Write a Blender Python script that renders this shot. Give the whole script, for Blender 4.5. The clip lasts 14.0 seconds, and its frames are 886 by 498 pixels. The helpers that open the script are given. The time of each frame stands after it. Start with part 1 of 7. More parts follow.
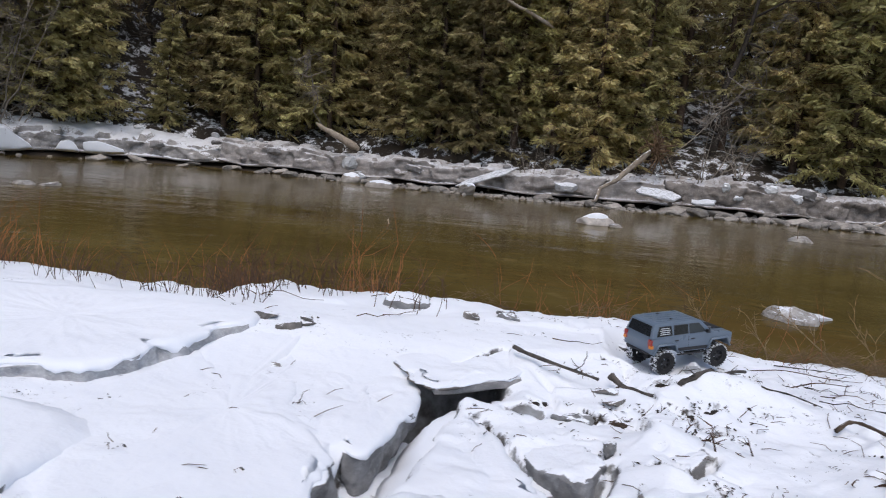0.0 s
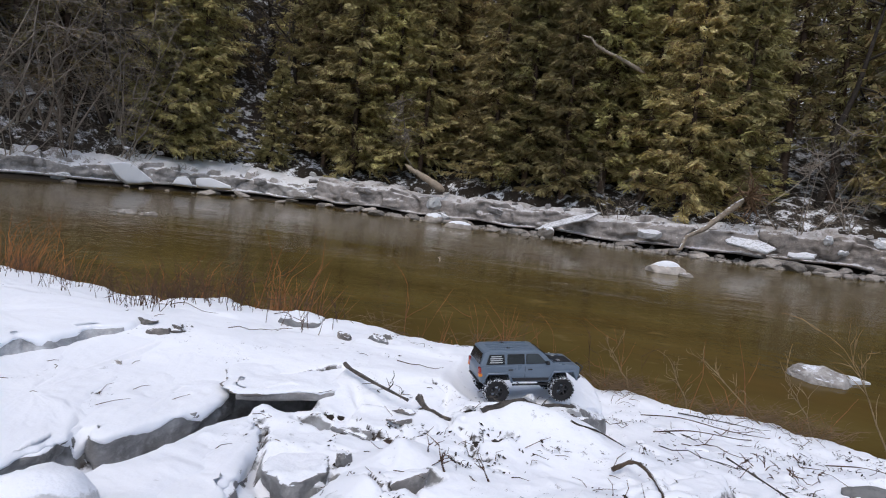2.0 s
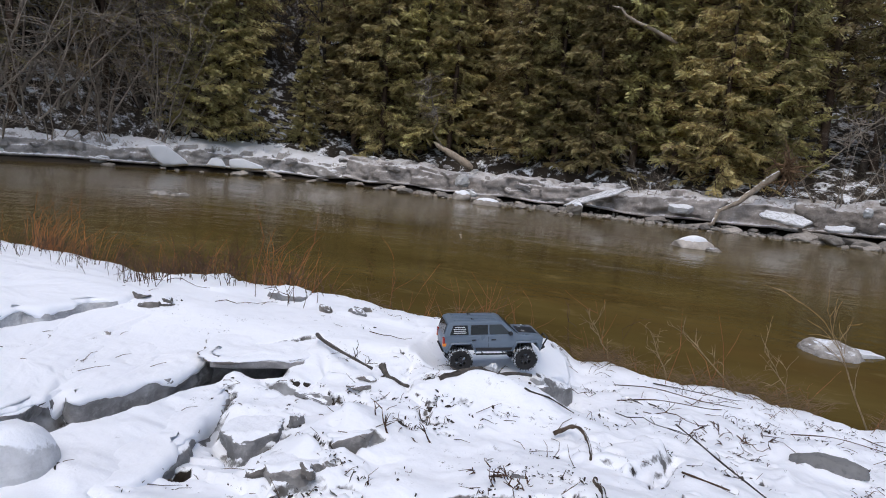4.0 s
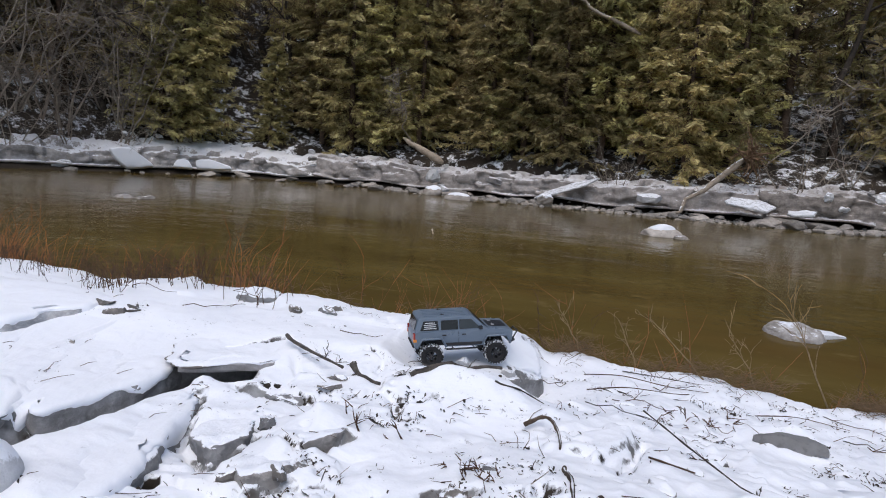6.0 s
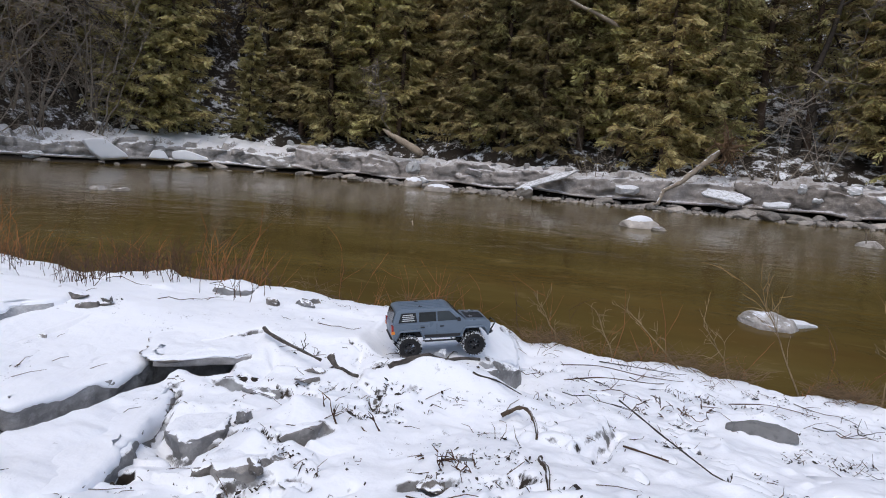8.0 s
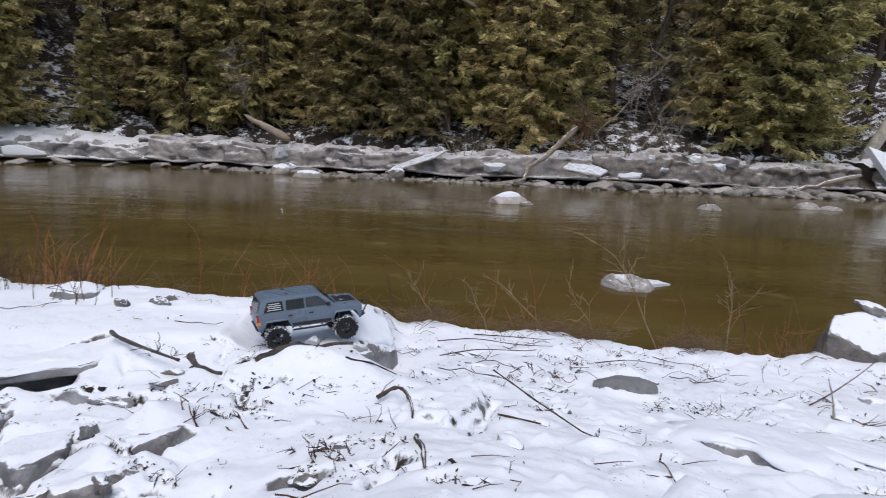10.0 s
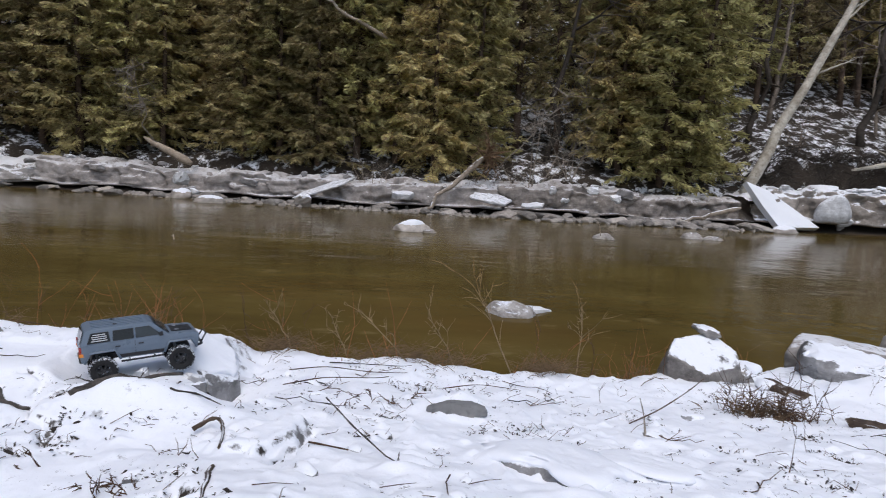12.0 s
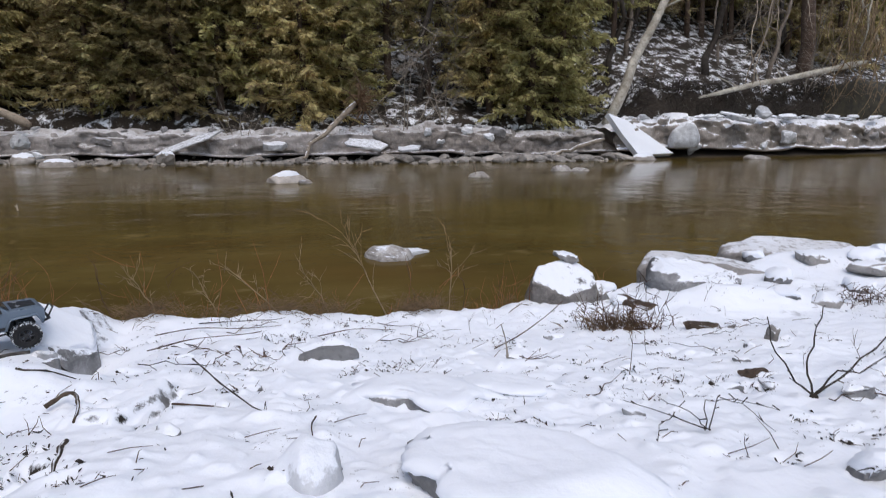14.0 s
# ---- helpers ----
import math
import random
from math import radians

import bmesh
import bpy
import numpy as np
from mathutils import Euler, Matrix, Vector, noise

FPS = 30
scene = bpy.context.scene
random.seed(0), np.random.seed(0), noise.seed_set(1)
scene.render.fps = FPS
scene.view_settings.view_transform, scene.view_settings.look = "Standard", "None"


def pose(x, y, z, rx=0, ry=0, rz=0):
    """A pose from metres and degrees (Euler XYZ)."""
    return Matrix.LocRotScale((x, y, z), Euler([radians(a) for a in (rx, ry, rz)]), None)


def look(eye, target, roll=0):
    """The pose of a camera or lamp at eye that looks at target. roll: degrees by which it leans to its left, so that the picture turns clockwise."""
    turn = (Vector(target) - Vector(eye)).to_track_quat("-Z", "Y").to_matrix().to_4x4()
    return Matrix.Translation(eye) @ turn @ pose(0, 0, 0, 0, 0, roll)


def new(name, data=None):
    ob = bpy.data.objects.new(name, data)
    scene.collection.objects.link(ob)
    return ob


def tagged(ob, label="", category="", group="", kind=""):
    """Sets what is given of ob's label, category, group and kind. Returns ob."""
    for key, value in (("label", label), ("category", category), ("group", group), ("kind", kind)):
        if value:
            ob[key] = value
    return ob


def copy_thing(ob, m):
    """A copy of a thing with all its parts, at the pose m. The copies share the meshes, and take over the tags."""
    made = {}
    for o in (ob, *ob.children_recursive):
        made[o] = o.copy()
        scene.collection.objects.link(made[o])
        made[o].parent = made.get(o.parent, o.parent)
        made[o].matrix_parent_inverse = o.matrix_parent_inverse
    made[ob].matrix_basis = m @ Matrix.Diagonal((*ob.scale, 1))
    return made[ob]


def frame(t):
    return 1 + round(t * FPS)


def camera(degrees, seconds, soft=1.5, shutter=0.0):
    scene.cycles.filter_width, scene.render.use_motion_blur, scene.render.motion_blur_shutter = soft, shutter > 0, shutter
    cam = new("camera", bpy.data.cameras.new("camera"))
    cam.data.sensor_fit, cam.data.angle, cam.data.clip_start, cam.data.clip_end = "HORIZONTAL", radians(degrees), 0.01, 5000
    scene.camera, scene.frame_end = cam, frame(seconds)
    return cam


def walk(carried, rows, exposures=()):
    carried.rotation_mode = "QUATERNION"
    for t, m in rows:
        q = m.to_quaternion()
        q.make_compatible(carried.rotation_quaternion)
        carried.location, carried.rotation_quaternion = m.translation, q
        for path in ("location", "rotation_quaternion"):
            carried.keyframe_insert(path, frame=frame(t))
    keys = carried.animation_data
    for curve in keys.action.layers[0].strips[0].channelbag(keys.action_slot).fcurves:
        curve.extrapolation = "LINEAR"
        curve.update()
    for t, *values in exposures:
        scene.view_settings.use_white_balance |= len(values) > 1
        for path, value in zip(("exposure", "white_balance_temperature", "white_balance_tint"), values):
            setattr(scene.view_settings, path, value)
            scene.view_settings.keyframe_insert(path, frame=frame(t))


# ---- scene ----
cam = camera(69.8, 14.0, soft=1.0, shutter=0.25)
PATH = [
    (0, (-1.369, -0.477, 1.601), (-1.594, 1.486, 1.296), 4.9),
    (0.5, (-1.012, -0.418, 1.595), (-1.258, 1.547, 1.315), 5.7),
    (1, (-0.642, -0.385, 1.618), (-0.717, 1.605, 1.435), 5.5),
    (1.5, (-0.369, -0.471, 1.625), (-0.751, 1.469, 1.321), 5.7),
    (2, (-0.149, -0.345, 1.635), (-0.721, 1.561, 1.433), 6.2),
    (2.5, (-0.019, -0.275, 1.657), (-0.568, 1.629, 1.384), 6.5),
    (3, (0.125, -0.32, 1.659), (-0.55, 1.541, 1.371), 5.5),
    (5.5, (0.217, -0.338, 1.676), (-0.415, 1.54, 1.406), 4.1),
    (6, (0.222, -0.334, 1.673), (-0.368, 1.554, 1.382), 3.9),
    (6.5, (0.222, -0.333, 1.675), (-0.334, 1.564, 1.37), 3.9),
    (7, (0.223, -0.333, 1.677), (-0.321, 1.567, 1.366), 4.0),
    (9.5, (0.249, -0.302, 1.661), (-0.128, 1.636, 1.341), 3.0),
    (10, (0.267, -0.254, 1.645), (0.12, 1.711, 1.302), 2.1),
    (10.5, (0.374, -0.26, 1.645), (0.307, 1.716, 1.341), 1.6),
    (11, (0.537, -0.38, 1.651), (0.474, 1.6, 1.377), 4.8),
    (11.5, (0.599, -0.373, 1.673), (0.57, 1.611, 1.423), 3.5),
    (12, (0.624, -0.305, 1.676), (0.733, 1.676, 1.43), 3.3),
    (12.5, (0.667, -0.311, 1.675), (0.908, 1.656, 1.404), 2.1),
    (13, (0.717, -0.344, 1.684), (1.062, 1.605, 1.4), 2.0),
    (13.5, (0.729, -0.366, 1.689), (1.159, 1.567, 1.407), 1.7),
    (14, (0.729, -0.369, 1.68), (1.194, 1.534, 1.276), 0.3),
]
walk(cam, [(t, look(eye, target, roll)) for t, eye, target, roll in PATH])

# ---- light ----
world = bpy.data.worlds.new("overcast_sky")
scene.world = world
world.use_nodes = True
wn = world.node_tree
wn.nodes.clear()
sky = wn.nodes.new("ShaderNodeTexSky")
sky.sky_type = "NISHITA"
sky.sun_disc = False
sky.sun_elevation, sky.sun_rotation = radians(65), radians(180)
sky.air_density, sky.dust_density, sky.ozone_density = 1.0, 3.0, 1.5
soften = wn.nodes.new("ShaderNodeHueSaturation")
soften.inputs["Saturation"].default_value = 1.0
back = wn.nodes.new("ShaderNodeBackground")
back.inputs["Strength"].default_value = 0.147
wout = wn.nodes.new("ShaderNodeOutputWorld")
wn.links.new(sky.outputs[0], soften.inputs["Color"])
wn.links.new(soften.outputs[0], back.inputs[0])
wn.links.new(back.outputs[0], wout.inputs[0])

sun = new("sun", bpy.data.lights.new("sun", "SUN"))
sun.data.energy, sun.data.angle, sun.data.color = 0.86, radians(55), (1.0, 0.985, 0.98)
sun.matrix_world = look((0, -6.06, 13), (0, 0, 0))


# ---- materials ----
class Mat:
    """A small wrapper round a node material with one Principled shader."""

    def __init__(self, name, rough=0.7, metal=0.0, spec=0.5):
        self.m = bpy.data.materials.new(name)
        self.m.use_nodes = True
        self.t = self.m.node_tree
        self.b = self.t.nodes["Principled BSDF"]
        self.b.inputs["Roughness"].default_value = rough
        self.b.inputs["Metallic"].default_value = metal
        self.b.inputs["Specular IOR Level"].default_value = spec
        self.pos = self.node("ShaderNodeNewGeometry").outputs["Position"]

    def node(self, kind, **sets):
        n = self.t.nodes.new(kind)
        for k, v in sets.items():
            n.inputs[k.replace("_", " ")].default_value = v
        return n

    def link(self, a, b):
        self.t.links.new(a, b)

    def use_object_space(self):
        self.pos = self.node("ShaderNodeTexCoord").outputs["Object"]

    def noise(self, scale, detail=4.0, rough=0.55, stretch=None):
        n = self.node("ShaderNodeTexNoise", Scale=scale, Detail=detail, Roughness=rough)
        if stretch:
            mp = self.node("ShaderNodeMapping")
            mp.inputs["Scale"].default_value = stretch
            self.link(self.pos, mp.inputs["Vector"])
            self.link(mp.outputs[0], n.inputs["Vector"])
        else:
            self.link(self.pos, n.inputs["Vector"])
        return n.outputs["Fac"]

    def ramp(self, fac, *stops):
        r = self.t.nodes.new("ShaderNodeValToRGB")
        while len(r.color_ramp.elements) < len(stops):
            r.color_ramp.elements.new(0.5)
        for e, (p, c) in zip(r.color_ramp.elements, stops):
            e.position = p
            e.color = (*c, 1) if len(c) == 3 else c
        self.link(fac, r.inputs[0])
        return r.outputs[0]

    def grey(self, fac, lo, hi, a=0.0, b=1.0):
        n = self.node("ShaderNodeMapRange")
        for k, v in zip((1, 2, 3, 4), (lo, hi, a, b)):
            n.inputs[k].default_value = v
        self.link(fac, n.inputs[0])
        return n.outputs[0]

    def mix(self, fac, a, b, how="MIX"):
        n = self.t.nodes.new("ShaderNodeMix")
        n.data_type, n.blend_type = "RGBA", how
        for sock, v in ((n.inputs[0], fac), (n.inputs[6], a), (n.inputs[7], b)):
            if isinstance(v, (int, float)):
                sock.default_value = v
            elif isinstance(v, tuple):
                sock.default_value = (*v, 1)
            else:
                self.link(v, sock)
        return n.outputs[2]

    def math(self, op, a, b=0.0, c=0.0):
        n = self.t.nodes.new("ShaderNodeMath")
        n.operation = op
        for sock, v in zip(n.inputs, (a, b, c)):
            if isinstance(v, (int, float)):
                sock.default_value = v
            else:
                self.link(v, sock)
        return n.outputs[0]

    def axis(self, vec, k):
        n = self.t.nodes.new("ShaderNodeSeparateXYZ")
        self.link(vec, n.inputs[0])
        return n.outputs[k]

    def normal(self):
        return self.node("ShaderNodeNewGeometry").outputs["Normal"]

    def island(self):
        return self.node("ShaderNodeNewGeometry").outputs["Random Per Island"]

    def random(self):
        return self.t.nodes.new("ShaderNodeObjectInfo").outputs["Random"]

    def bump(self, height, strength=0.4, distance=0.01):
        n = self.node("ShaderNodeBump", Strength=strength, Distance=distance)
        self.link(height, n.inputs["Height"])
        if self.b.inputs["Normal"].is_linked:
            self.link(self.b.inputs["Normal"].links[0].from_socket, n.inputs["Normal"])
        self.link(n.outputs[0], self.b.inputs["Normal"])

    def color(self, c):
        if isinstance(c, tuple):
            self.b.inputs["Base Color"].default_value = (*c, 1)
        else:
            self.link(c, self.b.inputs["Base Color"])

    def roughness(self, r):
        self.link(r, self.b.inputs["Roughness"])


SNOW_A, SNOW_B = (0.85, 0.875, 0.925), (0.92, 0.935, 0.965)


def snow_tone(m):
    return m.mix(m.noise(3.0, 5), SNOW_A, SNOW_B)


def make_snow():
    m = Mat("snow", 0.75, spec=0.2)
    m.color(snow_tone(m))
    m.bump(m.noise(13, 6, 0.6), 0.35, 0.02)
    m.bump(m.noise(70, 3), 0.10, 0.004)
    return m.m


def make_ground():
    """Snow over mud, leaf litter and dead grass; bare mud at the water and below it."""
    m = Mat("snowy_ground", 0.8, spec=0.25)
    z = m.axis(m.pos, 2)
    y = m.axis(m.pos, 1)
    mud = m.ramp(m.noise(14, 6, 0.7), (0.3, (0.018, 0.014, 0.011)), (0.55, (0.045, 0.035, 0.026)), (0.8, (0.105, 0.082, 0.058)))
    rough_edge = m.math("ADD", z, m.math("MULTIPLY", m.noise(7, 5, 0.7), 0.22))
    low = m.grey(rough_edge, 0.40, 0.47)
    # thin cover: grit and litter show through in flecks
    fleck = m.grey(m.noise(30, 6, 0.8), 0.60, 0.64)
    patch = m.grey(m.noise(2.3, 5, 0.7), 0.50, 0.60)
    fleck = m.math("MULTIPLY", fleck, patch)
    # the wooded slope over the river has a broken cover, barer still to imitate tree shade
    far = m.grey(y, 14, 18)
    broken = m.grey(m.math("SUBTRACT", m.noise(1.7, 7, 0.74), m.grey(m.axis(m.pos, 0), 10, 16, 0.004, 0.010)), 0.41, 0.48)
    bare = m.math("MAXIMUM", fleck, m.math("MULTIPLY", far, broken))
    steep = m.grey(m.math("ADD", m.axis(m.normal(), 2), m.math("MULTIPLY", m.math("SUBTRACT", m.noise(14, 6, 0.7), 0.5), 0.9)), 0.52, 0.68)
    cover = m.math("MULTIPLY", m.math("MULTIPLY", low, steep), m.math("SUBTRACT", 1.0, bare))
    ice = m.ramp(m.noise(11, 5, 0.65), (0.35, (0.15, 0.145, 0.14)), (0.65, (0.34, 0.345, 0.35)))
    bed = m.mix(m.math("MULTIPLY", m.grey(m.noise(4, 4), 0.44, 0.54), m.math("SUBTRACT", 1.0, m.math("MAXIMUM", far, m.math("SUBTRACT", 1.0, low)))), mud, ice)
    m.color(m.mix(cover, bed, snow_tone(m)))
    m.bump(m.noise(13, 6, 0.6), 0.35, 0.02)
    m.bump(m.noise(60, 4), 0.14, 0.005)
    return m.m


def make_ice(name, dark, light, snow_from=0.55, dirt=0.0, grain=5.0):
    """Grey river ice with sediment bands; snow lies where it faces up."""
    m = Mat(name, 0.35, spec=0.5)
    body = m.ramp(m.noise(grain, 6, 0.65), (0.34, dark), (0.60, light), (0.74, tuple(min(1, c * 1.35) for c in light)))
    band = m.noise(3, 5, 0.6, (0.6, 0.6, 9))
    body = m.mix(m.grey(band, 0.48, 0.62, 0, 0.28), body, tuple(c * 0.75 for c in dark))
    body = m.mix(m.grey(m.noise(grain * 5, 6, 0.75), 0.50, 0.70, 0, 0.45), body, tuple(min(0.75, c * 1.8) for c in light))
    up = m.math("ADD", m.axis(m.normal(), 2), m.math("MULTIPLY", m.math("SUBTRACT", m.noise(12, 6, 0.7), 0.5), 1.1))
    lies = m.grey(up, snow_from, snow_from + 0.12)
    top = snow_tone(m)
    if dirt:
        top = m.mix(m.grey(m.noise(1.3, 6, 0.7), 0.35, 0.62, dirt, dirt * 0.35), top, tuple(c * 1.15 for c in light))
    m.color(m.mix(lies, body, top))
    m.roughness(m.grey(lies, 0, 1, 0.58, 0.85))
    m.bump(m.noise(10, 6), 0.7, 0.03)
    m.bump(m.noise(60, 4), 0.4, 0.006)
    return m.m


def make_stone(name, dark, light, scale=1.0):
    m = Mat(name, 0.75)
    m.use_object_space()
    base = m.ramp(m.noise(6 * scale, 6, 0.65), (0.3, dark), (0.7, light))
    base = m.mix(m.grey(m.noise(40 * scale, 3), 0.55, 0.7, 0, 0.5), base, tuple(c * 0.6 for c in dark))
    tone = m.grey(m.random(), 0, 1, 0.7, 1.15)
    n = m.t.nodes.new("ShaderNodeHueSaturation")
    m.link(base, n.inputs["Color"])
    m.link(tone, n.inputs["Value"])
    m.color(n.outputs[0])
    m.bump(m.noise(25 * scale, 5), 0.5, 0.01)
    return m.m


def make_wood(name, dark, light, grain=(3, 3, 30), scale=6.0, snow=0.0):
    m = Mat(name, 0.8, spec=0.25)
    m.use_object_space()
    c = m.ramp(m.noise(scale, 6, 0.65), (0.3, dark), (0.7, light))
    c = m.mix(m.grey(m.noise(scale * 5, 4, 0.7), 0.5, 0.7, 0, 0.6), c, tuple(v * 0.5 for v in dark))
    if snow:
        up = m.math("ADD", m.axis(m.normal(), 2), m.math("MULTIPLY", m.math("SUBTRACT", m.noise(8, 4), 0.5), 0.8))
        c = m.mix(m.grey(up, snow, snow + 0.12), c, (0.82, 0.84, 0.87))
    m.color(c)
    m.bump(m.noise(scale * 6, 5, 0.7), 0.6, 0.01)
    return m.m


def make_leaf(name, dark, mid, tip):
    m = Mat(name, 0.6, spec=0.3)
    c = m.ramp(m.island(), (0.0, dark), (0.55, mid), (1.0, tip))
    big = m.noise(0.55, 3)
    c = m.mix(m.grey(big, 0.35, 0.65, 0.0, 0.55), c, m.mix(0.5, mid, tip))
    n = m.t.nodes.new("ShaderNodeHueSaturation")
    m.link(c, n.inputs["Color"])
    m.link(m.grey(m.random(), 0, 1, 0.75, 1.50), n.inputs["Value"])
    m.link(m.grey(m.math("FRACT", m.math("MULTIPLY", m.random(), 7.31)), 0, 1, 0.492, 0.528), n.inputs["Hue"])
    m.color(n.outputs[0])
    glow = m.t.nodes.new("ShaderNodeBsdfTranslucent")
    m.link(n.outputs[0], glow.inputs["Color"])
    both = m.node("ShaderNodeMixShader", Fac=0.38)
    m.link(m.b.outputs[0], both.inputs[1])
    m.link(glow.outputs[0], both.inputs[2])
    m.link(both.outputs[0], m.t.nodes["Material Output"].inputs["Surface"])
    return m.m


def make_water():
    m = Mat("river_water", 0.07, spec=0.08)
    m.b.inputs["IOR"].default_value = 1.25
    bed = m.noise(0.5, 5, 0.6, (0.45, 1.0, 1.0))
    c = m.ramp(bed, (0.30, (0.068, 0.046, 0.013)), (0.55, (0.110, 0.078, 0.023)), (0.75, (0.15, 0.112, 0.04)))
    rust = m.grey(m.noise(0.22, 4, 0.6, (0.5, 1.0, 1.0)), 0.5, 0.68, 0, 0.45)
    c = m.mix(rust, c, (0.125, 0.066, 0.02))
    stones = m.grey(m.noise(2.6, 4, 0.6, (0.6, 1, 1)), 0.60, 0.70, 0, 0.6)
    c = m.mix(stones, c, (0.19, 0.145, 0.062))
    m.color(c)
    calm = m.grey(m.noise(0.35, 3, 0.5, (0.35, 1, 1)), 0.35, 0.65, 0.25, 1.0)
    h = m.math("MULTIPLY", m.noise(1.6, 5, 0.6, (0.95, 1.05, 1)), calm)
    m.bump(h, 0.17, 0.14)
    m.bump(m.noise(6, 3, 0.5, (0.9, 1.0, 1)), 0.07, 0.02)
    return m.m


def make_plain(name, c, rough=0.5, metal=0.0, vary=0.25, scale=40, bump=0.1):
    m = Mat(name, rough, metal)
    m.use_object_space()
    m.color(m.mix(m.noise(scale, 5), tuple(v * (1 - vary) for v in c), tuple(min(1, v * (1 + vary)) for v in c)))
    m.roughness(m.grey(m.noise(scale * 0.6, 4), 0.3, 0.7, max(0, rough - 0.1), min(1, rough + 0.12)))
    if bump:
        m.bump(m.noise(scale * 4, 3), bump, 0.002)
    return m.m


SNOW = make_snow()
GROUND = make_ground()
ICE = make_ice("grey_river_ice", (0.085, 0.083, 0.08), (0.26, 0.257, 0.257), 0.64)
SNOWY_STONE = make_ice("snowy_grey_stone", (0.15, 0.14, 0.13), (0.34, 0.32, 0.30), 0.60)
BROWN_STONE = make_ice("snowy_brown_stone", (0.075, 0.066, 0.058), (0.23, 0.21, 0.19), 0.60)
ICE_DIRTY = make_ice("dirty_shelf_ice", (0.20, 0.176, 0.160), (0.305, 0.28, 0.262), 0.72, 0.95, 2.2)
ICE_RUBBLE = make_ice("frozen_rubble", (0.095, 0.08, 0.068), (0.245, 0.215, 0.19), 0.74, 0.95, 2.6)
ICE_MID = make_ice("cloudy_shelf_ice", (0.165, 0.155, 0.148), (0.305, 0.292, 0.288), 0.72, 0.9)
ICE_WEST = make_ice("snowy_shelf_ice", (0.19, 0.175, 0.16), (0.37, 0.35, 0.335), 0.66, 0.40, 1.7)
ICE_EAST = make_ice("thick_shelf_ice", (0.17, 0.143, 0.12), (0.30, 0.264, 0.23), 0.62, 0.15, 1.4)
ICY_ROCK = make_ice("icy_river_rock", (0.17, 0.15, 0.13), (0.44, 0.41, 0.38), 0.98)
ICE_FLOE = make_ice("tan_floe_ice", (0.19, 0.17, 0.15), (0.36, 0.335, 0.31), 0.84, 0.5)
ICE_ROUGH = make_ice("rough_frosted_ice", (0.24, 0.24, 0.247), (0.47, 0.475, 0.487), 0.80, 0.0, 14)
ICE_PLATE = make_ice("dull_white_ice", (0.34, 0.34, 0.345), (0.50, 0.505, 0.52), 0.75, 0.75)
ICE_LUMP = make_ice("knobbly_white_ice", (0.42, 0.425, 0.435), (0.66, 0.67, 0.69), 0.35)
ICE_PALE = make_ice("pale_clean_ice", (0.36, 0.36, 0.36), (0.56, 0.57, 0.58), 0.60, 0.6)
STONE = make_stone("river_stone", (0.15, 0.135, 0.12), (0.38, 0.35, 0.315))
STONE_GREY = make_stone("grey_flat_stone", (0.14, 0.138, 0.135), (0.25, 0.25, 0.25))
STONE_PALE = make_stone("pale_limestone", (0.30, 0.27, 0.24), (0.52, 0.47, 0.42))
BARK = make_wood("dark_wet_bark", (0.022, 0.018, 0.015), (0.085, 0.07, 0.056))
STICK_BARK = make_wood("wet_grey_brown_bark", (0.035, 0.03, 0.026), (0.15, 0.13, 0.112), scale=26, snow=0.97)
BARK_GREY = make_wood("grey_bark", (0.14, 0.112, 0.088), (0.36, 0.30, 0.245))
BARK_CEDAR = make_wood("cedar_bark", (0.055, 0.036, 0.026), (0.16, 0.112, 0.082), scale=4)
BIRCH = make_wood("pale_birch_bark", (0.24, 0.205, 0.155), (0.68, 0.64, 0.55), scale=2.2)
DRIFT = make_wood("weathered_driftwood", (0.20, 0.16, 0.12), (0.40, 0.34, 0.27), scale=5, snow=0.75)
DRIFT_BARE = make_wood("bare_tan_log", (0.22, 0.175, 0.13), (0.44, 0.37, 0.29), scale=4, snow=1.05)
DEADWOOD = make_wood("dead_grey_twig", (0.17, 0.145, 0.118), (0.41, 0.36, 0.30))
REDBROWN = make_wood("rotting_brown_wood", (0.10, 0.055, 0.03), (0.26, 0.17, 0.10))
STEM = make_wood("dry_weed_stem", (0.045, 0.027, 0.019), (0.14, 0.078, 0.045))
REED = make_wood("dry_reddish_grass", (0.16, 0.062, 0.026), (0.37, 0.165, 0.065))
TAN_STALK = make_wood("tan_dead_stalk", (0.16, 0.11, 0.06), (0.38, 0.28, 0.17), scale=12)
MOSSY = make_stone("mossy_earth", (0.022, 0.018, 0.009), (0.085, 0.068, 0.03), 0.5)
LITTER = make_wood("dead_leaves", (0.018, 0.015, 0.013), (0.07, 0.056, 0.043), scale=20)
BARK_ROTTEN = make_wood("rotten_bark", (0.035, 0.024, 0.017), (0.125, 0.09, 0.062), scale=9, snow=0.93)
CEDAR_LEAF = make_leaf("cedar_leaf", (0.177, 0.108, 0.068), (0.330, 0.280, 0.130), (0.58, 0.503, 0.256))
BROWN_LEAF = make_leaf("bronzed_cedar_leaf", (0.165, 0.105, 0.070), (0.285, 0.232, 0.124), (0.46, 0.385, 0.21))
WATER = make_water()


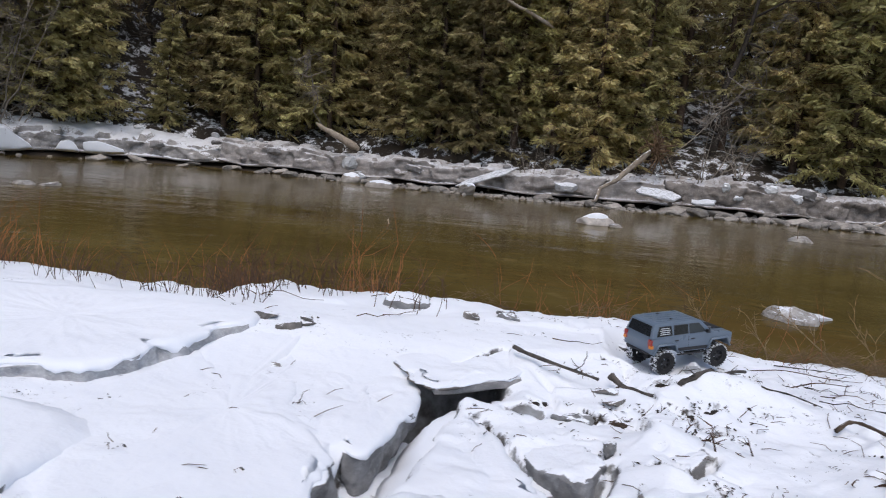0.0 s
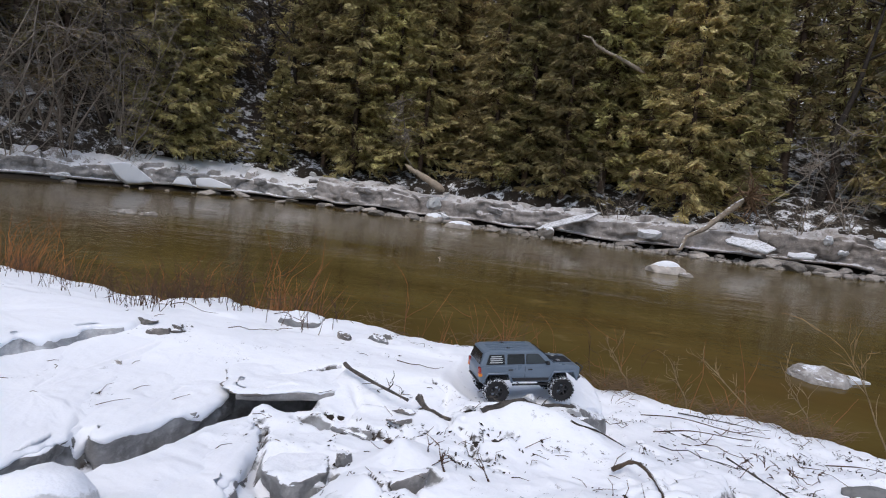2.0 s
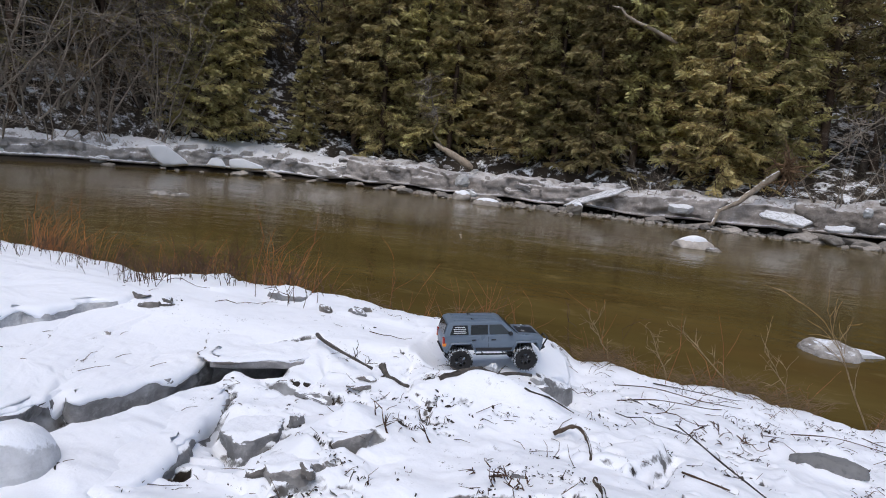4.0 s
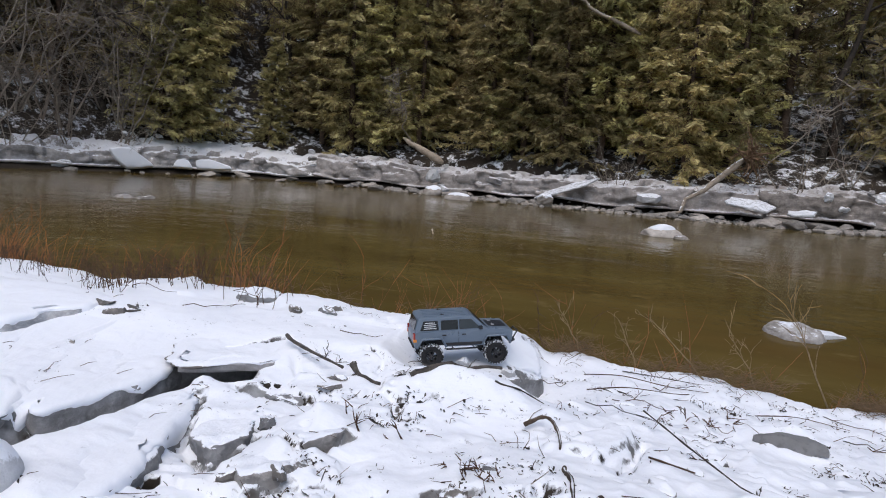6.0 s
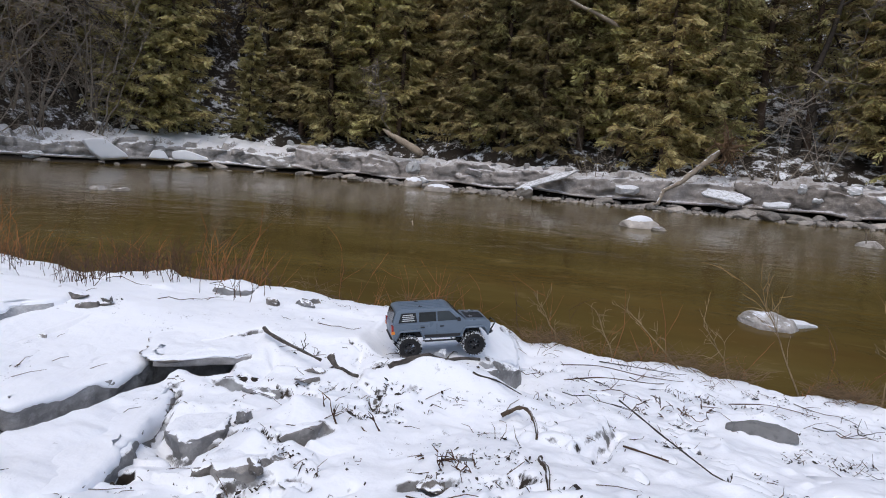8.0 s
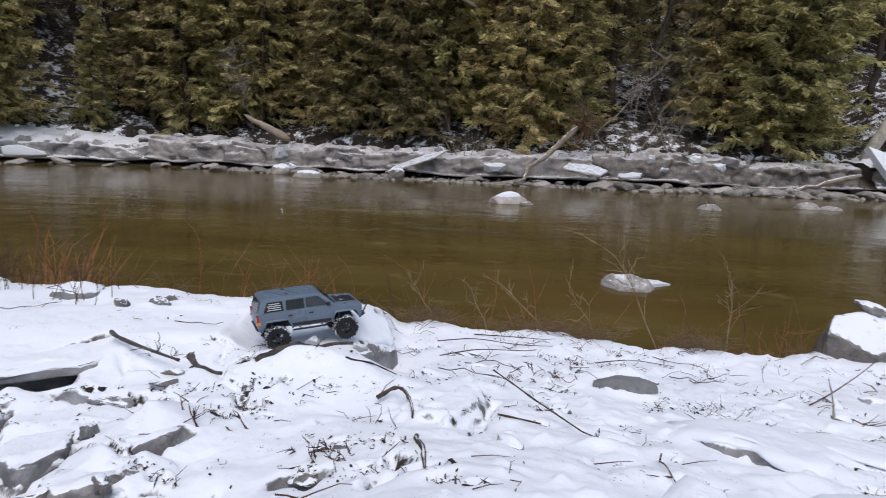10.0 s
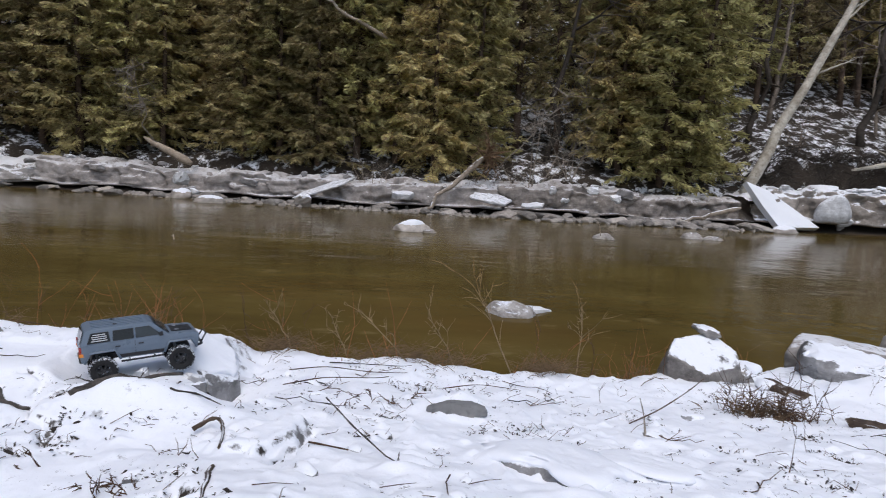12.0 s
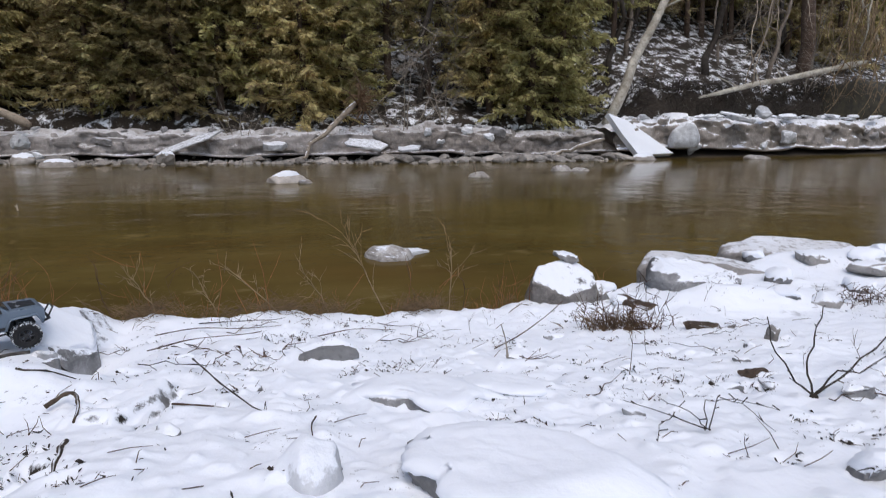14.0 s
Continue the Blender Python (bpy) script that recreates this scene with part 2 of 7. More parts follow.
# ---- mesh helpers ----
class Geo:
    """Vertices and faces gathered for one mesh."""

    def __init__(self):
        self.v, self.f = [], []

    def tube(self, pts, radii, sides=5, closed=True):
        pts = [Vector(p) for p in pts]
        start = len(self.v)
        side = Vector((0.31, 0.17, 0.93))
        for i, p in enumerate(pts):
            d = (pts[min(i + 1, len(pts) - 1)] - pts[max(i - 1, 0)]).normalized()
            a = d.cross(side)
            if a.length < 0.1:
                a = d.cross(Vector((1, 0, 0)))
            a.normalize()
            b = d.cross(a)
            for k in range(sides):
                w = 2 * math.pi * k / sides
                self.v.append(p + (a * math.cos(w) + b * math.sin(w)) * radii[i])
        for i in range(len(pts) - 1):
            for k in range(sides):
                n = (k + 1) % sides
                o = start + i * sides
                self.f.append((o + k, o + n, o + sides + n, o + sides + k))
        if closed:
            self.f.append(tuple(start + k for k in reversed(range(sides))))
            o = start + (len(pts) - 1) * sides
            self.f.append(tuple(o + k for k in range(sides)))

    def poly(self, *pts):
        o = len(self.v)
        self.v.extend(Vector(p) for p in pts)
        self.f.append(tuple(range(o, o + len(pts))))

    def box(self, c, s, m=None):
        x, y, z = (v / 2 for v in s)
        o = len(self.v)
        for i in (-x, x):
            for j in (-y, y):
                for k in (-z, z):
                    p = Vector((i, j, k))
                    if m:
                        p = m @ p
                    self.v.append(p + Vector(c))
        for q in ((0, 1, 3, 2), (4, 6, 7, 5), (0, 4, 5, 1), (2, 3, 7, 6), (0, 2, 6, 4), (1, 5, 7, 3)):
            self.f.append(tuple(o + k for k in q))

    def mesh(self, name, smooth=True):
        me = bpy.data.meshes.new(name)
        me.from_pydata([tuple(p) for p in self.v], [], self.f)
        me.update()
        if smooth:
            me.polygons.foreach_set("use_smooth", [True] * len(me.polygons))
        return me


def put(name, geo, material, parent=None, label="", smooth=True):
    """Links a Geo or a mesh as one object, under a thing where one is given."""
    me = geo.mesh(name, smooth) if isinstance(geo, Geo) else geo
    if not me.materials:
        me.materials.append(material)
    ob = new(name, me)
    if parent is not None:
        ob.parent = parent
    if label:
        ob["label"] = label
    return ob


def part(name, bm, material, parent, label="", smooth=False):
    """Links a bmesh as one mesh object under a thing or a part."""
    me = bpy.data.meshes.new(name)
    bm.to_mesh(me)
    bm.free()
    if smooth:
        me.polygons.foreach_set("use_smooth", [True] * len(me.polygons))
    return put(name, me, material, parent, label)


def thing(name, label, category, at=None, group="", kind=""):
    """An empty at a thing's base, which parents its parts."""
    ob = new(name)
    ob.empty_display_size = 0.1
    if at is not None:
        ob.matrix_basis = at if isinstance(at, Matrix) else Matrix.Translation(at)
    return tagged(ob, label, category, group, kind)


def fbm(x, y, z=0.0, octaves=4, gain=0.5):
    total, amp, f = 0.0, 1.0, 1.0
    for _ in range(octaves):
        total += amp * noise.noise((x * f, y * f, z * f))
        amp *= gain
        f *= 2.03
    return total


def smooth_step(a, b, x):
    u = min(1.0, max(0.0, (x - a) / (b - a)))
    return u * u * (3 - 2 * u)


# ---- plan ----
def near_edge(x):
    """Where the near bank breaks off towards the water."""
    return float(np.interp(x, [-60, -30, -14, -9, -5, -4, -3.3, -2.7, -2, -0.55, -0.2, 1.5, 2.5, 3.4, 4.3, 5.7, 9, 20, 60],
                           [-40, -6, 4.2, 4.7, 4.3, 4.1, 3.85, 3.35, 3.2, 3.2, 3.6, 3.6, 3.85, 4.15, 4.4, 4.9, 5.4, 6.5, 12]))


def far_shore(x):
    """The waterline of the far bank."""
    return float(np.interp(x, [-60, -45, -30, -26, -23.5, -20, -16, -10, -5, 5, 15, 31, 60],
                           [-60, -25, 8, 14, 20, 24.5, 26.5, 26.5, 25, 24.2, 24.6, 26.3, 32]))


def bank_base(x, y):
    """The near bank without its small lumps: a plateau of slabs with a crest, a hollow before it, and a slope down to the river."""
    low = 0.68 - 0.13 * max(0.0, y - 2.0)
    mid = 0.675 + 0.085 * smooth_step(1.9, 2.4, y) - 0.05 * smooth_step(2.9, 3.3, y)
    mid -= 0.085 * math.exp(-((x + 1.25) / 0.30) ** 2 - ((y - 1.45) / 0.45) ** 2)
    left = low + (mid - low) * smooth_step(-3.4, -2.7, x)
    right = 1.02 - 0.17 * min(max(y, -0.5), 3.1) - 0.05 * (min(max(x, 0.0), 3.0) - 0.5)
    back = smooth_step(2.10, 2.50, y)
    return left + (right - left) * smooth_step(-0.45, 0.3 - 0.5 * back, x)


def crack_side(x, y):
    """Signed distance in front of the broken edge of the slab plateau."""
    pts = ((-2.2, 0.3), (-1.9, 0.98), (-1.78, 1.25), (-1.72, 1.78), (-1.28, 2.2), (-1.1, 2.28))
    best, sign = 9.0, 1.0
    p = Vector((x, y))
    for a, b in zip(pts, pts[1:]):
        a, b = Vector(a), Vector(b)
        d = b - a
        t = min(1.0, max(0.0, (p - a).dot(d) / d.length_squared))
        off = p - (a + d * t)
        if off.length < best:
            best = off.length
            sign = 1.0 if d.x * off.y - d.y * off.x < 0 else -1.0
    return best * sign


LEDGES = (  # x, y, way the broken face looks, length, depth, height
    (0.24, 1.86, -22, 0.50, 0.40, 0.055),)


def ledge_lift(x, y):
    """Plates sunk in the snow at the back, each with one broken face and a gap before it."""
    total = 0.0
    for cx, cy, face, length, depth, up in LEDGES:
        dx, dy = x - cx, y - cy
        if abs(dx) > 0.5 or abs(dy) > 0.5:
            continue
        ca, sa = math.cos(radians(face)), math.sin(radians(face))
        v = -(dx * ca + dy * sa) + 0.03 * fbm(x * 6, y * 6, cx, 2)
        u = abs(-dx * sa + dy * ca) + 0.03 * noise.noise((x * 7, y * 7, cy))
        side = 1 - smooth_step(length * 0.34, length * 0.55, u)
        side *= smooth_step(-0.30, 0.15, fbm(x * 7, y * 7, 4.4, 2))
        up *= 0.8
        total += side * up * smooth_step(-0.016, 0.022, v) * (1 - smooth_step(depth * 0.25, depth, v))
        total -= side * 0.12 * up * smooth_step(-0.07, -0.02, v) * (1 - smooth_step(-0.012, 0.004, v))
    return total


CREVICES = (  # lines of gaps between the broken plates: points, half width, depth
    (((-1.47, 1.83), (-1.37, 1.62), (-1.24, 1.36), (-1.15, 1.15)), 0.030, 0.12),
    (((-1.22, 1.41), (-1.08, 1.33), (-0.99, 1.46)), 0.022, 0.09),
    (((-0.87, 1.46), (-0.77, 1.395), (-0.67, 1.56)), 0.020, 0.08),
    (((-0.96, 1.24), (-0.83, 1.16), (-0.70, 1.24)), 0.022, 0.08),
    (((-1.45, 1.80), (-1.33, 1.86), (-1.22, 1.84)), 0.020, 0.08),
    (((-0.28, 1.33), (-0.20, 1.31), (-0.14, 1.34)), 0.026, 0.08),
    (((0.20, 1.52), (0.26, 1.72), (0.31, 1.98)), 0.018, 0.06),
    (((-1.12, 1.86), (-1.02, 1.83), (-0.90, 1.88), (-0.80, 1.87)), 0.018, 0.05),
    (((-0.70, 2.00), (-0.64, 1.93), (-0.60, 1.85)), 0.020, 0.06),
    (((-1.02, 1.66), (-0.97, 1.56), (-1.0, 1.50)), 0.018, 0.06),
    (((-0.62, 1.26), (-0.52, 1.22), (-0.44, 1.27)), 0.022, 0.06),
    (((0.40, 2.26), (0.48, 2.24), (0.56, 2.18)), 0.014, 0.05),
    (((0.47, 2.02), (0.52, 1.96), (0.58, 1.99)), 0.020, 0.06),
    (((-0.02, 1.18), (0.04, 1.26), (0.03, 1.36)), 0.016, 0.05),
    (((0.25, 1.18), (0.30, 1.08), (0.33, 1.0)), 0.016, 0.05),
    (((1.32, 1.72), (1.40, 1.70), (1.50, 1.73)), 0.016, 0.05),
    (((1.56, 1.70), (1.62, 1.58), (1.66, 1.50)), 0.014, 0.04))


def crevice_cut(x, y):
    """How far the ground is sunk by the gaps between the plates."""
    if not (-1.6 < x < 1.8 and 0.9 < y < 2.4):
        return 0.0
    p = Vector((x, y))
    cut = 0.0
    for pts, w, depth in CREVICES:
        for a, b in zip(pts, pts[1:]):
            a, b = Vector(a), Vector(b)
            d = b - a
            t = min(1.0, max(0.0, (p - a).dot(d) / d.length_squared))
            off = (p - (a + d * t)).length + 0.022 * fbm(x * 11, y * 11, 2.2, 2)
            open_here = smooth_step(-0.25, 0.10, noise.noise((x * 6, y * 6, 9.1)))
            cut = max(cut, 0.7 * depth * open_here * (1 - smooth_step(w * 0.2, w * 1.7, off)))
    return cut


# where clumps of leaves and clods have gathered; a few imitate shaded holes between the plates
SPOTS = [(-1.23, 1.92), (-0.9, 1.85), (-0.57, 1.83), (-0.49, 1.79), (-0.51, 2.03), (-0.67, 1.77), (-0.81, 1.92), (-0.63, 1.33), (-0.93, 1.2), (-0.77, 1.16),
         (-0.03, 1.49), (0.05, 1.32), (-0.17, 1.53), (1.0, 3.29), (1.15, 3.33), (0.75, 3.11), (0.63, 2.99), (0.6, 2.29), (0.5, 1.93), (-1.37, 1.61), (-1.45, 1.76), (-1.06, 1.66), (-0.22, 1.32)]
SPOTS += [(-0.17, 1.33), (-0.56, 2.0), (-0.34, 2.04), (1.74, 2.65), (1.72, 2.05), (2.01, 2.18), (2.25, 3.06), (2.47, 3.02), (2.62, 2.55), (2.47, 2.25), (2.55, 2.2), (2.45, 2.72),
          (3.48, 2.94), (2.83, 2.24), (2.23, 1.82), (2.43, 1.77), (1.43, 1.65), (1.42, 1.35), (1.69, 2.78), (1.51, 2.68), (2.48, 3.25), (2.17, 2.02), (2.06, 1.77), (2.18, 1.59)]
SPOTS += [(2.0, 2.21), (2.02, 2.02), (2.11, 1.94), (2.58, 2.51), (2.49, 2.22), (2.14, 1.73), (2.2, 1.73), (2.87, 3.59), (2.51, 3.35), (2.89, 2.36), (2.86, 2.25), (2.35, 1.68), (3.57, 2.3), (2.46, 1.63),
          (2.51, 1.61), (2.36, 1.24), (2.4, 1.24), (2.24, 1.02), (2.3, 0.98), (2.43, 1.04), (1.99, 0.92), (3.53, 2.02), (2.6, 1.71), (1.99, 1.54), (1.36, 1.45), (1.42, 1.33), (1.31, 1.0), (1.17, 0.88),
          (0.73, 1.6), (4.9, 3.3), (3.23, 3.06), (1.75, 2.79), (0.94, 3.05), (0.75, 3.03), (0.56, 2.29), (0.53, 1.98), (0.0, 3.13), (0.2, 3.0), (-0.1, 2.91), (0.02, 1.45), (0.13, 1.25), (0.27, 1.1), (-0.58, 1.86)]
SPOTS += [(-0.15, 1.48), (-0.55, 1.86), (-0.63, 1.98), (0.57, 2.26), (-0.74, 1.22), (-0.02, 1.30), (-0.94, 1.91), (-0.70, 2.15), (0.06, 1.31), (0.19, 1.16), (-1.01, 1.55), (-0.70, 1.34)]

PITS = {}  # small melt holes round leaves and stems, by squares of 0.1 m


def dig_pits():
    rnd = random.Random(47)
    made = 0
    for x, y in SPOTS:
        PITS.setdefault((int(x // 0.1), int(y // 0.1)), []).append((x, y, rnd.uniform(0.030, 0.042), rnd.uniform(0.018, 0.034), rnd.gauss(0, 0.5)))
    while made < 480:
        x, y = rnd.uniform(-3.2, 4.6), rnd.uniform(0.9, 3.6)
        thick = 0.22 if x < -1.3 else 1.0
        if rnd.random() > thick or noise.noise((x * 1.7, y * 1.7, 8.0)) < rnd.uniform(-0.5, 0.35):
            continue
        made += 1
        PITS.setdefault((int(x // 0.1), int(y // 0.1)), []).append((x, y, rnd.uniform(0.010, 0.028), rnd.uniform(0.006, 0.020), rnd.uniform(0, 3.1)))


def pit_depth(x, y):
    i, j = int(x // 0.1), int(y // 0.1)
    total = 0.0
    for a in (i - 1, i, i + 1):
        for b in (j - 1, j, j + 1):
            for px, py, r, depth, turn in PITS.get((a, b), ()):
                dx, dy = x - px, y - py
                u, v = dx * math.cos(turn) + dy * math.sin(turn), (dy * math.cos(turn) - dx * math.sin(turn)) * 1.8
                q = (u * u + v * v) / (r * r)
                if q < 9:
                    total += depth * math.exp(-q) - 0.25 * depth * math.exp(-(q - 2.2) ** 2)
    return total


dig_pits()


def near_height(x, y):
    z = bank_base(x, y)
    plateau = 0.0
    if -4.6 < x < -0.9 and -0.5 < y < 2.7:
        s = crack_side(x, y) + 0.035 * fbm(x * 6, y * 6, 1.7, 3)
        fade = 1 - smooth_step(-1.42, -1.34, x)
        right_part = smooth_step(1.72, 1.84, y)
        inner = -0.05 - 0.07 * right_part
        cut = smooth_step(inner - 0.04, inner + 0.02, s) * (1 - smooth_step(0.07 - 0.025 * right_part, 0.20 - 0.08 * right_part, s)) * fade
        z -= (0.15 + 0.14 * right_part) * cut
        plateau = 1 - smooth_step(-0.10, 0.0, s)
    calm = 1 - 0.75 * plateau
    lumps = calm * (0.045 - 0.032 * smooth_step(-0.2, 0.8, x)) * fbm(x * 1.9, y * 1.9, 3.1, 3) + (0.5 + 0.5 * calm) * (0.012 + 0.009 * smooth_step(-0.1, 0.5, x)) * fbm(x * 6, y * 6, 7.7, 3)
    # rubble: tilted plates with gaps between them
    broken = smooth_step(-1.3, -1.1, x) * (1 - smooth_step(-0.85, -0.45, x)) * smooth_step(0.3, 0.8, y) * (1 - smooth_step(2.2, 2.7, y)) * (1 - plateau)
    if broken > 0.01:
        wx, wy = x + 0.10 * fbm(x * 3, y * 3, 1.0, 2), y + 0.10 * fbm(x * 3, y * 3, 4.0, 2)
        far, at = noise.voronoi((wx * 3.1, wy * 3.6, 0.5))
        pick = noise.cell(at[0] * 7.3)
        tilt = (noise.cell(at[0] * 3.1 + Vector((9, 0, 0))) - 0.5) * (wx * 3.1 - at[0].x) + (noise.cell(at[0] * 5.7 + Vector((0, 9, 0))) - 0.5) * (wy * 3.6 - at[0].y)
        gap = 1 - smooth_step(0.02, 0.16, far[1] - far[0])
        lumps += broken * (0.024 * (pick - 0.5) + 0.034 * tilt - 0.038 * gap * smooth_step(0.35, 0.7, noise.cell(at[1] * 2.2 + at[0] * 2.2)))
    lumps += ledge_lift(x, y)
    crumbs = max(0.0, noise.noise((x * 17, y * 17, 5.0)) - 0.2) + max(0.0, noise.noise((x * 8, y * 8, 2.0)) - 0.15)
    z += lumps + (0.018 + 0.014 * smooth_step(-0.1, 0.5, x)) * crumbs * calm
    z -= crevice_cut(x, y) + pit_depth(x, y)
    for cx, cy in ((-1.44, 1.93), (-1.36, 1.98)):  # the dark gap under the ledge
        z -= 0.055 * math.exp(-((x - cx) ** 2 + (y - cy) ** 2) / 0.0030)
    # the trodden spot on which the car stands, and the drift before it
    level = max(0.0, 1 - math.hypot(x + 0.56, y - 2.557) / 0.39)
    spot = 0.694 + 0.07 * ((x + 0.56) * 0.866 + (y - 2.557) * 0.5)
    z += (spot - z) * smooth_step(0.0, 0.42, level)
    z += 0.035 * math.exp(-((x + 0.50) / 0.22) ** 2 - ((y - 2.20) / 0.10) ** 2)
    for cx, cy, w, d, up in ((-1.2, 1.63, 0.16, 0.11, 0.05), (-0.8, 1.66, 0.12, 0.10, 0.05), (-0.83, 1.40, 0.12, 0.09, 0.045), (0.88, 2.51, 0.16, 0.07, 0.085)):
        z += up * math.exp(-((x - cx) / w) ** 2 - ((y - cy) / d) ** 2)
    z += 0.06 * math.exp(-((x - 2.65) / 0.28) ** 2 - ((y - 3.45) / 0.12) ** 2)
    z += 0.13 * math.exp(-((x - 3.85) / 0.5) ** 2 - ((y - 3.5) / 0.22) ** 2) + 0.10 * math.exp(-((x - 5.6) / 0.8) ** 2 - ((y - 4.5) / 0.3) ** 2)
    z -= 0.12 * math.exp(-((x + 0.17) / 0.17) ** 2 - ((y - 2.60) / 0.17) ** 2)
    return z


def ground_height(x, y):
    e, w = near_edge(x), far_shore(x)
    if y < e + 0.9:
        edge = e + 0.12 * fbm(x * 2.2, 0.3, 9.0, 3)
        z = near_height(x, y) if y > -1.5 and abs(x) < 9 else bank_base(x, y) + 0.06 * fbm(x, y, 2.0, 3)
        drop = smooth_step(edge - 0.12, edge + 0.75, y)
        return z * (1 - drop) - 0.55 * drop
    if y < w - 1.5:
        return -0.55 + 0.08 * fbm(x * 0.7, y * 0.7, 4.0, 3)
    d = y - w
    if d < 0:
        return -0.55 + 0.55 * smooth_step(-1.5, 0.0, d)
    rise = 0.35 * smooth_step(0, 1.5, d) + 0.55 * smooth_step(1.0, 3.5, d) + 0.42 * max(0.0, d - 2.5) + 0.14 * max(0.0, d - 9)
    rise += (0.35 + 1.5 * smooth_step(15.5, 18, x)) * smooth_step(2.6, 3.1, d + 0.5 * fbm(x * 1.1, y * 0.4, 3.3, 3))
    rise = min(rise, 24 + 0.1 * d)
    return rise + (0.25 * fbm(x * 0.5, y * 0.5, 6.0, 4) + 0.12 * fbm(x * 1.8, y * 1.8, 8.0, 3)) * smooth_step(0.3, 2.0, d)


def stretch_lines(spans):
    out = []
    for a, b, step in spans:
        out += list(np.linspace(a, b, max(2, int(round((b - a) / step)) + 1))[:-1])
    return out + [spans[-1][1]]


def build_ground():
    xs = stretch_lines([(-400, -60, 34), (-60, -28, 2), (-28, -14, 0.5), (-14, -5, 0.35), (-5, -3, 0.06), (-3, -1.3, 0.02), (-1.3, 1.9, 0.0115), (1.9, 3.6, 0.022), (3.6, 7, 0.08), (7, 32, 0.45), (32, 60, 2), (60, 400, 34)])
    ys = stretch_lines([(-300, -40, 26), (-40, -6, 3), (-6, 0.4, 0.25), (0.4, 0.85, 0.03), (0.85, 2.5, 0.0115), (2.5, 3.9, 0.02), (3.9, 5.6, 0.08), (5.6, 22, 0.8), (22, 36, 0.3), (36, 60, 1.5), (60, 420, 30)])
    nx = len(xs)
    verts = [(x, y, ground_height(x, y)) for y in ys for x in xs]
    faces = [(j * nx + i, j * nx + i + 1, (j + 1) * nx + i + 1, (j + 1) * nx + i) for j in range(len(ys) - 1) for i in range(nx - 1)]
    me = bpy.data.meshes.new("ground")
    me.from_pydata(verts, [], faces)
    me.polygons.foreach_set("use_smooth", [True] * len(me.polygons))
    me.update()
    ob = put("ground", me, GROUND)
    return tagged(ob, "snow-covered river bank over mud and leaf litter", "ground", kind="structure")


def build_water():
    g = Geo()
    g.poly((-400, -300, 0), (400, -300, 0), (400, 60, 0), (-400, 60, 0))
    return tagged(put("water", g, WATER), "murky olive-brown shallow river water with ripples", "water", kind="structure")


build_ground()
build_water()


# ---- stones, slabs and chunks ----
def hull_mesh(name, pts, seed, worn=0.015, cuts=2):
    """A broken block: the hull of a few corners, its edges worn round and its faces roughened."""
    bm = bmesh.new()
    for p in pts:
        bm.verts.new(p)
    made = bmesh.ops.convex_hull(bm, input=list(bm.verts))
    loose = {g for g in made["geom_interior"] + made["geom_unused"] if isinstance(g, bmesh.types.BMVert)}
    if loose:
        bmesh.ops.delete(bm, geom=list(loose), context="VERTS")
    bmesh.ops.dissolve_limit(bm, angle_limit=radians(14), verts=list(bm.verts), edges=list(bm.edges))
    bmesh.ops.bevel(bm, geom=list(bm.edges), offset=worn, segments=2 if cuts else 1, affect="EDGES", profile=0.5, clamp_overlap=True)
    bmesh.ops.triangulate(bm, faces=list(bm.faces))
    if cuts:
        long = [e for e in bm.edges if e.calc_length() > worn * 1.2]
        bmesh.ops.subdivide_edges(bm, edges=long, cuts=cuts, use_grid_fill=True)
        bmesh.ops.triangulate(bm, faces=list(bm.faces))
        for _ in range(3):
            bmesh.ops.smooth_vert(bm, verts=list(bm.verts), factor=0.5, use_axis_x=True, use_axis_y=True, use_axis_z=True)
    span = max((Vector(a) - Vector(pts[0])).length for a in pts)
    for v in bm.verts:
        q = v.co * (5 / span)
        v.co += Vector((noise.noise(q * 8 + Vector((seed, 0, 0))), noise.noise(q * 8 + Vector((0, seed, 0))), noise.noise(q * 8 + Vector((0, 0, seed))))) * (worn * 0.25 if cuts else 0)
        v.co += Vector((noise.noise(q + Vector((seed, 0, 0))), noise.noise(q + Vector((0, seed, 0))), noise.noise(q + Vector((0, 0, seed))))) * worn * 0.7 + Vector((noise.noise(q * 3.1 + Vector((0, 0, seed))), noise.noise(q * 3.1 + Vector((seed, 0, 0))), noise.noise(q * 3.1 + Vector((0, seed, 0))))) * worn * 0.45
    bmesh.ops.recalc_face_normals(bm, faces=bm.faces)
    me = bpy.data.meshes.new(name)
    bm.to_mesh(me)
    bm.free()
    me.polygons.foreach_set("use_smooth", [True] * len(me.polygons))
    return me


def block(name, label, category, pts, seed, material, worn=0.02, group="", cuts=5):
    """A thing that is one broken block with the given corners."""
    c = sum((Vector(p) for p in pts), Vector()) / len(pts)
    c.z = min(p[2] for p in pts)
    me = hull_mesh(name, [Vector(p) - c for p in pts], seed, worn, cuts)
    ob = put(name, me, material)
    ob.location = c
    return tagged(ob, label, category, group)


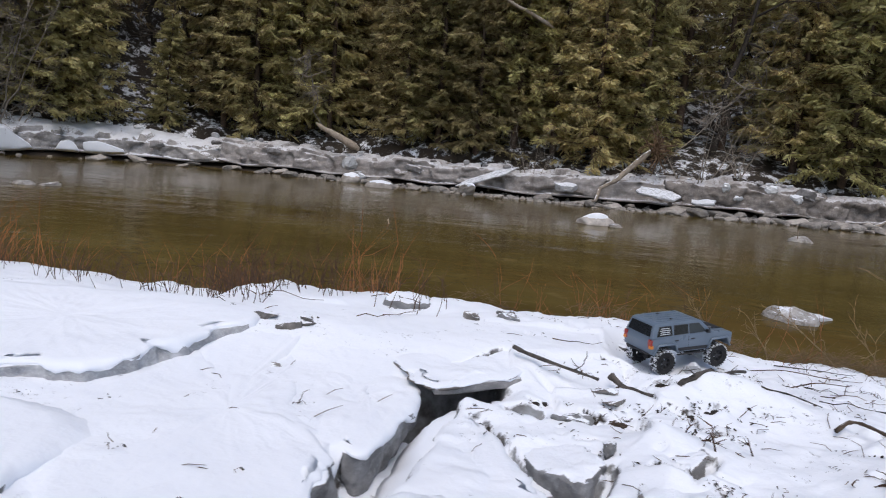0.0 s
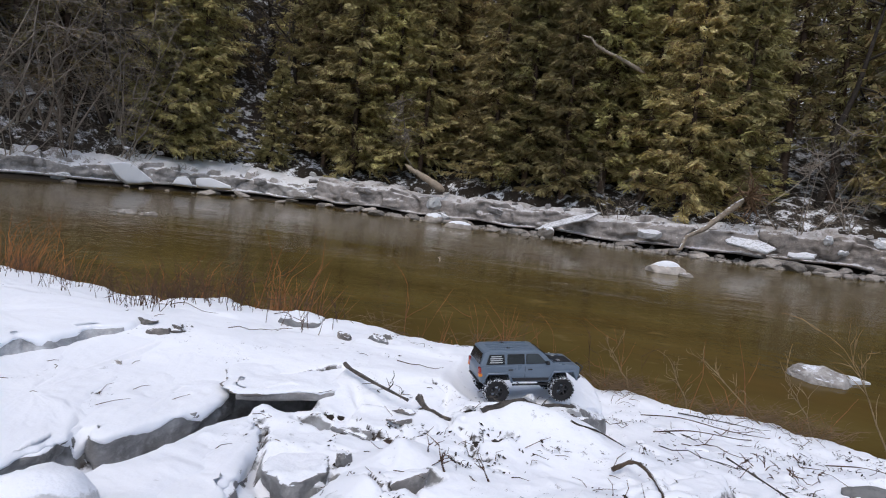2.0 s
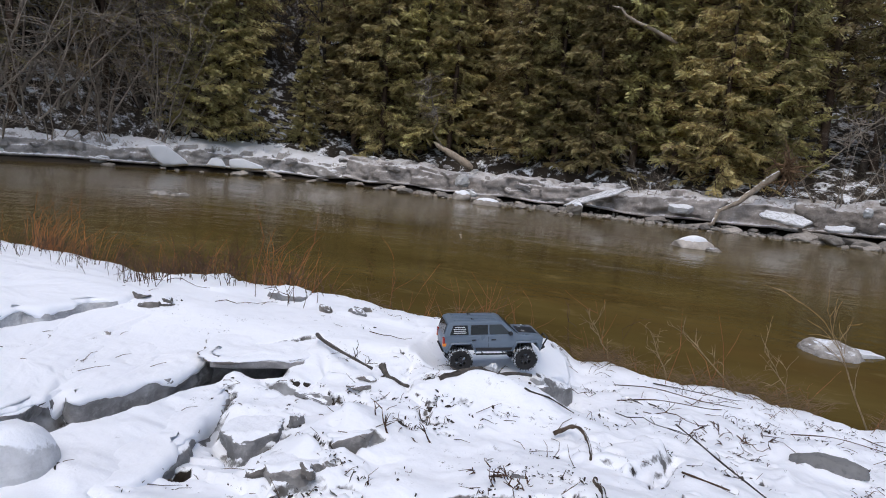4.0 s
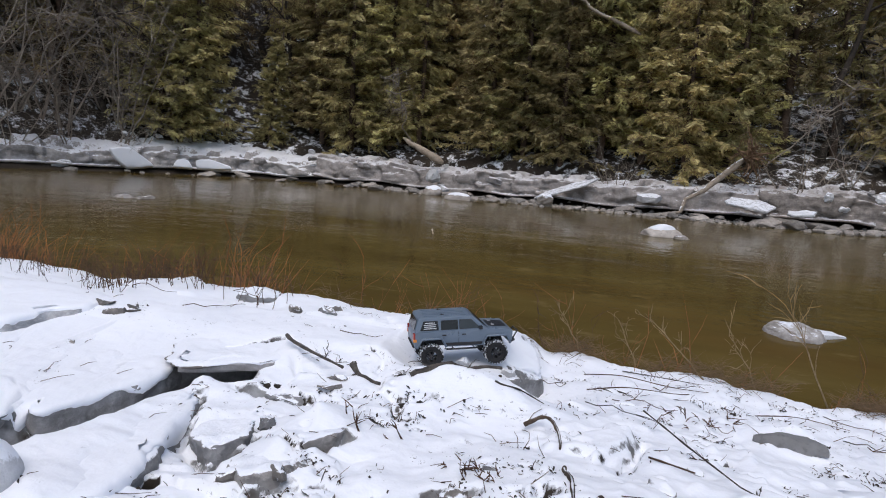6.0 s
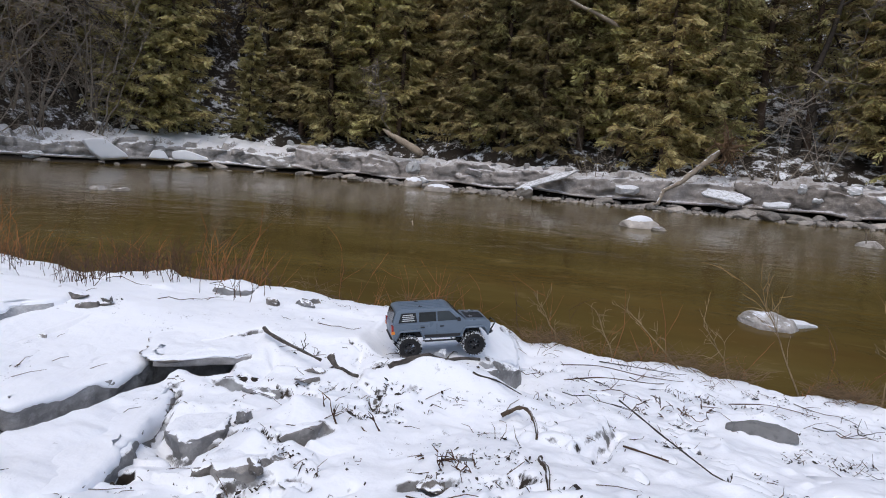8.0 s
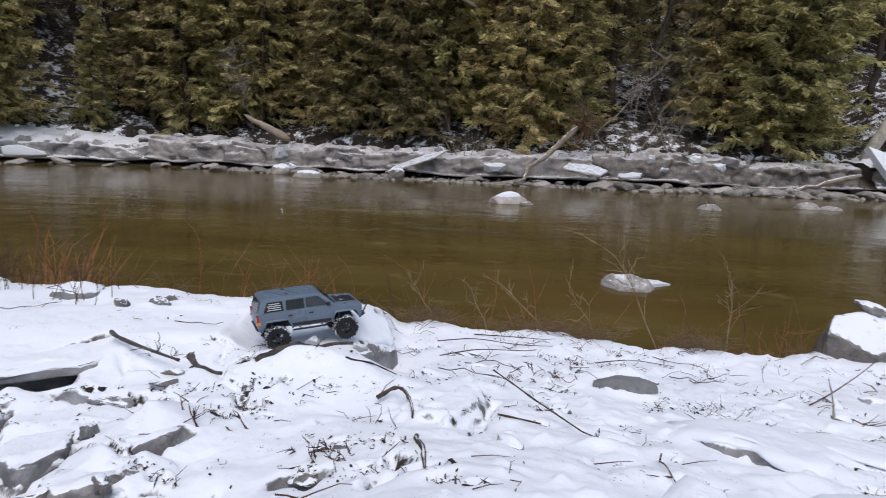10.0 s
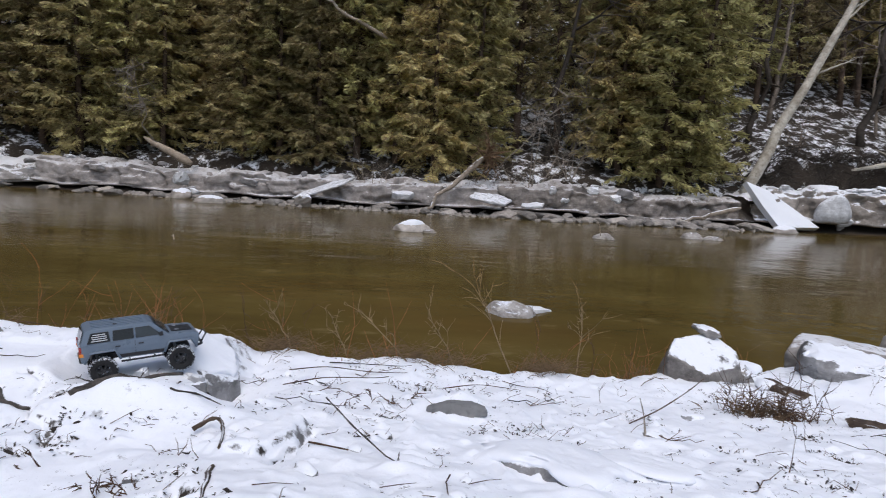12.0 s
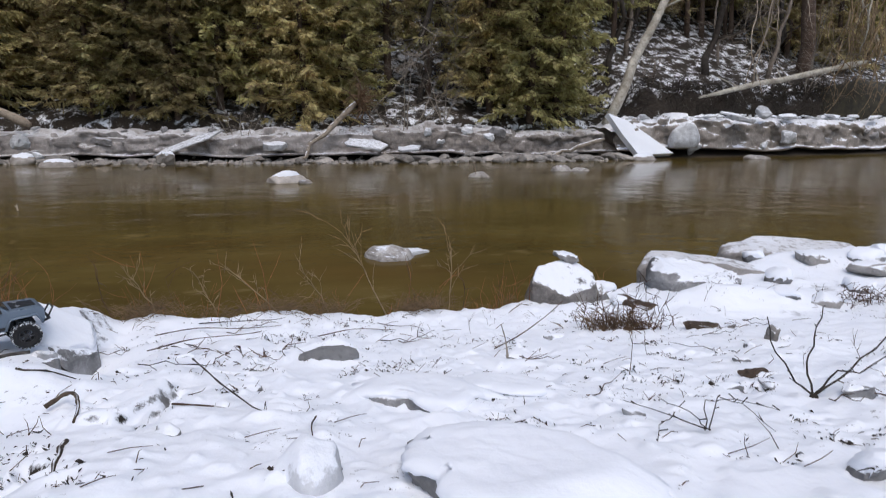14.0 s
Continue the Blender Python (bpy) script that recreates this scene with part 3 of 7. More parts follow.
def rock_mesh(name, seed, size, detail=2, sharp=0.35, flat=0.35):
    """A worn stone: a ball pushed about by noise, cut by a few planes, its base at z = 0; sharp ones are worn blocks."""
    rnd = random.Random(seed)
    if sharp >= 0.5:
        pts = []
        for _ in range(15):
            d = Vector((rnd.gauss(0, 1), rnd.gauss(0, 1), rnd.gauss(0, 1))).normalized()
            d = d / max(abs(d.x), abs(d.y), abs(d.z)) ** 0.7
            pts.append((d.x * size[0] * 0.46, d.y * size[1] * 0.46, d.z * size[2] * 0.5))
        low = min(p[2] for p in pts)
        return hull_mesh(name, [(x, y, z - low) for x, y, z in pts], seed, min(size) * (0.20 - 0.12 * sharp), max(1, detail - 1))
    bm = bmesh.new()
    bmesh.ops.create_icosphere(bm, subdivisions=detail, radius=1.0)
    planes = [(Vector((rnd.gauss(0, 1), rnd.gauss(0, 1), rnd.gauss(0, 0.8))).normalized(), rnd.uniform(0.85 - 0.35 * sharp, 0.97 - 0.2 * sharp)) for _ in range(9 + int(8 * sharp))]
    for v in bm.verts:
        p = v.co.copy()
        for n, d in planes:
            over = p.dot(n) - d
            if over > 0:
                p -= n * over * min(1.0, 0.6 + sharp * 0.5)
        p *= 1 + 0.13 * noise.noise(p * 1.7 + Vector((seed, 0, 0))) + 0.05 * noise.noise(p * 5 + Vector((0, seed, 0)))
        p.z = max(p.z, -flat)
        v.co = Vector((p.x * size[0] / 2, p.y * size[1] / 2, (p.z + flat) * size[2] / (1 + flat)))
    me = bpy.data.meshes.new(name)
    bm.to_mesh(me)
    bm.free()
    me.polygons.foreach_set("use_smooth", [True] * len(me.polygons))
    return me


def cap_mesh(stone, seed, low=0.5, thick=0.05):
    """A snow cap: the upper skin of a stone, lifted, with its rim tucked in."""
    bm = bmesh.new()
    bm.from_mesh(stone)
    top = max(v.co.z for v in bm.verts)
    cut = top * low
    bmesh.ops.delete(bm, geom=[f for f in bm.faces if f.calc_center_median().z + 0.12 * top * noise.noise(f.calc_center_median() * (3 / top) + Vector((seed, 0, 0))) < cut], context="FACES")
    bm.normal_update()
    rim = {v for e in bm.edges if e.is_boundary for v in e.verts}
    for v in bm.verts:
        n = v.normal.copy()
        v.co += (n * 0.3 + Vector((0, 0, 0.8))) * thick if v not in rim else n * thick * -0.25
    bmesh.ops.smooth_vert(bm, verts=[v for v in bm.verts if v not in rim], factor=0.5, use_axis_x=True, use_axis_y=True, use_axis_z=True)
    me = bpy.data.meshes.new("snow_cap")
    bm.to_mesh(me)
    bm.free()
    me.polygons.foreach_set("use_smooth", [True] * len(me.polygons))
    return me


def boulder(label, at, size, seed, turn=0, cap=0.0, low=0.5, material=None, category="boulder", name="boulder", group="", sharp=0.35, detail=3):
    ob = thing(name, label, category, pose(*at, 0, 0, turn), group)
    me = rock_mesh("stone", seed, size, detail, sharp)
    put("stone" if material is not ICE else "ice", me, material or STONE_PALE, ob)
    if cap:
        put("snow_cap", cap_mesh(me, seed, low, cap), SNOW, ob, "white snow cap")
    return ob


def resample(outline, step):
    out = []
    n = len(outline)
    for i in range(n):
        a, b = Vector(outline[i]), Vector(outline[(i + 1) % n])
        k = max(1, int(round((b - a).length / step)))
        out += [a.lerp(b, j / k) for j in range(k)]
    return out


def loft(outline, rings, seed, top=None, rough=0.012, step=0.05, fill=True):
    """A closed form from an outline and rings of (inset, height, follows the top's tilt); top(x, y) adds to the upper rings."""
    pts = resample(outline, step)
    c = sum(pts, Vector((0, 0))) / len(pts)
    g = Geo()
    n = len(pts)
    for inset, z, follow, *share in rings:
        for p in pts:
            d = p - c
            q = c + d * (1 - share[0]) if share else c + d * max(0.02, 1 - inset / max(d.length, 1e-6))
            j = rough * noise.noise((q.x * 9 + seed, q.y * 9, z * 12))
            q = q + d.normalized() * j * 1.6
            lift = (top(q.x, q.y) if top else 0.0) * follow
            g.v.append(Vector((q.x, q.y, z + lift + j * 0.6 * follow)))
    for r in range(len(rings) - 1):
        for k in range(n):
            m = (k + 1) % n
            g.f.append((r * n + k, r * n + m, (r + 1) * n + m, (r + 1) * n + k))
    if fill:
        o = (len(rings) - 1) * n
        z = sum(g.v[o + k].z for k in range(n)) / n
        g.v.append(Vector((c.x, c.y, z)))
        for k in range(n):
            g.f.append((o + k, o + (k + 1) % n, len(g.v) - 1))
        g.v.append(Vector((c.x, c.y, rings[0][1])))
        for k in range(n):
            g.f.append(((k + 1) % n, k, len(g.v) - 1))
    return g


def inner_rings(z, count=6):
    """Rings that shrink towards the middle."""
    return [(0.0, z, 1.0, 0.12 + 0.8 * k / count) for k in range(count)]


def slab(label, outline, base, thick, seed, snow=0.035, tilt=(0, 0), material=None, name="ice_slab", category="ice slab", group="snowy ice slabs", flare=0.0, face=(0.6, -0.8), deep=0.05):
    """A broken plate of river ice: a rough face, and snow on it that hangs over the edge here and has drawn back there. Only the sides that look along face are bare; the others run out into the snow around."""
    for _ in range(2):
        outline = [q for i, p in enumerate(outline) for q in (tuple(Vector(p).lerp(Vector(outline[(i + 1) % len(outline)]), 0.2)), tuple(Vector(p).lerp(Vector(outline[(i + 1) % len(outline)]), 0.8)))]
    c = sum((Vector(p) for p in outline), Vector((0, 0))) / len(outline)
    rim = []
    for p in resample([Vector(p) - c for p in outline], 0.016):
        w = p + c
        rim.append(p + p.normalized() * (0.030 * fbm(w.x * 4, w.y * 4, seed, 2) + 0.009 * fbm(w.x * 17, w.y * 17, seed, 3)))
    n = len(rim)
    ob = thing(name, label, category, (c.x, c.y, base), group)

    def rings(rows):
        """Skins rows of points, one row round the rim each, and closes the last one."""
        g = Geo()
        for row in rows:
            g.v += row
        for r in range(len(rows) - 1):
            for k in range(n):
                m = (k + 1) % n
                g.f.append((r * n + k, r * n + m, (r + 1) * n + m, (r + 1) * n + k))
        for r in (0, len(rows) - 1):
            g.v.append(sum((g.v[r * n + k] for k in range(n)), Vector()) / n)
            for k in range(n):
                m = (k + 1) % n
                g.f.append((r * n + k, r * n + m, len(g.v) - 1) if r else (m, k, len(g.v) - 1))
        return g

    def at(p, inset, z, follow, rough, share=0.0):
        clear = min(0.9, 0.16 / max(p.length, 0.05)) if rough < 0.005 else 0.0
        q = p * (1 - clear - (1 - clear) * share) if share else p * max(0.02, 1 - inset / max(p.length, 1e-6))
        j = rough * (fbm((q.x + c.x) * 9, (q.y + c.y) * 9, z * 14 + seed, 4, 0.6))
        q = q + p.normalized() * j
        return Vector((q.x, q.y, z + (tilt[0] * q.x + tilt[1] * q.y) * follow))

    bare = Vector(face).normalized()
    edge = []
    for k, p in enumerate(rim):
        w = p + c
        side = rim[(k + 3) % n] - rim[k - 3]
        side = Vector((side.y, -side.x)).normalized()
        side = side if side.dot(p) > 0 else -side
        shut = 1 - smooth_step(-0.05, 0.40, side.dot(bare) + 0.3 * fbm(w.x * 3, w.y * 3, seed, 2))
        out = p + p.normalized() * 0.12
        fall = base + thick + tilt[0] * out.x + tilt[1] * out.y - ground_height(out.x + c.x, out.y + c.y) + 0.012
        v = fbm(w.x * 5, w.y * 5, seed + 2.0, 2) + 0.22 * fbm(w.x * 19, w.y * 19, seed, 2)
        hang, back = max(0.0, 0.16 + 1.0 * v) * thick * 0.5, max(0.0, -0.05 - v) * 0.10
        edge.append((hang + (fall - hang) * shut, back * (1 - shut), shut))
    rows = []
    for k in range(11):
        t = k / 10
        rows.append([at(p, (0.06 - flare * 1.3) * (1 - t) ** 1.4 + 0.10 * e[2], (thick + deep) * t - deep - 0.012 * e[2] * t, t, 0.030) for p, e in zip(rim, edge)])
    rows.append([at(p, 0.02 + 0.11 * e[2], thick + 0.002 - 0.014 * e[2], 1, 0.01) for p, e in zip(rim, edge)])
    rows += [[at(p, 0, thick - 0.014, 1, 0.004, share) for p in rim] for share in (0.3, 0.5, 0.7, 0.9)]
    put("ice", rings(rows), material or ICE, ob)
    if snow:
        rows = []
        for inset, fall, up in ((0.03, 1.0, -0.008), (-0.005, 1.0, 0.0), (-0.010, 0.5, 0.1), (-0.004, 0.1, 0.5), (0.014, 0.0, 0.85), (0.04, 0.0, 1.0)):
            rows.append([at(p, inset + back - 0.12 * shut * fall, thick - hang * fall + (snow * up if up > 0 else up), 1, 0.012) for p, (hang, back, shut) in zip(rim, edge)])
        for k in range(11):
            row = [at(p, 0, thick + snow, 1, 0.006, min(0.85, 0.055 / max(p.length, 0.05)) + (0.97 - min(0.85, 0.055 / max(p.length, 0.05))) * k / 11) for p in rim]
            for q in row:
                q.z += (0.012 * fbm((q.x + c.x) * 5, (q.y + c.y) * 5, 2.0, 3) + 0.004 * fbm((q.x + c.x) * 22, (q.y + c.y) * 22, 6.0, 2)) * min(1, k / 2)
            rows.append(row)
        put("snow_cover", rings(rows), SNOW, ob, "soft white snow cover")
    return ob


def ground_at(x, y, dz=0.0):
    return (x, y, ground_height(x, y) + dz)


def bumpy(bm, amount, scale, seed):
    for v in bm.verts:
        v.co += Vector((noise.noise(v.co * scale + Vector((seed, 0, 0))), noise.noise(v.co * scale + Vector((0, seed, 0))), noise.noise(v.co * scale + Vector((0, 0, seed))))) * amount
    return bm


def roughen(bm, cuts, amount, scale, seed):
    """Cuts the long edges and pushes the points about at two scales."""
    bmesh.ops.triangulate(bm, faces=list(bm.faces))
    bmesh.ops.subdivide_edges(bm, edges=[e for e in bm.edges if e.calc_length() > 0.02], cuts=cuts, use_grid_fill=True)
    bmesh.ops.triangulate(bm, faces=list(bm.faces))
    return bumpy(bumpy(bm, amount, scale, seed), amount * 0.4, scale * 3.5, seed)


def prism(outline, y0, y1, taper=None, bevel=0.003, segments=2):
    """A side view (x, z) drawn out from y0 to y1; taper(x, y, z) moves its points."""
    bm = bmesh.new()
    a = [bm.verts.new((x, y0, z)) for x, z in outline]
    b = [bm.verts.new((x, y1, z)) for x, z in outline]
    bm.faces.new(a)
    bm.faces.new(list(reversed(b)))
    n = len(outline)
    for k in range(n):
        bm.faces.new((a[(k + 1) % n], a[k], b[k], b[(k + 1) % n]))
    if taper:
        for v in bm.verts:
            v.co = Vector(taper(*v.co))
    bmesh.ops.recalc_face_normals(bm, faces=bm.faces)
    if bevel:
        bmesh.ops.bevel(bm, geom=list(bm.edges), offset=bevel, segments=segments, affect="EDGES", profile=0.6, clamp_overlap=True)
    return bm


# the plateau of broken slabs on the near bank
slab("snow-covered grey ice slab with a broken face", [(-1.78, 1.23), (-1.71, 1.5), (-1.67, 1.80), (-1.72, 2.2), (-2.2, 2.3), (-2.10, 1.62)], 0.535, 0.125, 3, snow=0.016)
slab("snow-covered ice lip overhanging a dark gap", [(-1.69, 1.79), (-1.55, 1.885), (-1.43, 1.98), (-1.31, 2.045), (-1.27, 2.24), (-1.6, 2.42), (-1.85, 2.2)], 0.668, 0.038, 4, snow=0.008, tilt=(0.0, 0.04), material=BROWN_STONE, face=(-0.05, -1), deep=0.004)
slab("broad snow-covered ice slab with a cracked front edge", [(-1.85, 0.92), (-1.80, 1.20), (-2.13, 1.60), (-2.22, 2.30), (-2.65, 2.15), (-2.78, 1.45), (-2.45, 0.7)], 0.545, 0.12, 8, snow=0.016)
slab("raised snow-covered ice slab with a streaked grey face", [(-2.84, 1.50), (-2.68, 1.95), (-2.46, 2.38), (-3.0, 2.52), (-4.4, 2.3), (-4.4, 1.45)], 0.578, 0.155, 11, snow=0.02, tilt=(0.012, 0.045), flare=0.10, material=ICE_ROUGH, face=(0.8, -0.6))
slab("flat snow-covered ice slab over the path's start", [(-2.58, 1.16), (-2.95, 1.30), (-4.2, 1.2), (-4.2, 0.2), (-2.6, 0.3)], 0.56, 0.13, 15, snow=0.03)
slab("broad tilted snow-covered ice slab leaning into the gap", [(-1.645, 1.75), (-1.51, 1.91), (-1.37, 1.62), (-1.23, 1.30), (-1.13, 0.96), (-1.40, 0.74), (-1.64, 0.98), (-1.60, 1.28)], 0.485, 0.135, 21, snow=0.02, tilt=(0.11, -0.01), flare=0.05, face=(0.9, 0.3))
boulder("rounded white ice block crusted with snow", (-1.535, 0.865, 0.49), (0.36, 0.33, 0.315), 33, 0, 0.0, 0.6, ICE_LUMP, "ice block", "ice_block", sharp=0.4, detail=4)

ledge = [(-1.62, 1.838), (-1.55, 1.882), (-1.43, 1.970), (-1.34, 2.022), (-1.28, 2.075)]
block("ice_ledge", "weathered grey ice ledge over a dark gap", "ice ledge", [(x, y, z - 0.006 * (i in (0, 4))) for i, (x, y) in enumerate(ledge) for z in (0.668, 0.706)] + [(x - 0.05, y + 0.11, z) for x, y in ledge for z in (0.672, 0.700)], 46, ICE_MID, 0.007)

# the upright wedge and the blocks about it
wedge = thing("ice_block", "tilted wedge of grey ice piled high with snow", "ice block", (-0.33, 2.8, 0.5))
base = Vector((-0.33, 2.8, 0.5))
put("ice", hull_mesh("ice", [Vector(p) - base for p in ((-0.305, 2.615, 0.682), (-0.168, 2.762, 0.592), (-0.268, 2.555, 0.61), (-0.25, 2.545, 0.46), (-0.150, 2.725, 0.43), (-0.25, 3.0, 0.60), (-0.24, 3.0, 0.44), (-0.49, 2.98, 0.66), (-0.50, 2.98, 0.44), (-0.47, 2.75, 0.64), (-0.46, 2.72, 0.46))], 3, 0.008, 4), ICE, wedge, "bare grey ice face")
put("snow_cap", hull_mesh("snow_cap", [Vector(p) - base for p in ((-0.335, 2.635, 0.675), (-0.335, 2.635, 0.705), (-0.195, 2.775, 0.590), (-0.190, 2.780, 0.622), (-0.245, 3.01, 0.64), (-0.262, 3.01, 0.685), (-0.483, 2.885, 0.845), (-0.52, 2.93, 0.82), (-0.505, 3.02, 0.76), (-0.54, 2.98, 0.64), (-0.52, 2.82, 0.66), (-0.50, 2.80, 0.74), (-0.42, 2.67, 0.69), (-0.43, 2.66, 0.65))], 7, 0.020, 5), SNOW, wedge, "thick white snow cap")
slab("snow-covered ice block lying against the wedge", [(-0.74, 2.96), (-0.60, 2.90), (-0.53, 2.96), (-0.55, 3.10), (-0.72, 3.10)], 0.54, 0.09, 42, snow=0.04, name="ice_block", category="ice block", group="")
boulder("pale ice block beside the stick", (-0.33, 2.56, 0.57), (0.13, 0.11, 0.13), 43, 10, 0.0, 0.55, ICE_PALE, "ice block", "ice_block", sharp=0.7)
boulder("small grey ice block under the branch", (-0.285, 2.44, 0.55), (0.13, 0.11, 0.15), 48, 30, 0.0, 0.6, ICE, "ice block", "ice_block", sharp=0.7)
boulder("small snowy ice lump beneath the toy car", (-0.50, 2.45, 0.675), (0.10, 0.07, 0.075), 44, 50, 0.0, 0.5, ICE_PALE, "ice lump", "ice_lump", sharp=0.6)
block("ice_plate", "grey ice plate stuck in the snow at the bank's edge", "ice plate", [(-2.06, 2.86, 0.63), (-1.93, 2.83, 0.63), (-1.79, 2.87, 0.63), (-1.80, 2.98, 0.63), (-2.04, 2.99, 0.63), (-2.06, 2.85, 0.775), (-1.93, 2.82, 0.785), (-1.79, 2.86, 0.765), (-1.81, 2.98, 0.80), (-2.03, 2.99, 0.81)], 45, ICE, 0.014)
for k, (x, y, s) in enumerate(((-1.38, 2.80, 0.13), (-2.30, 2.29, 0.12))):
    boulder("small grey stone half sunk in the snow", ground_at(x, y, -0.02), (s, s * 0.6, s * 0.36), 300 + k, 25 * k, 0.0, 0.7, BROWN_STONE, "stone", "stone", "stones on the near bank", 0.5)

# blocks of bare ice in the broken ground before the plateau
block("ice_block", "snowy ice block with a grey broken face", "ice block", [(-1.19, 1.43, 0.52), (-1.07, 1.36, 0.52), (-1.02, 1.47, 0.53), (-1.23, 1.43, 0.635), (-1.09, 1.345, 0.65), (-1.01, 1.47, 0.665), (-1.05, 1.60, 0.665), (-1.36, 1.68, 0.60), (-1.18, 1.76, 0.63), (-1.3, 1.6, 0.53)], 50, ICE)
block("ice_block", "snowy ice block with a brown-grey face", "ice block", [(-0.84, 1.49, 0.58), (-0.77, 1.43, 0.58), (-0.70, 1.53, 0.58), (-0.86, 1.475, 0.69), (-0.775, 1.405, 0.70), (-0.685, 1.53, 0.725), (-0.88, 1.70, 0.65), (-0.70, 1.72, 0.67), (-0.8, 1.7, 0.58)], 51, SNOWY_STONE, 0.012)
block("ice_block", "dirty ice block crusted with snow", "ice block", [(-0.94, 1.26, 0.57), (-0.83, 1.19, 0.57), (-0.72, 1.25, 0.57), (-0.95, 1.26, 0.68), (-0.83, 1.175, 0.695), (-0.72, 1.25, 0.715), (-0.93, 1.42, 0.66), (-0.76, 1.44, 0.68), (-0.68, 1.38, 0.66)], 52, SNOWY_STONE, 0.018)
# stones and slabs at the right of the near bank
slab("low snow-covered plate with a dirty broken edge", [(0.95, 1.72), (1.08, 1.61), (1.24, 1.49), (1.40, 1.70), (1.25, 1.95), (1.02, 1.92)], bank_base(1.15, 1.7) - 0.055, 0.075, 76, snow=0.02, tilt=(-0.05, -0.14), face=(0.1, -1))
slab("small snow-covered plate with a dirty broken edge", [(1.34, 1.76), (1.47, 1.66), (1.60, 1.62), (1.66, 1.8), (1.45, 1.95)], bank_base(1.5, 1.75) - 0.05, 0.065, 78, snow=0.018, tilt=(-0.05, -0.15), face=(-0.2, -1))
boulder("flat grey stone half sunk in the snow", ground_at(0.885, 2.42, -0.045), (0.32, 0.12, 0.085), 61, -5, 0.0, 0.74, STONE_GREY, "stone", "stone", sharp=0.6)
block("boulder", "big angular boulder with a snowy slope and a bare grey side", "boulder", [(2.37, 3.7, 0.34), (2.6, 3.55, 0.34), (2.87, 3.7, 0.34), (2.95, 3.82, 0.34), (2.73, 4, 0.34), (2.4, 3.94, 0.34), (2.37, 3.7, 0.56), (2.58, 3.52, 0.475), (2.86, 3.68, 0.5), (2.67, 3.82, 0.67), (2.91, 3.82, 0.56), (2.45, 3.82, 0.64), (2.79, 3.96, 0.64)], 77, BROWN_STONE, 0.014)
boulder("pale snowy stone lying on a boulder", (2.70, 3.88, 0.625), (0.24, 0.18, 0.15), 65, 8, 0.0, 0.6, SNOWY_STONE, "stone", "stone", sharp=0.6)
boulder("snowy stone beside the big boulder", ground_at(2.93, 3.80, -0.06), (0.22, 0.18, 0.17), 66, 40, 0.0, 0.6, SNOWY_STONE, sharp=0.6)
block("ice_floe", "thick grey ice floe with a rounded snowy top", "ice floe", [(3.46, 4.0, 0.36), (3.52, 3.74, 0.36), (3.75, 3.60, 0.36), (4.05, 3.66, 0.35), (4.35, 4.0, 0.33), (3.6, 4.25, 0.33), (3.42, 3.92, 0.51), (3.47, 3.82, 0.535), (3.70, 3.72, 0.52), (4.03, 3.74, 0.43), (3.6, 4.18, 0.60), (4.05, 4.1, 0.53), (4.3, 3.98, 0.45)], 67, ICE, 0.035, "ice floes")
block("ice_floe", "long grey ice floe lying across another", "ice floe", [(3.62, 4.42, 0.25), (4.1, 4.22, 0.25), (4.8, 4.19, 0.2), (4.7, 4.55, 0.2), (3.9, 4.75, 0.25), (3.58, 4.38, 0.46), (4.1, 4.18, 0.52), (4.85, 4.15, 0.36), (4.7, 4.5, 0.44), (3.9, 4.7, 0.53)], 68, ICE_FLOE, 0.03, "ice floes")
block("ice_floe", "big tilted grey ice floe at the water's edge", "ice floe", [(4.88, 4.95, 0.15), (5.3, 4.76, 0.15), (6.5, 4.8, 0.1), (6.7, 5.2, 0.1), (5.6, 5.45, 0.1), (4.95, 5.2, 0.1), (4.86, 4.95, 0.36), (5.3, 4.72, 0.42), (6.45, 4.78, 0.33), (6.6, 5.15, 0.40), (5.6, 5.35, 0.48), (5.0, 5.15, 0.44)], 69, ICE_FLOE, 0.035, "ice floes")
boulder("round snowy ice lump between the floes", (5.35, 4.35, 0.34), (0.36, 0.30, 0.17), 70, 0, 0.0, 0.5, SNOWY_STONE, "ice lump", "ice_lump", sharp=0.6)
boulder("snowy grey ice lump", ground_at(5.6, 3.9, -0.05), (0.55, 0.4, 0.18), 71, 20, 0.0, 0.5, SNOWY_STONE, "ice lump", "ice_lump", sharp=0.6)
boulder("snow-capped grey stone by the floes", ground_at(4.5, 3.3, -0.05), (0.3, 0.24, 0.12), 72, 20, 0.0, 0.5, SNOWY_STONE, "stone", "stone")
gz = bank_base(0.76, 1.06)
boulder("knobbly white ice lump crusted with snow", (0.75, 1.065, gz - 0.06), (0.205, 0.17, 0.158), 74, 50, 0.0, 0.62, ICE_LUMP, "ice lump", "ice_lump", sharp=0.3, detail=4)
slab("snow-covered ice slab with a bare grey end", [(0.95, 0.90), (1.02, 1.14), (1.18, 1.22), (1.45, 1.12), (1.5, 0.8), (1.1, 0.7)], 0.760, 0.10, 81, snow=0.026, tilt=(-0.03, -0.12), face=(-1, -0.15))
boulder("grey ice block by a dead plant", ground_at(2.16, 0.80, -0.05), (0.15, 0.13, 0.10), 75, 30, 0.02, 0.6, ICE, "ice block", "ice_block", sharp=0.7)

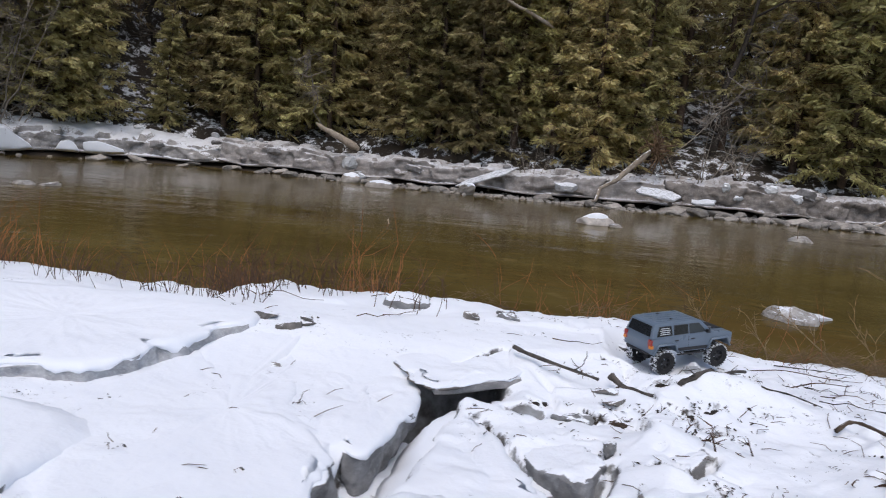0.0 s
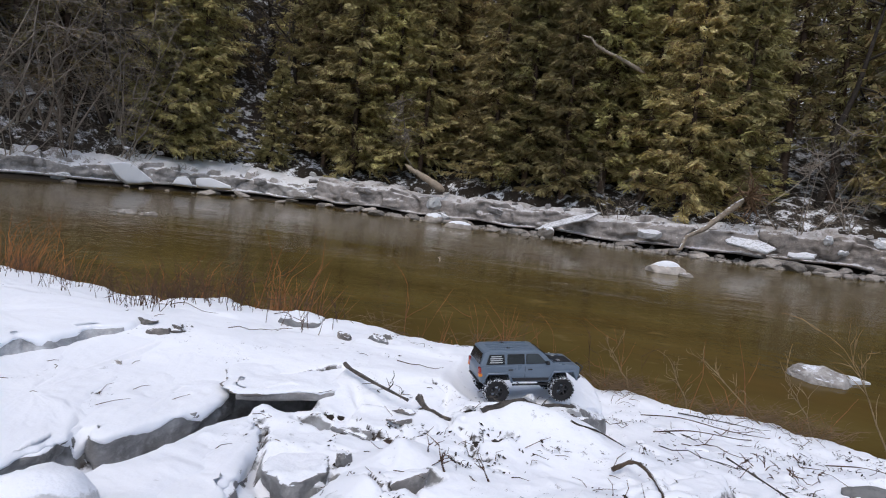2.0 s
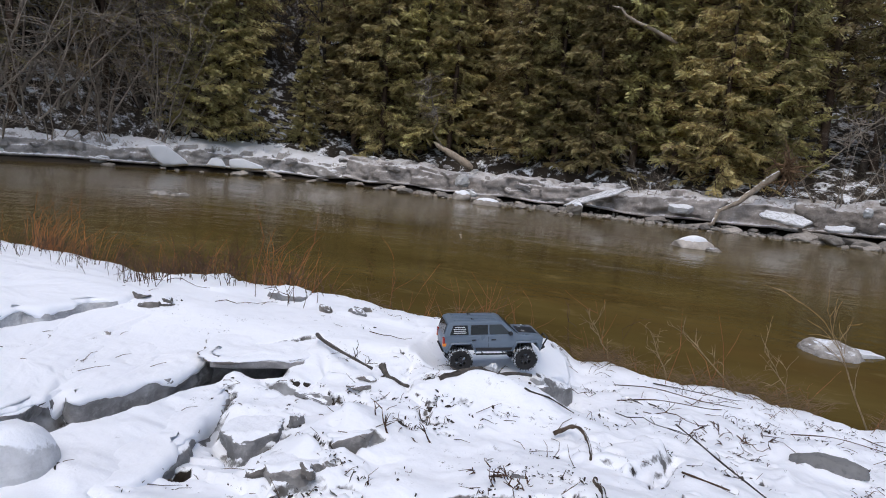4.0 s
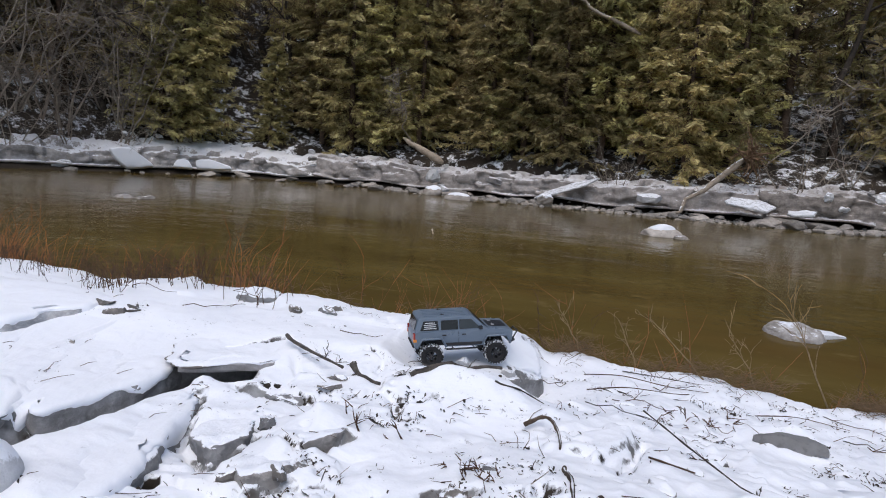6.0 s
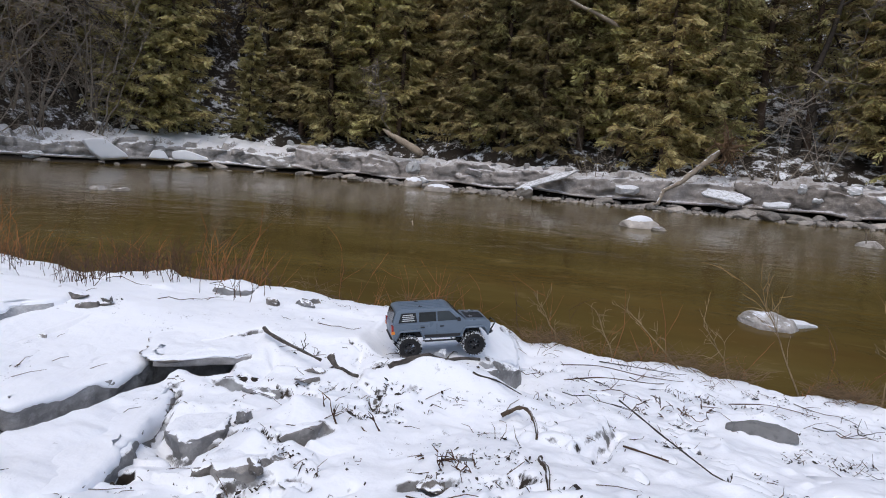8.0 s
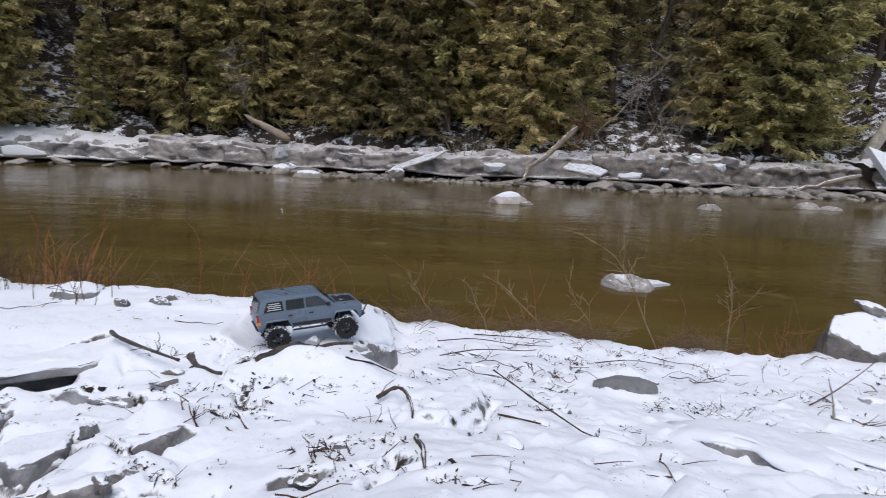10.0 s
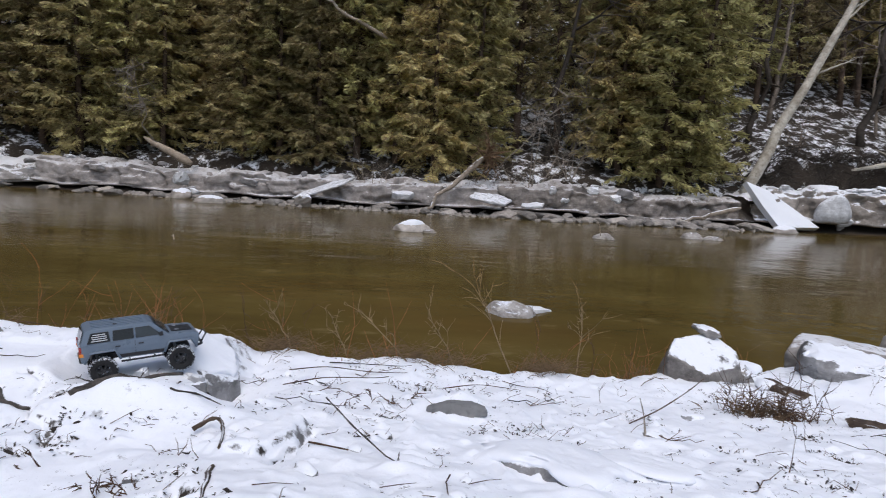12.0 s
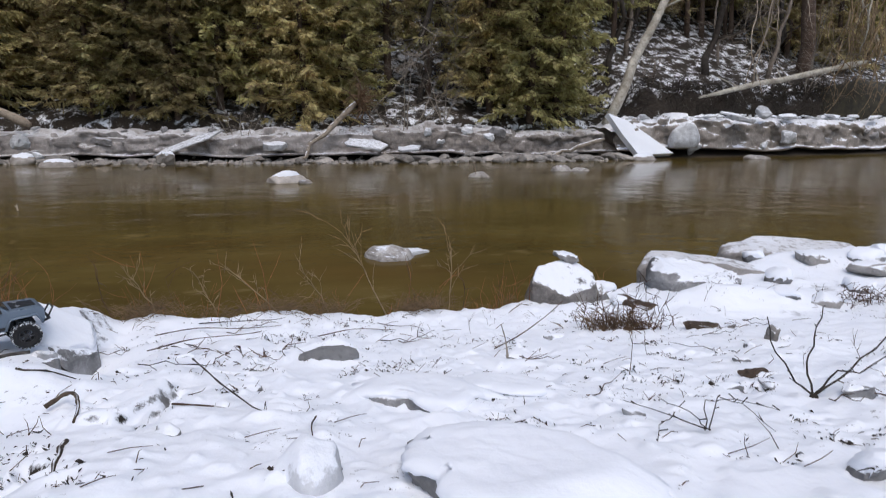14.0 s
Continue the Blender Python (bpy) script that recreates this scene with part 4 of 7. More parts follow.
for k, (x, y, w) in enumerate(((3.08, 3.98, 0.24), (4.62, 3.92, 0.34), (5.05, 3.55, 0.30), (4.25, 3.40, 0.22), (5.85, 4.25, 0.36), (3.05, 3.66, 0.18), (4.95, 4.6, 0.30), (6.3, 4.45, 0.34))):
    boulder("snow-covered ice lump among the floes", ground_at(x, y, -0.06), (w, w * 0.7, w * 0.5), 520 + k, 37 * k, 0.02, 0.5, ICE, "ice lump", "ice_lump", "snowy lumps among the floes", 0.6)

# clods of frozen dirt and bare ice that lie open in the broken ground
for k, (x, y, w, d, h, turn) in enumerate(((-1.09, 1.85, 0.20, 0.06, 0.045, 10), (-0.96, 2.04, 0.13, 0.05, 0.04, -15), (-0.93, 1.93, 0.12, 0.05, 0.04, 20), (-0.64, 1.95, 0.06, 0.13, 0.05, 25), (-0.58, 1.86, 0.07, 0.05, 0.05, 0),
        (-0.99, 1.57, 0.07, 0.05, 0.06, 40), (-0.90, 1.23, 0.10, 0.07, 0.06, 30), (-0.74, 1.25, 0.09, 0.06, 0.05, -30), (-0.61, 1.24, 0.12, 0.07, 0.06, 5), (-0.21, 1.34, 0.11, 0.06, 0.055, 15), (-0.15, 1.50, 0.06, 0.04, 0.035, 20),
        (0.44, 2.25, 0.15, 0.05, 0.04, -12), (0.52, 1.98, 0.10, 0.05, 0.045, -20), (1.36, 1.70, 0.10, 0.04, 0.05, -10), (2.66, 1.79, 0.16, 0.06, 0.045, -8), (2.75, 1.40, 0.16, 0.07, 0.07, -12), (3.40, 2.91, 0.06, 0.05, 0.05, 0), (3.30, 2.45, 0.07, 0.10, 0.14, 10),
        (-2.27, 2.31, 0.13, 0.06, 0.07, 15), (-1.56, 2.70, 0.12, 0.05, 0.055, -10), (-1.37, 2.72, 0.14, 0.06, 0.055, -8), (0.09, 2.85, 0.06, 0.05, 0.04, 0),
        (-2.36, 2.24, 0.14, 0.06, 0.05, 15), (-2.30, 1.905, 0.10, 0.04, 0.03, 5), (-2.50, 2.31, 0.14, 0.07, 0.05, 15))):
    boulder("clod of dirty frozen ice lying open in the snow", ground_at(x, y, -0.35 * h), (w, d, h), 700 + k, turn, 0.0, 0.7, BROWN_STONE if k % 5 else ICE, "ice clod", "ice_clod", "frozen clods on the near bank", 0.6, 4)

# dark clods of rotten leaves in the melt hollows; in open gaps they imitate the shade
rnd = random.Random(62)
clod_meshes = [rock_mesh("leaf_clod", 260 + k, (1, 0.7, 0.5), 3, 0.3, 0.4) for k in range(5)]
for k, (x, y) in enumerate(SPOTS):
    if k % 4 == 3:
        continue
    s = rnd.uniform(0.045, 0.085)
    ob = put("leaf_clod", clod_meshes[k % 5], BARK_ROTTEN if k % 2 else LITTER)
    ob.matrix_basis = pose(x + rnd.gauss(0, 0.008), y + rnd.gauss(0, 0.008), ground_height(x, y) - s * 0.12, rnd.uniform(-18, 18), rnd.uniform(-18, 18), rnd.gauss(0, 40)) @ Matrix.Diagonal((s * rnd.uniform(0.9, 1.5), s * rnd.uniform(0.6, 0.9), s * rnd.uniform(0.4, 0.7), 1))
    tagged(ob, "dark clod of rotten leaves in a melt hollow", "clod", "leaf clods on the near bank")

# small broken lumps of snowy ice strewn over the bank
rnd = random.Random(61)
lump_meshes = [rock_mesh("ice_lump", 240 + k, (1, 0.75, 0.62), 3, 0.45, 0.4) for k in range(6)]
for k, me in enumerate(lump_meshes):
    me.materials.append(ICE if k % 3 == 0 else GROUND)
placed = []
while len(placed) < 26:
    x, y = rnd.uniform(-1.0, 3.6), rnd.uniform(1.25, 3.0)
    if noise.noise((x * 1.3, y * 1.3, 2.0)) < rnd.uniform(-0.3, 0.3) or math.hypot(x + 0.55, y - 2.3) < 0.42:
        continue
    if any(math.hypot(x - u, y - v) < 0.13 for u, v in placed):
        continue
    placed.append((x, y))
    s = 0.045 + 0.10 * rnd.random() ** 1.8
    ob = put("ice_lump", lump_meshes[len(placed) % 6], ICE)
    ob.matrix_basis = pose(x, y, ground_height(x, y) - s * 0.16, rnd.uniform(-14, 14), rnd.uniform(-14, 14), rnd.uniform(0, 360)) @ Matrix.Diagonal((s * rnd.uniform(1.0, 1.7), s, s * rnd.uniform(0.45, 0.75), 1))
    tagged(ob, "small lump of grey ice half buried in snow" if len(placed) % 3 == 0 else "small lump of crusted snow on the bank", "ice lump", "ice lumps on the bank")

# boulders standing in the river
for x, y, s, k, cap, text in (
        (0.66, 16.9, (1.05, 0.8, 0.42), 80, 0.08, "round boulder under a snow cap in the river"),
        (1.15, 16.6, (0.5, 0.4, 0.16), 81, 0.03, "low snowy stone in the river"),
        (-3.35, 24.0, (0.85, 0.8, 0.75), 82, 0.03, "pale round boulder at the far shore"),
        (-12.9, 13.1, (0.6, 0.42, 0.14), 83, 0.02, "snow-capped stone in the river"),
        (-12.45, 13.35, (0.55, 0.4, 0.15), 84, 0.02, "snow-capped stone in the river"),
        (6.19, 17.5, (0.75, 0.6, 0.24), 85, 0.06, "low snowy stone with a twig caught on it"),
        (9.5, 19.1, (0.8, 0.6, 0.30), 86, 0.06, "low snow-capped stones in the river"),
        (10.1, 19.0, (0.7, 0.5, 0.18), 87, 0.05, "low snow-capped stone in the river"),
        (15.4, 24.0, (1.5, 0.9, 0.45), 88, 0.06, "flat snowy stone under the ice shelf"),
        (20.9, 23.9, (1.2, 0.7, 0.28), 89, 0.05, "flat snowy stone in the river"),
        (-6.8, 23.6, (1.3, 0.8, 0.4), 90, 0.05, "flat snowy stone at the far shore"),
        (-8.4, 25.2, (0.9, 0.7, 0.6), 91, 0.05, "snow-capped stone at the far shore")):
    low = s[2] < 0.40
    boulder(text, (x, y, -0.12), (s[0], s[1], s[2] * 0.62 + 0.13), k, 17 * k % 60 - 30, 0.0 if low else cap * 0.6, 0.7, ICY_ROCK if low else STONE_PALE, group="river boulders", sharp=0.42 if cap > 0.03 else 0.5, detail=4)
block("boulder", "low pale rock crusted with snow in the shallow water", "boulder", [(1.56, 7.25, -0.15), (1.70, 6.92, -0.15), (2.10, 6.88, -0.15), (2.28, 7.15, -0.15), (2.05, 7.45, -0.15), (1.62, 7.45, -0.15), (1.60, 7.28, 0.06), (1.78, 6.98, 0.05), (2.08, 6.96, 0.04), (2.16, 7.18, 0.11), (2.0, 7.30, 0.15), (1.72, 7.36, 0.13)], 95, ICY_ROCK, 0.03)
block("ice_plate", "small pale ice tongue frozen to a rock in the water", "ice plate", [(2.12, 7.15, -0.1), (2.48, 7.40, -0.1), (2.30, 7.52, -0.1), (2.05, 7.45, -0.1), (2.14, 7.2, 0.05), (2.46, 7.41, 0.025), (2.28, 7.48, 0.05), (2.08, 7.4, 0.07)], 96, ICE_PALE, 0.015)


# ---- the ice shelf along the far bank ----
def shore_frame(x):
    """The shoreline's point and its outward direction, towards the river."""
    a, b = Vector((x - 0.4, far_shore(x - 0.4))), Vector((x + 0.4, far_shore(x + 0.4)))
    d = (b - a).normalized()
    return Vector((x, far_shore(x))), Vector((d.y, -d.x))


def shelf_height(x):
    return float(np.interp(x, [-30, -22, -18, -8, -2, 3, 8, 13, 14.3, 15.5, 22, 32], [1.6, 1.75, 1.5, 1.2, 1.2, 1.35, 1.4, 1.3, 1.2, 1.75, 1.85, 1.75]))


def shelf(name, x0, x1, seed, label, lift=0.12, material=None, slope=False):
    """A wall of jammed ice: an undercut front of frozen blocks over a thin jutting sheet, and a lumpy snowy top that runs back into the bank."""
    xs, x = [], x0
    while x < x1:
        p, out = shore_frame(x)
        xs.append(x)
        x += 0.075 * max(0.25, abs(out.y))
    face = [(0.02 + 0.13 * k / 11, 0.14 + 0.60 * k / 11) for k in range(12)]
    top = [(0.22, 0.80), (0.30, 0.85), (0.40, 0.89), (0.52, 0.92), (0.66, 0.94), (0.82, 0.96), (1.0, 0.98), (1.25, 1.0), (1.5, 1.01), (1.8, 1.0), (2.2, 1.0), (2.6, 0.97), (3.2, 0.7)]
    if slope:
        face = [(0.02 + 0.10 * k / 9, 0.12 + 0.38 * k / 9) for k in range(10)]
        top = [(0.18, 0.54), (0.28, 0.58), (0.40, 0.62), (0.55, 0.67), (0.72, 0.72), (0.9, 0.77), (1.1, 0.82), (1.35, 0.88), (1.6, 0.93), (1.9, 0.97), (2.2, 1.0), (2.7, 1.0), (3.3, 0.75)]
    prof = [(1.6, 0.0, 0), (0.5, 0.02, 0), (0.05, 0.035, 1), (0.0, 0.055, 1), (0.0, 0.085, 1), (0.03, 0.105, 1)] + [(d, f, 2) for d, f in face] + [(d, f, 3) for d, f in top]
    g = Geo()
    for x in xs:
        p, out = shore_frame(x)
        h = shelf_height(x) * (1 + 0.09 * fbm(x * 0.7, seed, 0, 2)) - lift
        bay = 0.22 * fbm(x * 0.45, seed + 3.0, 0, 2)
        gap = lift * (0.85 + 0.6 * noise.noise((x * 0.6, seed, 4.0)))
        lip = 0.34 * max(0.0, fbm(x * 0.7, seed + 8.0, 0, 3))
        for d, f, zone in prof:
            q = p - out * (d + bay + 0.2)
            z = gap + h * f
            if zone:
                spot = Vector((q.x * 1.25 + 0.3 * z, q.y * 1.25, z * 1.9 + seed))
                spot += Vector((fbm(x * 1.5, z * 1.5, seed, 2), 0, fbm(x * 1.5, z * 1.5, seed + 5.0, 2))) * 0.35
                near, at = noise.voronoi(spot)
                pick = noise.cell(at[0] * 5.3) - 0.5
                joint = 1 - smooth_step(0.0, 0.22, near[1] - near[0])
                fine = fbm(q.x * 3.2, q.y * 3.2, z * 4.5 + seed, 4, 0.6)
                if zone == 1:
                    q = q + out * (lip + 0.05 * fine)
                    z += 0.015 * fine
                elif zone == 2:
                    q = q + out * (0.20 * pick + 0.06 * fine - 0.05 * joint)
                    z += 0.03 * fine
                else:
                    edge = 1 - smooth_step(0.2, 0.9, d)
                    q = q + out * (0.22 * pick + 0.10 * fine - 0.07 * joint) * edge
                    z += (0.13 * pick + 0.05 * fine - 0.03 * joint) * (0.45 + 0.55 * smooth_step(0.2, 0.7, d))
            g.v.append(Vector((q.x, q.y, max(0.03, z))))
    n = len(prof)
    for i in range(len(xs) - 1):
        for k in range(n - 1):
            g.f.append((i * n + k, (i + 1) * n + k, (i + 1) * n + k + 1, i * n + k + 1))
    g.f.append(tuple(reversed(range(n))))
    g.f.append(tuple((len(xs) - 1) * n + k for k in range(n)))
    return tagged(put(name, g, material or ICE_DIRTY), label, "ice shelf", kind="structure")


shelf("ice_shelf_west", -30, -14.6, 3.5, "ice shelf with a white snowy slope over a grey broken face", 0.2, ICE_WEST, True)
shelf("ice_shelf_middle", -14.9, 4.3, 1.5, "long wall of dirty grey jammed ice with a snowy top", 0.24)
shelf("ice_shelf_rubble", 4.0, 14.1, 2.5, "wall of brown-grey jammed ice and frozen rubble", 0.27, ICE_RUBBLE)
shelf("ice_shelf_east", 14.6, 34, 6.5, "thick pale ice shelf undercut by the river", 0.27, ICE_EAST)


def shore_slab(label, x, out_by, z, length, width, thick, turn, pitch, roll, seed, material=None):
    """A loose plate of ice leaning on the shelf."""
    p, out = shore_frame(x)
    q = p + out * out_by
    rnd = random.Random(seed)
    outline = [(length / 2 * math.cos(a) * rnd.uniform(0.8, 1.1), width / 2 * math.sin(a) * rnd.uniform(0.8, 1.1)) for a in (0.25, 1.2, 2.3, 3.3, 3.9, 5.3)]
    g = loft(outline, [(0.03, -thick / 2, 1), (0, -thick * 0.2, 1), (0, thick * 0.3, 1), (0.03, thick / 2, 1)] + inner_rings(thick / 2, 3), seed, None, 0.03, 0.15)
    ob = put("ice_plate", g, material or ICE_PLATE, smooth=False)
    ob.matrix_basis = pose(q.x, q.y, z, pitch, roll, turn)
    return tagged(ob, label, "ice plate", "ice plates on the shelf")


def plate(label, corners, thick, seed, material, worn=0.03):
    """A plate of ice with the given corners, thick into the bank."""
    p, out = shore_frame(corners[0][0])
    shift = Vector((-out.x, -out.y, -0.35)) * thick
    pts = [Vector(c) for c in corners]
    return block("ice_plate", label, "ice plate", pts + [q + shift for q in pts], seed, material, worn, "ice plates on the shelf", 2)


plate("smooth white ice plate sliding off the shelf", [(-22.02, 21.61, 1.03), (-21.54, 22.23, 1.16), (-21.01, 22.98, 0.5), (-20.9, 23.06, 0.33), (-21.56, 22.23, 0.20), (-21.82, 21.86, 0.55)], 0.35, 101, SNOW)
plate("small white ice plate at the shelf's foot", [(-20.43, 23.68, 0.34), (-20.33, 23.85, 0.7), (-20.03, 24.23, 0.7), (-19.81, 24.33, 0.30)], 0.3, 102, SNOW)
plate("white snowy ice plate at the shelf's foot", [(-19.68, 24.37, 0.30), (-19.75, 24.33, 0.7), (-19.25, 24.6, 0.79), (-18.38, 25.06, 0.54), (-18.28, 25.06, 0.36)], 0.3, 113, SNOW)
shore_slab("tilted thin white ice plate on the stones", -2.8, 0.1, 0.70, 2.6, 0.7, 0.07, 8, 20, -20, 103)
shore_slab("small square white ice plate", 0.35, 0.2, 0.62, 0.9, 0.6, 0.22, 5, 18, 0, 106)
shore_slab("smooth white ice plate leaning on the shelf", 3.7, 0.3, 0.68, 2.0, 0.8, 0.10, -4, 28, 6, 107)
shore_slab("small white ice plate on stones", 5.3, 0.3, 0.52, 1.2, 0.7, 0.10, 6, 14, -5, 108)
g = Geo()
front = [Vector(v) for v in ((14.05, 24.75, 1.95), (14.7, 24.5, 1.0), (15.4, 24.35, 0.22), (16.4, 24.5, 0.20), (17.3, 24.7, 0.22), (16.1, 24.95, 1.05), (15.1, 24.95, 1.62))]
mid = sum(front, Vector()) / 7
for lift in (Vector((0, 0.02, -0.02)), Vector((0, 0.30, -0.16))):
    g.v += [p + lift + Vector((0, 0, 0.05 * noise.noise(p * 2))) for p in front] + [mid + lift]
for k in range(7):
    n = (k + 1) % 7
    g.f += [(k, n, 7), (n + 8, k + 8, 15), (n, k, k + 8, n + 8)]
tagged(put("ice_plate", g, SNOW, smooth=False), "big white ice wedge jutting over the water", "ice plate", "ice plates on the shelf")
shore_slab("white ice plate on the east shelf", 21.0, 0.1, 1.7, 1.6, 0.9, 0.2, 10, 12, 8, 110)
shore_slab("white ice plate standing on the shelf", 22.6, -0.3, 2.0, 0.9, 0.9, 0.2, 30, 40, -20, 111)

rnd = random.Random(23)
for k in range(16):
    x = rnd.uniform(17.0, 31.0)
    shore_slab("thin white ice plate lying on the shelf", x, -rnd.uniform(0.4, 1.6), shelf_height(x) + rnd.uniform(-0.05, 0.12), rnd.uniform(0.5, 1.3), rnd.uniform(0.4, 0.8), 0.09, rnd.uniform(-40, 40), rnd.uniform(-8, 22), rnd.uniform(-12, 12), 600 + k, ICE_LUMP)
rnd = random.Random(5)
for k, (x, up, s) in enumerate(((-8.7, 0.75, 0.75), (6.0, 1.15, 0.5), (7.7, 1.25, 0.55), (17.9, 1.0, 1.42), (8.6, 0.9, 0.55), (-8.1, 0.2, 0.5), (24.0, 0.9, 0.9))):
    p, out = shore_frame(x)
    q = p + out * 0.05
    boulder("rounded pale ice ball frozen in the shelf" if s > 0.55 else "small rounded ice lump on the shelf", (q.x, q.y, up - s * 0.4), (s, s * 0.7, s * 0.8), 120 + k, 0, 0, 0.5, ICE_PALE, "ice ball", "ice_ball", "ice balls in the shelf", 0.6 if s < 1 else 0.3)

# blocks frozen into the shelf and chunks that lie on it
block_meshes = []
for k in range(8):
    me = rock_mesh("ice_block", 140 + k, (1, 0.8, 0.8), 3, 0.7, 0.5)
    block_meshes.append(me)
for k, me in enumerate(block_meshes):
    me.materials.append((ICE_MID, ICE_PALE, ICE_MID, ICE_MID)[k % 4])
white_meshes = [me.copy() for me in block_meshes[:4]]
for me in white_meshes:
    me.materials[0] = ICE_PALE
for k in range(120):
    x = rnd.uniform(-27, 31) if k < 90 else rnd.uniform(15, 31)
    p, out = shore_frame(x)
    h = shelf_height(x)
    low = k < 22
    back = rnd.uniform(0.30, 0.5) if low else rnd.uniform(0.5, 2.4)
    q = p - out * back
    s = rnd.uniform(0.35, 0.7) if low else rnd.uniform(0.14, 0.38)
    z = rnd.uniform(0.1, h * 0.72) if low else h - 0.10
    ob = put("ice_block", white_meshes[k % 4] if abs(x) > 14.6 and not low else block_meshes[k % 8], ICE_DIRTY)
    ob.matrix_basis = pose(q.x, q.y, z, rnd.uniform(-15, 15), rnd.uniform(-15, 15), math.degrees(math.atan2(out.x, -out.y)) + rnd.uniform(-25, 25)) @ Matrix.Diagonal((s * rnd.uniform(0.9, 1.8), s * 0.8, s * rnd.uniform(0.5, 0.9), 1))
    tagged(ob, "dirty block of ice frozen into the shelf" if low else "broken chunk of ice lying on the shelf", "ice block", "ice blocks of the shelf")

# stones along the far waterline
stone_meshes = [rock_mesh("shore_stone", 160 + k, (1, 0.75, 0.42), 2, 0.5) for k in range(6)]
for me in stone_meshes:
    me.materials.append(STONE if len(stone_meshes) - stone_meshes.index(me) > 2 else STONE_PALE)
for k in range(290):
    x = (rnd.uniform(-10, 14.5) if k % 3 else rnd.uniform(3.5, 13)) if k < 260 else rnd.uniform(-24, -11)
    p, out = shore_frame(x)
    q = p + out * rnd.triangular(-0.4, 1.5, 0.2)
    s = 0.16 + (0.62 if x < 3.5 else 0.85) * rnd.random() ** 2.4
    ob = put("shore_stone", stone_meshes[k % 6], STONE)
    ob.matrix_basis = pose(q.x, q.y, max(-0.06, ground_height(q.x, q.y) - 0.03), 0, 0, rnd.uniform(0, 360)) @ Matrix.Diagonal((s * 1.3, s, s, 1))
    tagged(ob, "wet grey-brown stone at the far waterline", "stone", "stones at the far waterline")


def shingle():
    """Pebbles between the stones of the far waterline."""
    rnd = random.Random(88)
    g = Geo()
    for k in range(900):
        x = rnd.uniform(-11, 15)
        p, out = shore_frame(x)
        q = p + out * rnd.triangular(-0.7, 1.1, 0.1)
        s = rnd.uniform(0.04, 0.13)
        z = max(0.0, ground_height(q.x, q.y))
        o = len(g.v)
        for a in range(6):
            w = a * math.pi / 3 + rnd.uniform(-0.3, 0.3)
            g.v.append(Vector((q.x + math.cos(w) * s * rnd.uniform(0.8, 1.3), q.y + math.sin(w) * s, z - 0.02)))
        for a in range(3):
            w = a * math.pi * 2 / 3 + rnd.uniform(-0.4, 0.4)
            g.v.append(Vector((q.x + math.cos(w) * s * 0.5, q.y + math.sin(w) * s * 0.4, z + s * rnd.uniform(0.5, 0.9))))
        for a in range(3):
            b = (a + 1) % 3
            g.f += [(o + 2 * a, o + 2 * a + 1, o + 6 + a), (o + 2 * a + 1, o + (2 * a + 2) % 6, o + 6 + b), (o + 2 * a + 1, o + 6 + b, o + 6 + a)]
        g.f.append((o + 6, o + 7, o + 8))
    tagged(put("shingle", g, STONE, smooth=False), "grey-brown pebbles along the far waterline", "pebbles", kind="stuff")


shingle()


# ---- wood: logs, branches, roots ----
def wander(a, b, count, wobble, seed, sag=0.0):
    """Points from a to b that stray a little on the way."""
    rnd = random.Random(seed)
    a, b = Vector(a), Vector(b)
    length = (b - a).length
    out = []
    for k in range(count + 1):
        t = k / count
        p = a.lerp(b, t)
        w = math.sin(math.pi * min(1, t * 1.5 + 0.15)) if 0 < k < count else 0
        p += Vector((rnd.gauss(0, 1), rnd.gauss(0, 1), rnd.gauss(0, 1))) * wobble * length * 0.35 * w
        p.z -= sag * length * 4 * t * (1 - t)
        out.append(p)
    return out


def log(name, label, a, b, r0, r1, seed, material, sides=9, wobble=0.05, stubs=0):
    g = Geo()
    pts = wander(a, b, 9, wobble, seed)
    rnd = random.Random(seed)
    g.tube(pts, [(r0 + (r1 - r0) * k / 9) * rnd.uniform(0.85, 1.12) * (0.45 if k in (0, 9) else 1.0) for k in range(10)], sides)
    for _ in range(stubs):
        k = rnd.randrange(2, 9)
        d = Vector((rnd.gauss(0, 1), rnd.gauss(0, 1), abs(rnd.gauss(0, 1)))).normalized() * rnd.uniform(3, 12) * r0
        g.tube([pts[k], pts[k] + d * 0.5, pts[k] + d], [r0 * 0.4, r0 * 0.28, r0 * 0.12], 5)
    return tagged(put(name, g, material), label, "log" if "log" in name else "branch")


def sprout(g, p, d, length, r, level, rnd, bend=0.25, split=3, sides=4, droop=0.0):
    """A twig that branches on."""
    pts, radii = [p], [r]
    q, e = p.copy(), d.copy()
    n = 5 if level > 0 else 4
    for k in range(n):
        e = (e + Vector((rnd.gauss(0, bend), rnd.gauss(0, bend), rnd.gauss(0, bend) - droop))).normalized()
        q = q + e * length / n
        pts.append(q)
        radii.append(max(r * (1 - 0.75 * (k + 1) / n), 0.0012 if r < 0.02 else 0.004))
    g.tube(pts, radii, sides if level > 0 else 3, False)
    if level > 0:
        for _ in range(split):
            k = rnd.randrange(2, n + 1)
            f = (e + Vector((rnd.gauss(0, 0.8), rnd.gauss(0, 0.8), rnd.gauss(0, 0.6)))).normalized()
            sprout(g, pts[k], f, length * rnd.uniform(0.4, 0.65), max(radii[k] * 0.75, 0.003), level - 1, rnd, bend, split, sides, droop)


